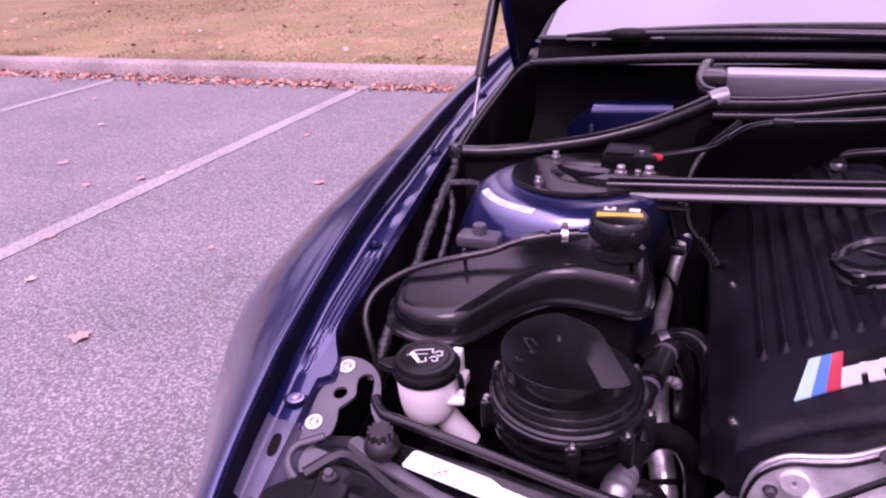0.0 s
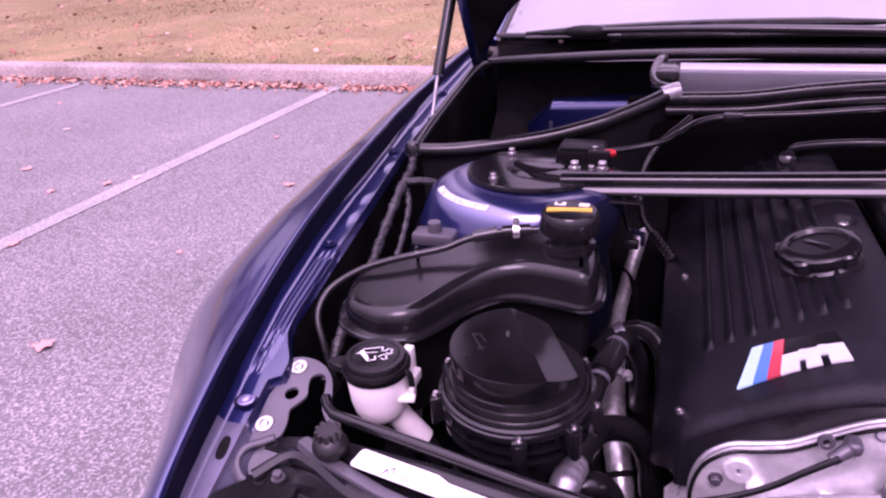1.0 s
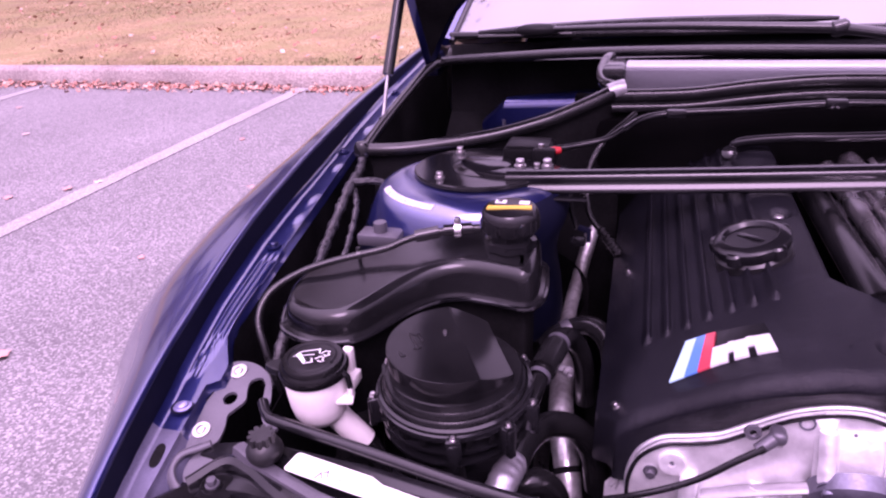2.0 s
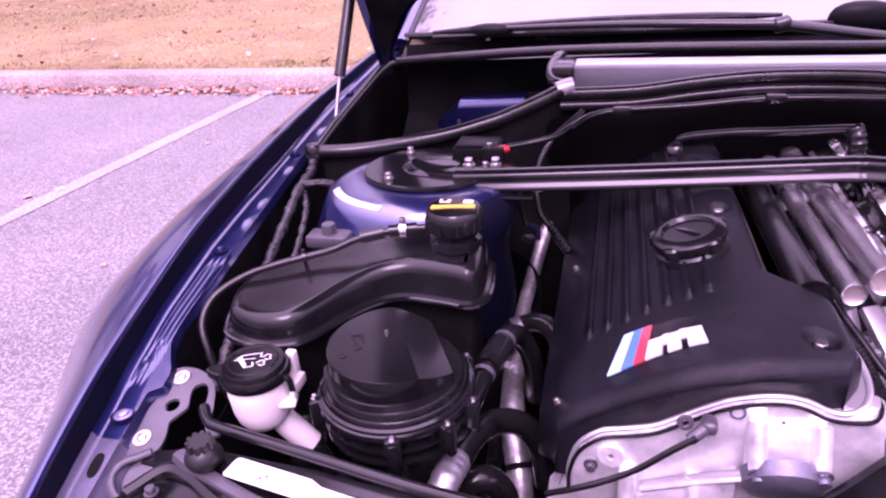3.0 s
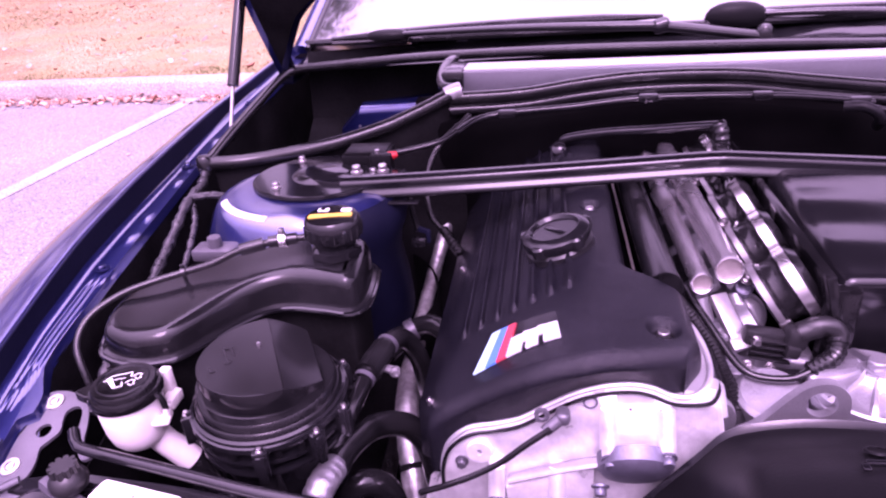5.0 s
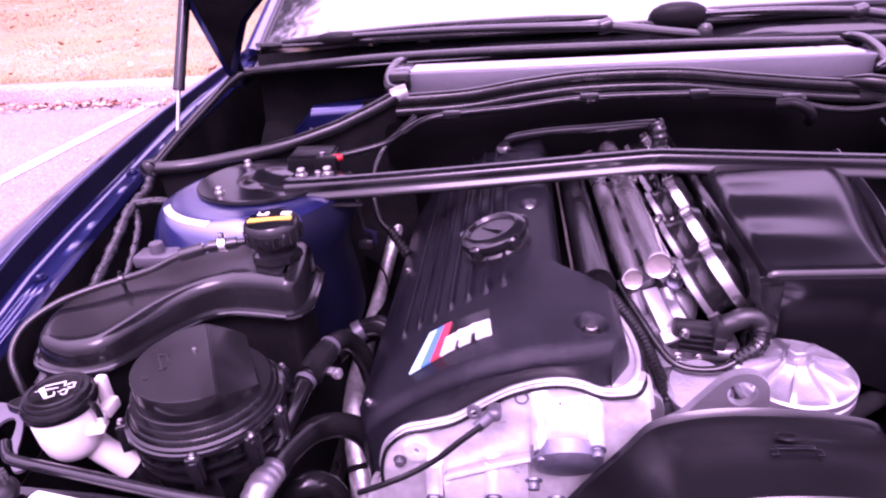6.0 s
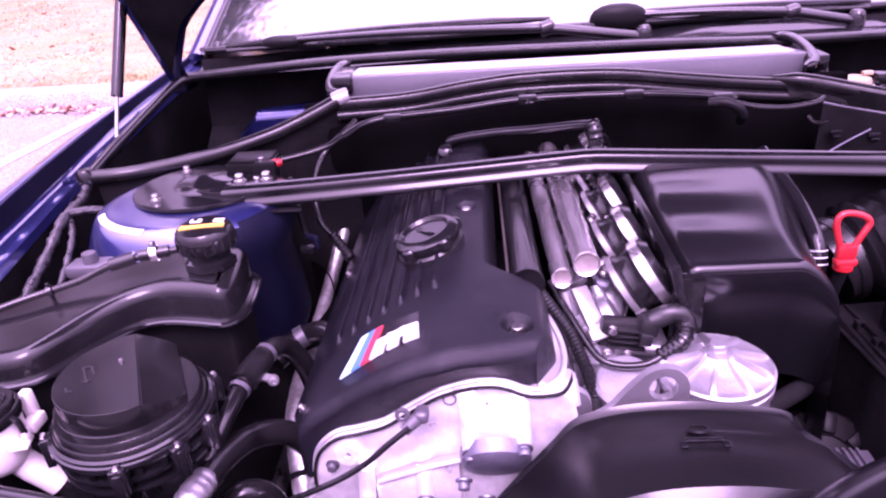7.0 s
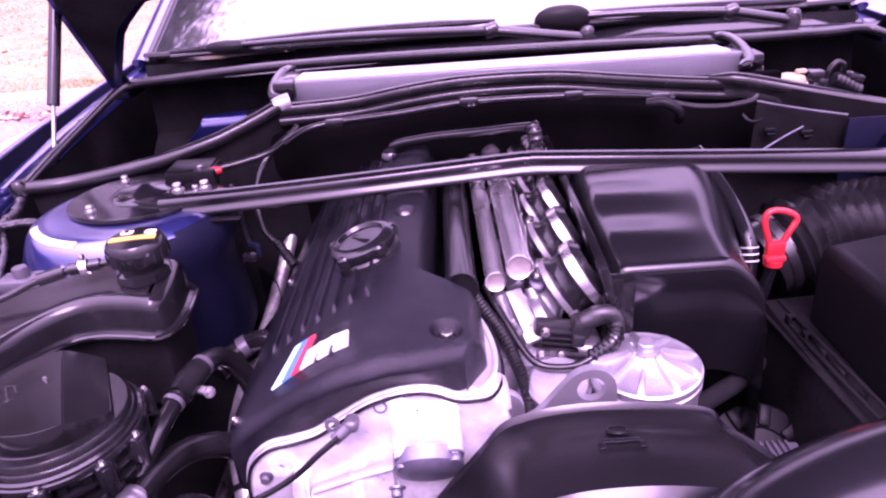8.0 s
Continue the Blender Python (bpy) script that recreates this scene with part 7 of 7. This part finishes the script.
# things low on the far side of the bay
res = thing("brake_reservoir", (0.43, 0.16, 0.76), "milky brake fluid reservoir with tan cap", "brake reservoir")
part("body", join(box((0.425, 0.165, 0.800), (0.092, 0.075, 0.086), 0.012, seg=3), box((0.395, 0.150, 0.844), (0.04, 0.05, 0.012), 0.005)), WHITE_PLASTIC, res)
part("neck", lathe([(0.026, 0.0), (0.026, 0.010), (0.024, 0.012)], 28, Matrix.Translation((0.431, 0.160, 0.842))), WHITE_PLASTIC, res)
part("cap", join(lathe([(0, 0.012), (0.015, 0.012), (0.020, 0.010), (0.022, 0.006), (0.022, 0), (0, 0)], 28, Matrix.Translation((0.431, 0.160, 0.852))), box((0.447, 0.162, 0.868), (0.016, 0.008, 0.006), 0.002)), TAN, res, "tan screw cap")
hs = thing("brake_harness", (0.5, 0.16, 0.8), "black plugs and cables beside the brake reservoir", "wiring")
part("plug", join(box((0.470, 0.165, 0.860), (0.024, 0.022, 0.016), 0.004), box((0.478, 0.158, 0.848), (0.014, 0.02, 0.018), 0.003)), PLASTIC, hs)
part("plug", tube([(0.500, 0.165, 0.852), (0.520, 0.165, 0.842), (0.542, 0.165, 0.829)], 0.0105, 14, 3, wave=0.001, waves=6), PLASTIC, hs, "ribbed black connector")
part("plug", box((0.535, 0.170, 0.850), (0.026, 0.02, 0.014), 0.004, Matrix.Rotation(radians(20), 4, "Y")), PLASTIC, hs)
part("cable", tube([(0.484, 0.16, 0.850), (0.488, 0.158, 0.868), (0.499, 0.160, 0.878), (0.510, 0.162, 0.872), (0.512, 0.166, 0.856)], 0.0042, 10), RUBBER, hs)
part("bracket", box((0.390, 0.190, 0.868), (0.022, 0.012, 0.012), 0.003), BRACKET, hs, "small grey bracket")
alt = thing("alternator", (0.24, -0.28, 0.55), "dark finned alternator casing deep in the bay", "alternator")
turn = aim((0.232, -0.300, 0.545), (-0.1, -0.65, 0.76))
part("casing", lathe([(0, 0.028), (0.030, 0.028), (0.034, 0.024), (0.058, 0.022), (0.062, 0.014), (0.062, -0.06), (0, -0.06)], 40, turn), SHROUD_BLACK, alt)
for k in range(9):
    part("fin", box((0, 0, 0), (0.024, 0.013, 0.010), 0.002, turn @ Matrix.Rotation(2 * math.pi * k / 9, 4, "Z") @ Matrix.Translation((0.046, 0, 0.024))), SHROUD_BLACK, alt)
cooler = thing("cooler", (0.20, -0.40, 0.60), "dull ribbed metal cooler behind the fan shroud", "cooler")
part("core", box((0.180, -0.395, 0.632), (0.09, 0.03, 0.03), 0.002), BRACKET, cooler)
for k in range(12):
    part("rib", box((0.145 + 0.0062 * k, -0.395, 0.6485), (0.0026, 0.028, 0.005), 0.0006), BRACKET, cooler)
solid("bay_hose", tube([(0.12, -0.31, 0.615), (0.16, -0.305, 0.635), (0.20, -0.29, 0.648), (0.235, -0.26, 0.650), (0.25, -0.22, 0.62)], 0.0105, 14), CAVITY, "black hose beside the oil filter", "hose")
solid("brake_pipe", tube([(0.315, 0.0, 0.797), (0.36, 0.02, 0.812), (0.395, 0.03, 0.825)], 0.0013, 10), STEEL_DARK, "thin bright pipe on the bulkhead", "pipe")
solid("heater_hose", tube([(0.185, 0.058, 0.866), (0.205, 0.050, 0.868), (0.222, 0.047, 0.860), (0.231, 0.052, 0.848), (0.236, 0.070, 0.835)], 0.0070, 14), WOVEN, "black hose bending down the bulkhead", "hose")
solid("bulkhead_cable", tube([(0.215, 0.055, 0.866), (0.25, 0.052, 0.858), (0.29, 0.055, 0.854), (0.33, 0.060, 0.857), (0.345, 0.072, 0.860)], 0.0042, 10), RUBBER, "thin black cable along the bulkhead", "cable")
solid("cable_loop", tube([(0.318, 0.050, 0.842), (0.326, 0.046, 0.834), (0.338, 0.046, 0.832), (0.350, 0.050, 0.838)], 0.0026, 8), RUBBER, "short black cable loop on the bulkhead", "cable")
side_panel = thing("bulkhead_cover", (0.40, 0.035, 0.80), "black moulded cover panel on the bulkhead with clips", "panel")
part("panel", sheet([[(0.335, 0.050, 0.858 - d), (0.37, 0.045, 0.850 - d), (0.41, 0.040, 0.842 - d), (0.455, 0.034, 0.834 - d)] for d in (0.0, 0.022, 0.05, 0.08)], 0.003), CAVITY, side_panel)
part("edge_bead", tube([(0.335, 0.0485, 0.860), (0.37, 0.0435, 0.852), (0.41, 0.0385, 0.844), (0.455, 0.0325, 0.836)], 0.0018, 8), BRACKET, side_panel)
for x, z in ((0.352, 0.822), (0.404, 0.815), (0.448, 0.808)):
    part("clip", join(box((x, 0.036, z), (0.016, 0.006, 0.006), 0.0015), box((x + 0.002, 0.035, z - 0.006), (0.012, 0.006, 0.003), 0.001)), PLASTIC, side_panel)
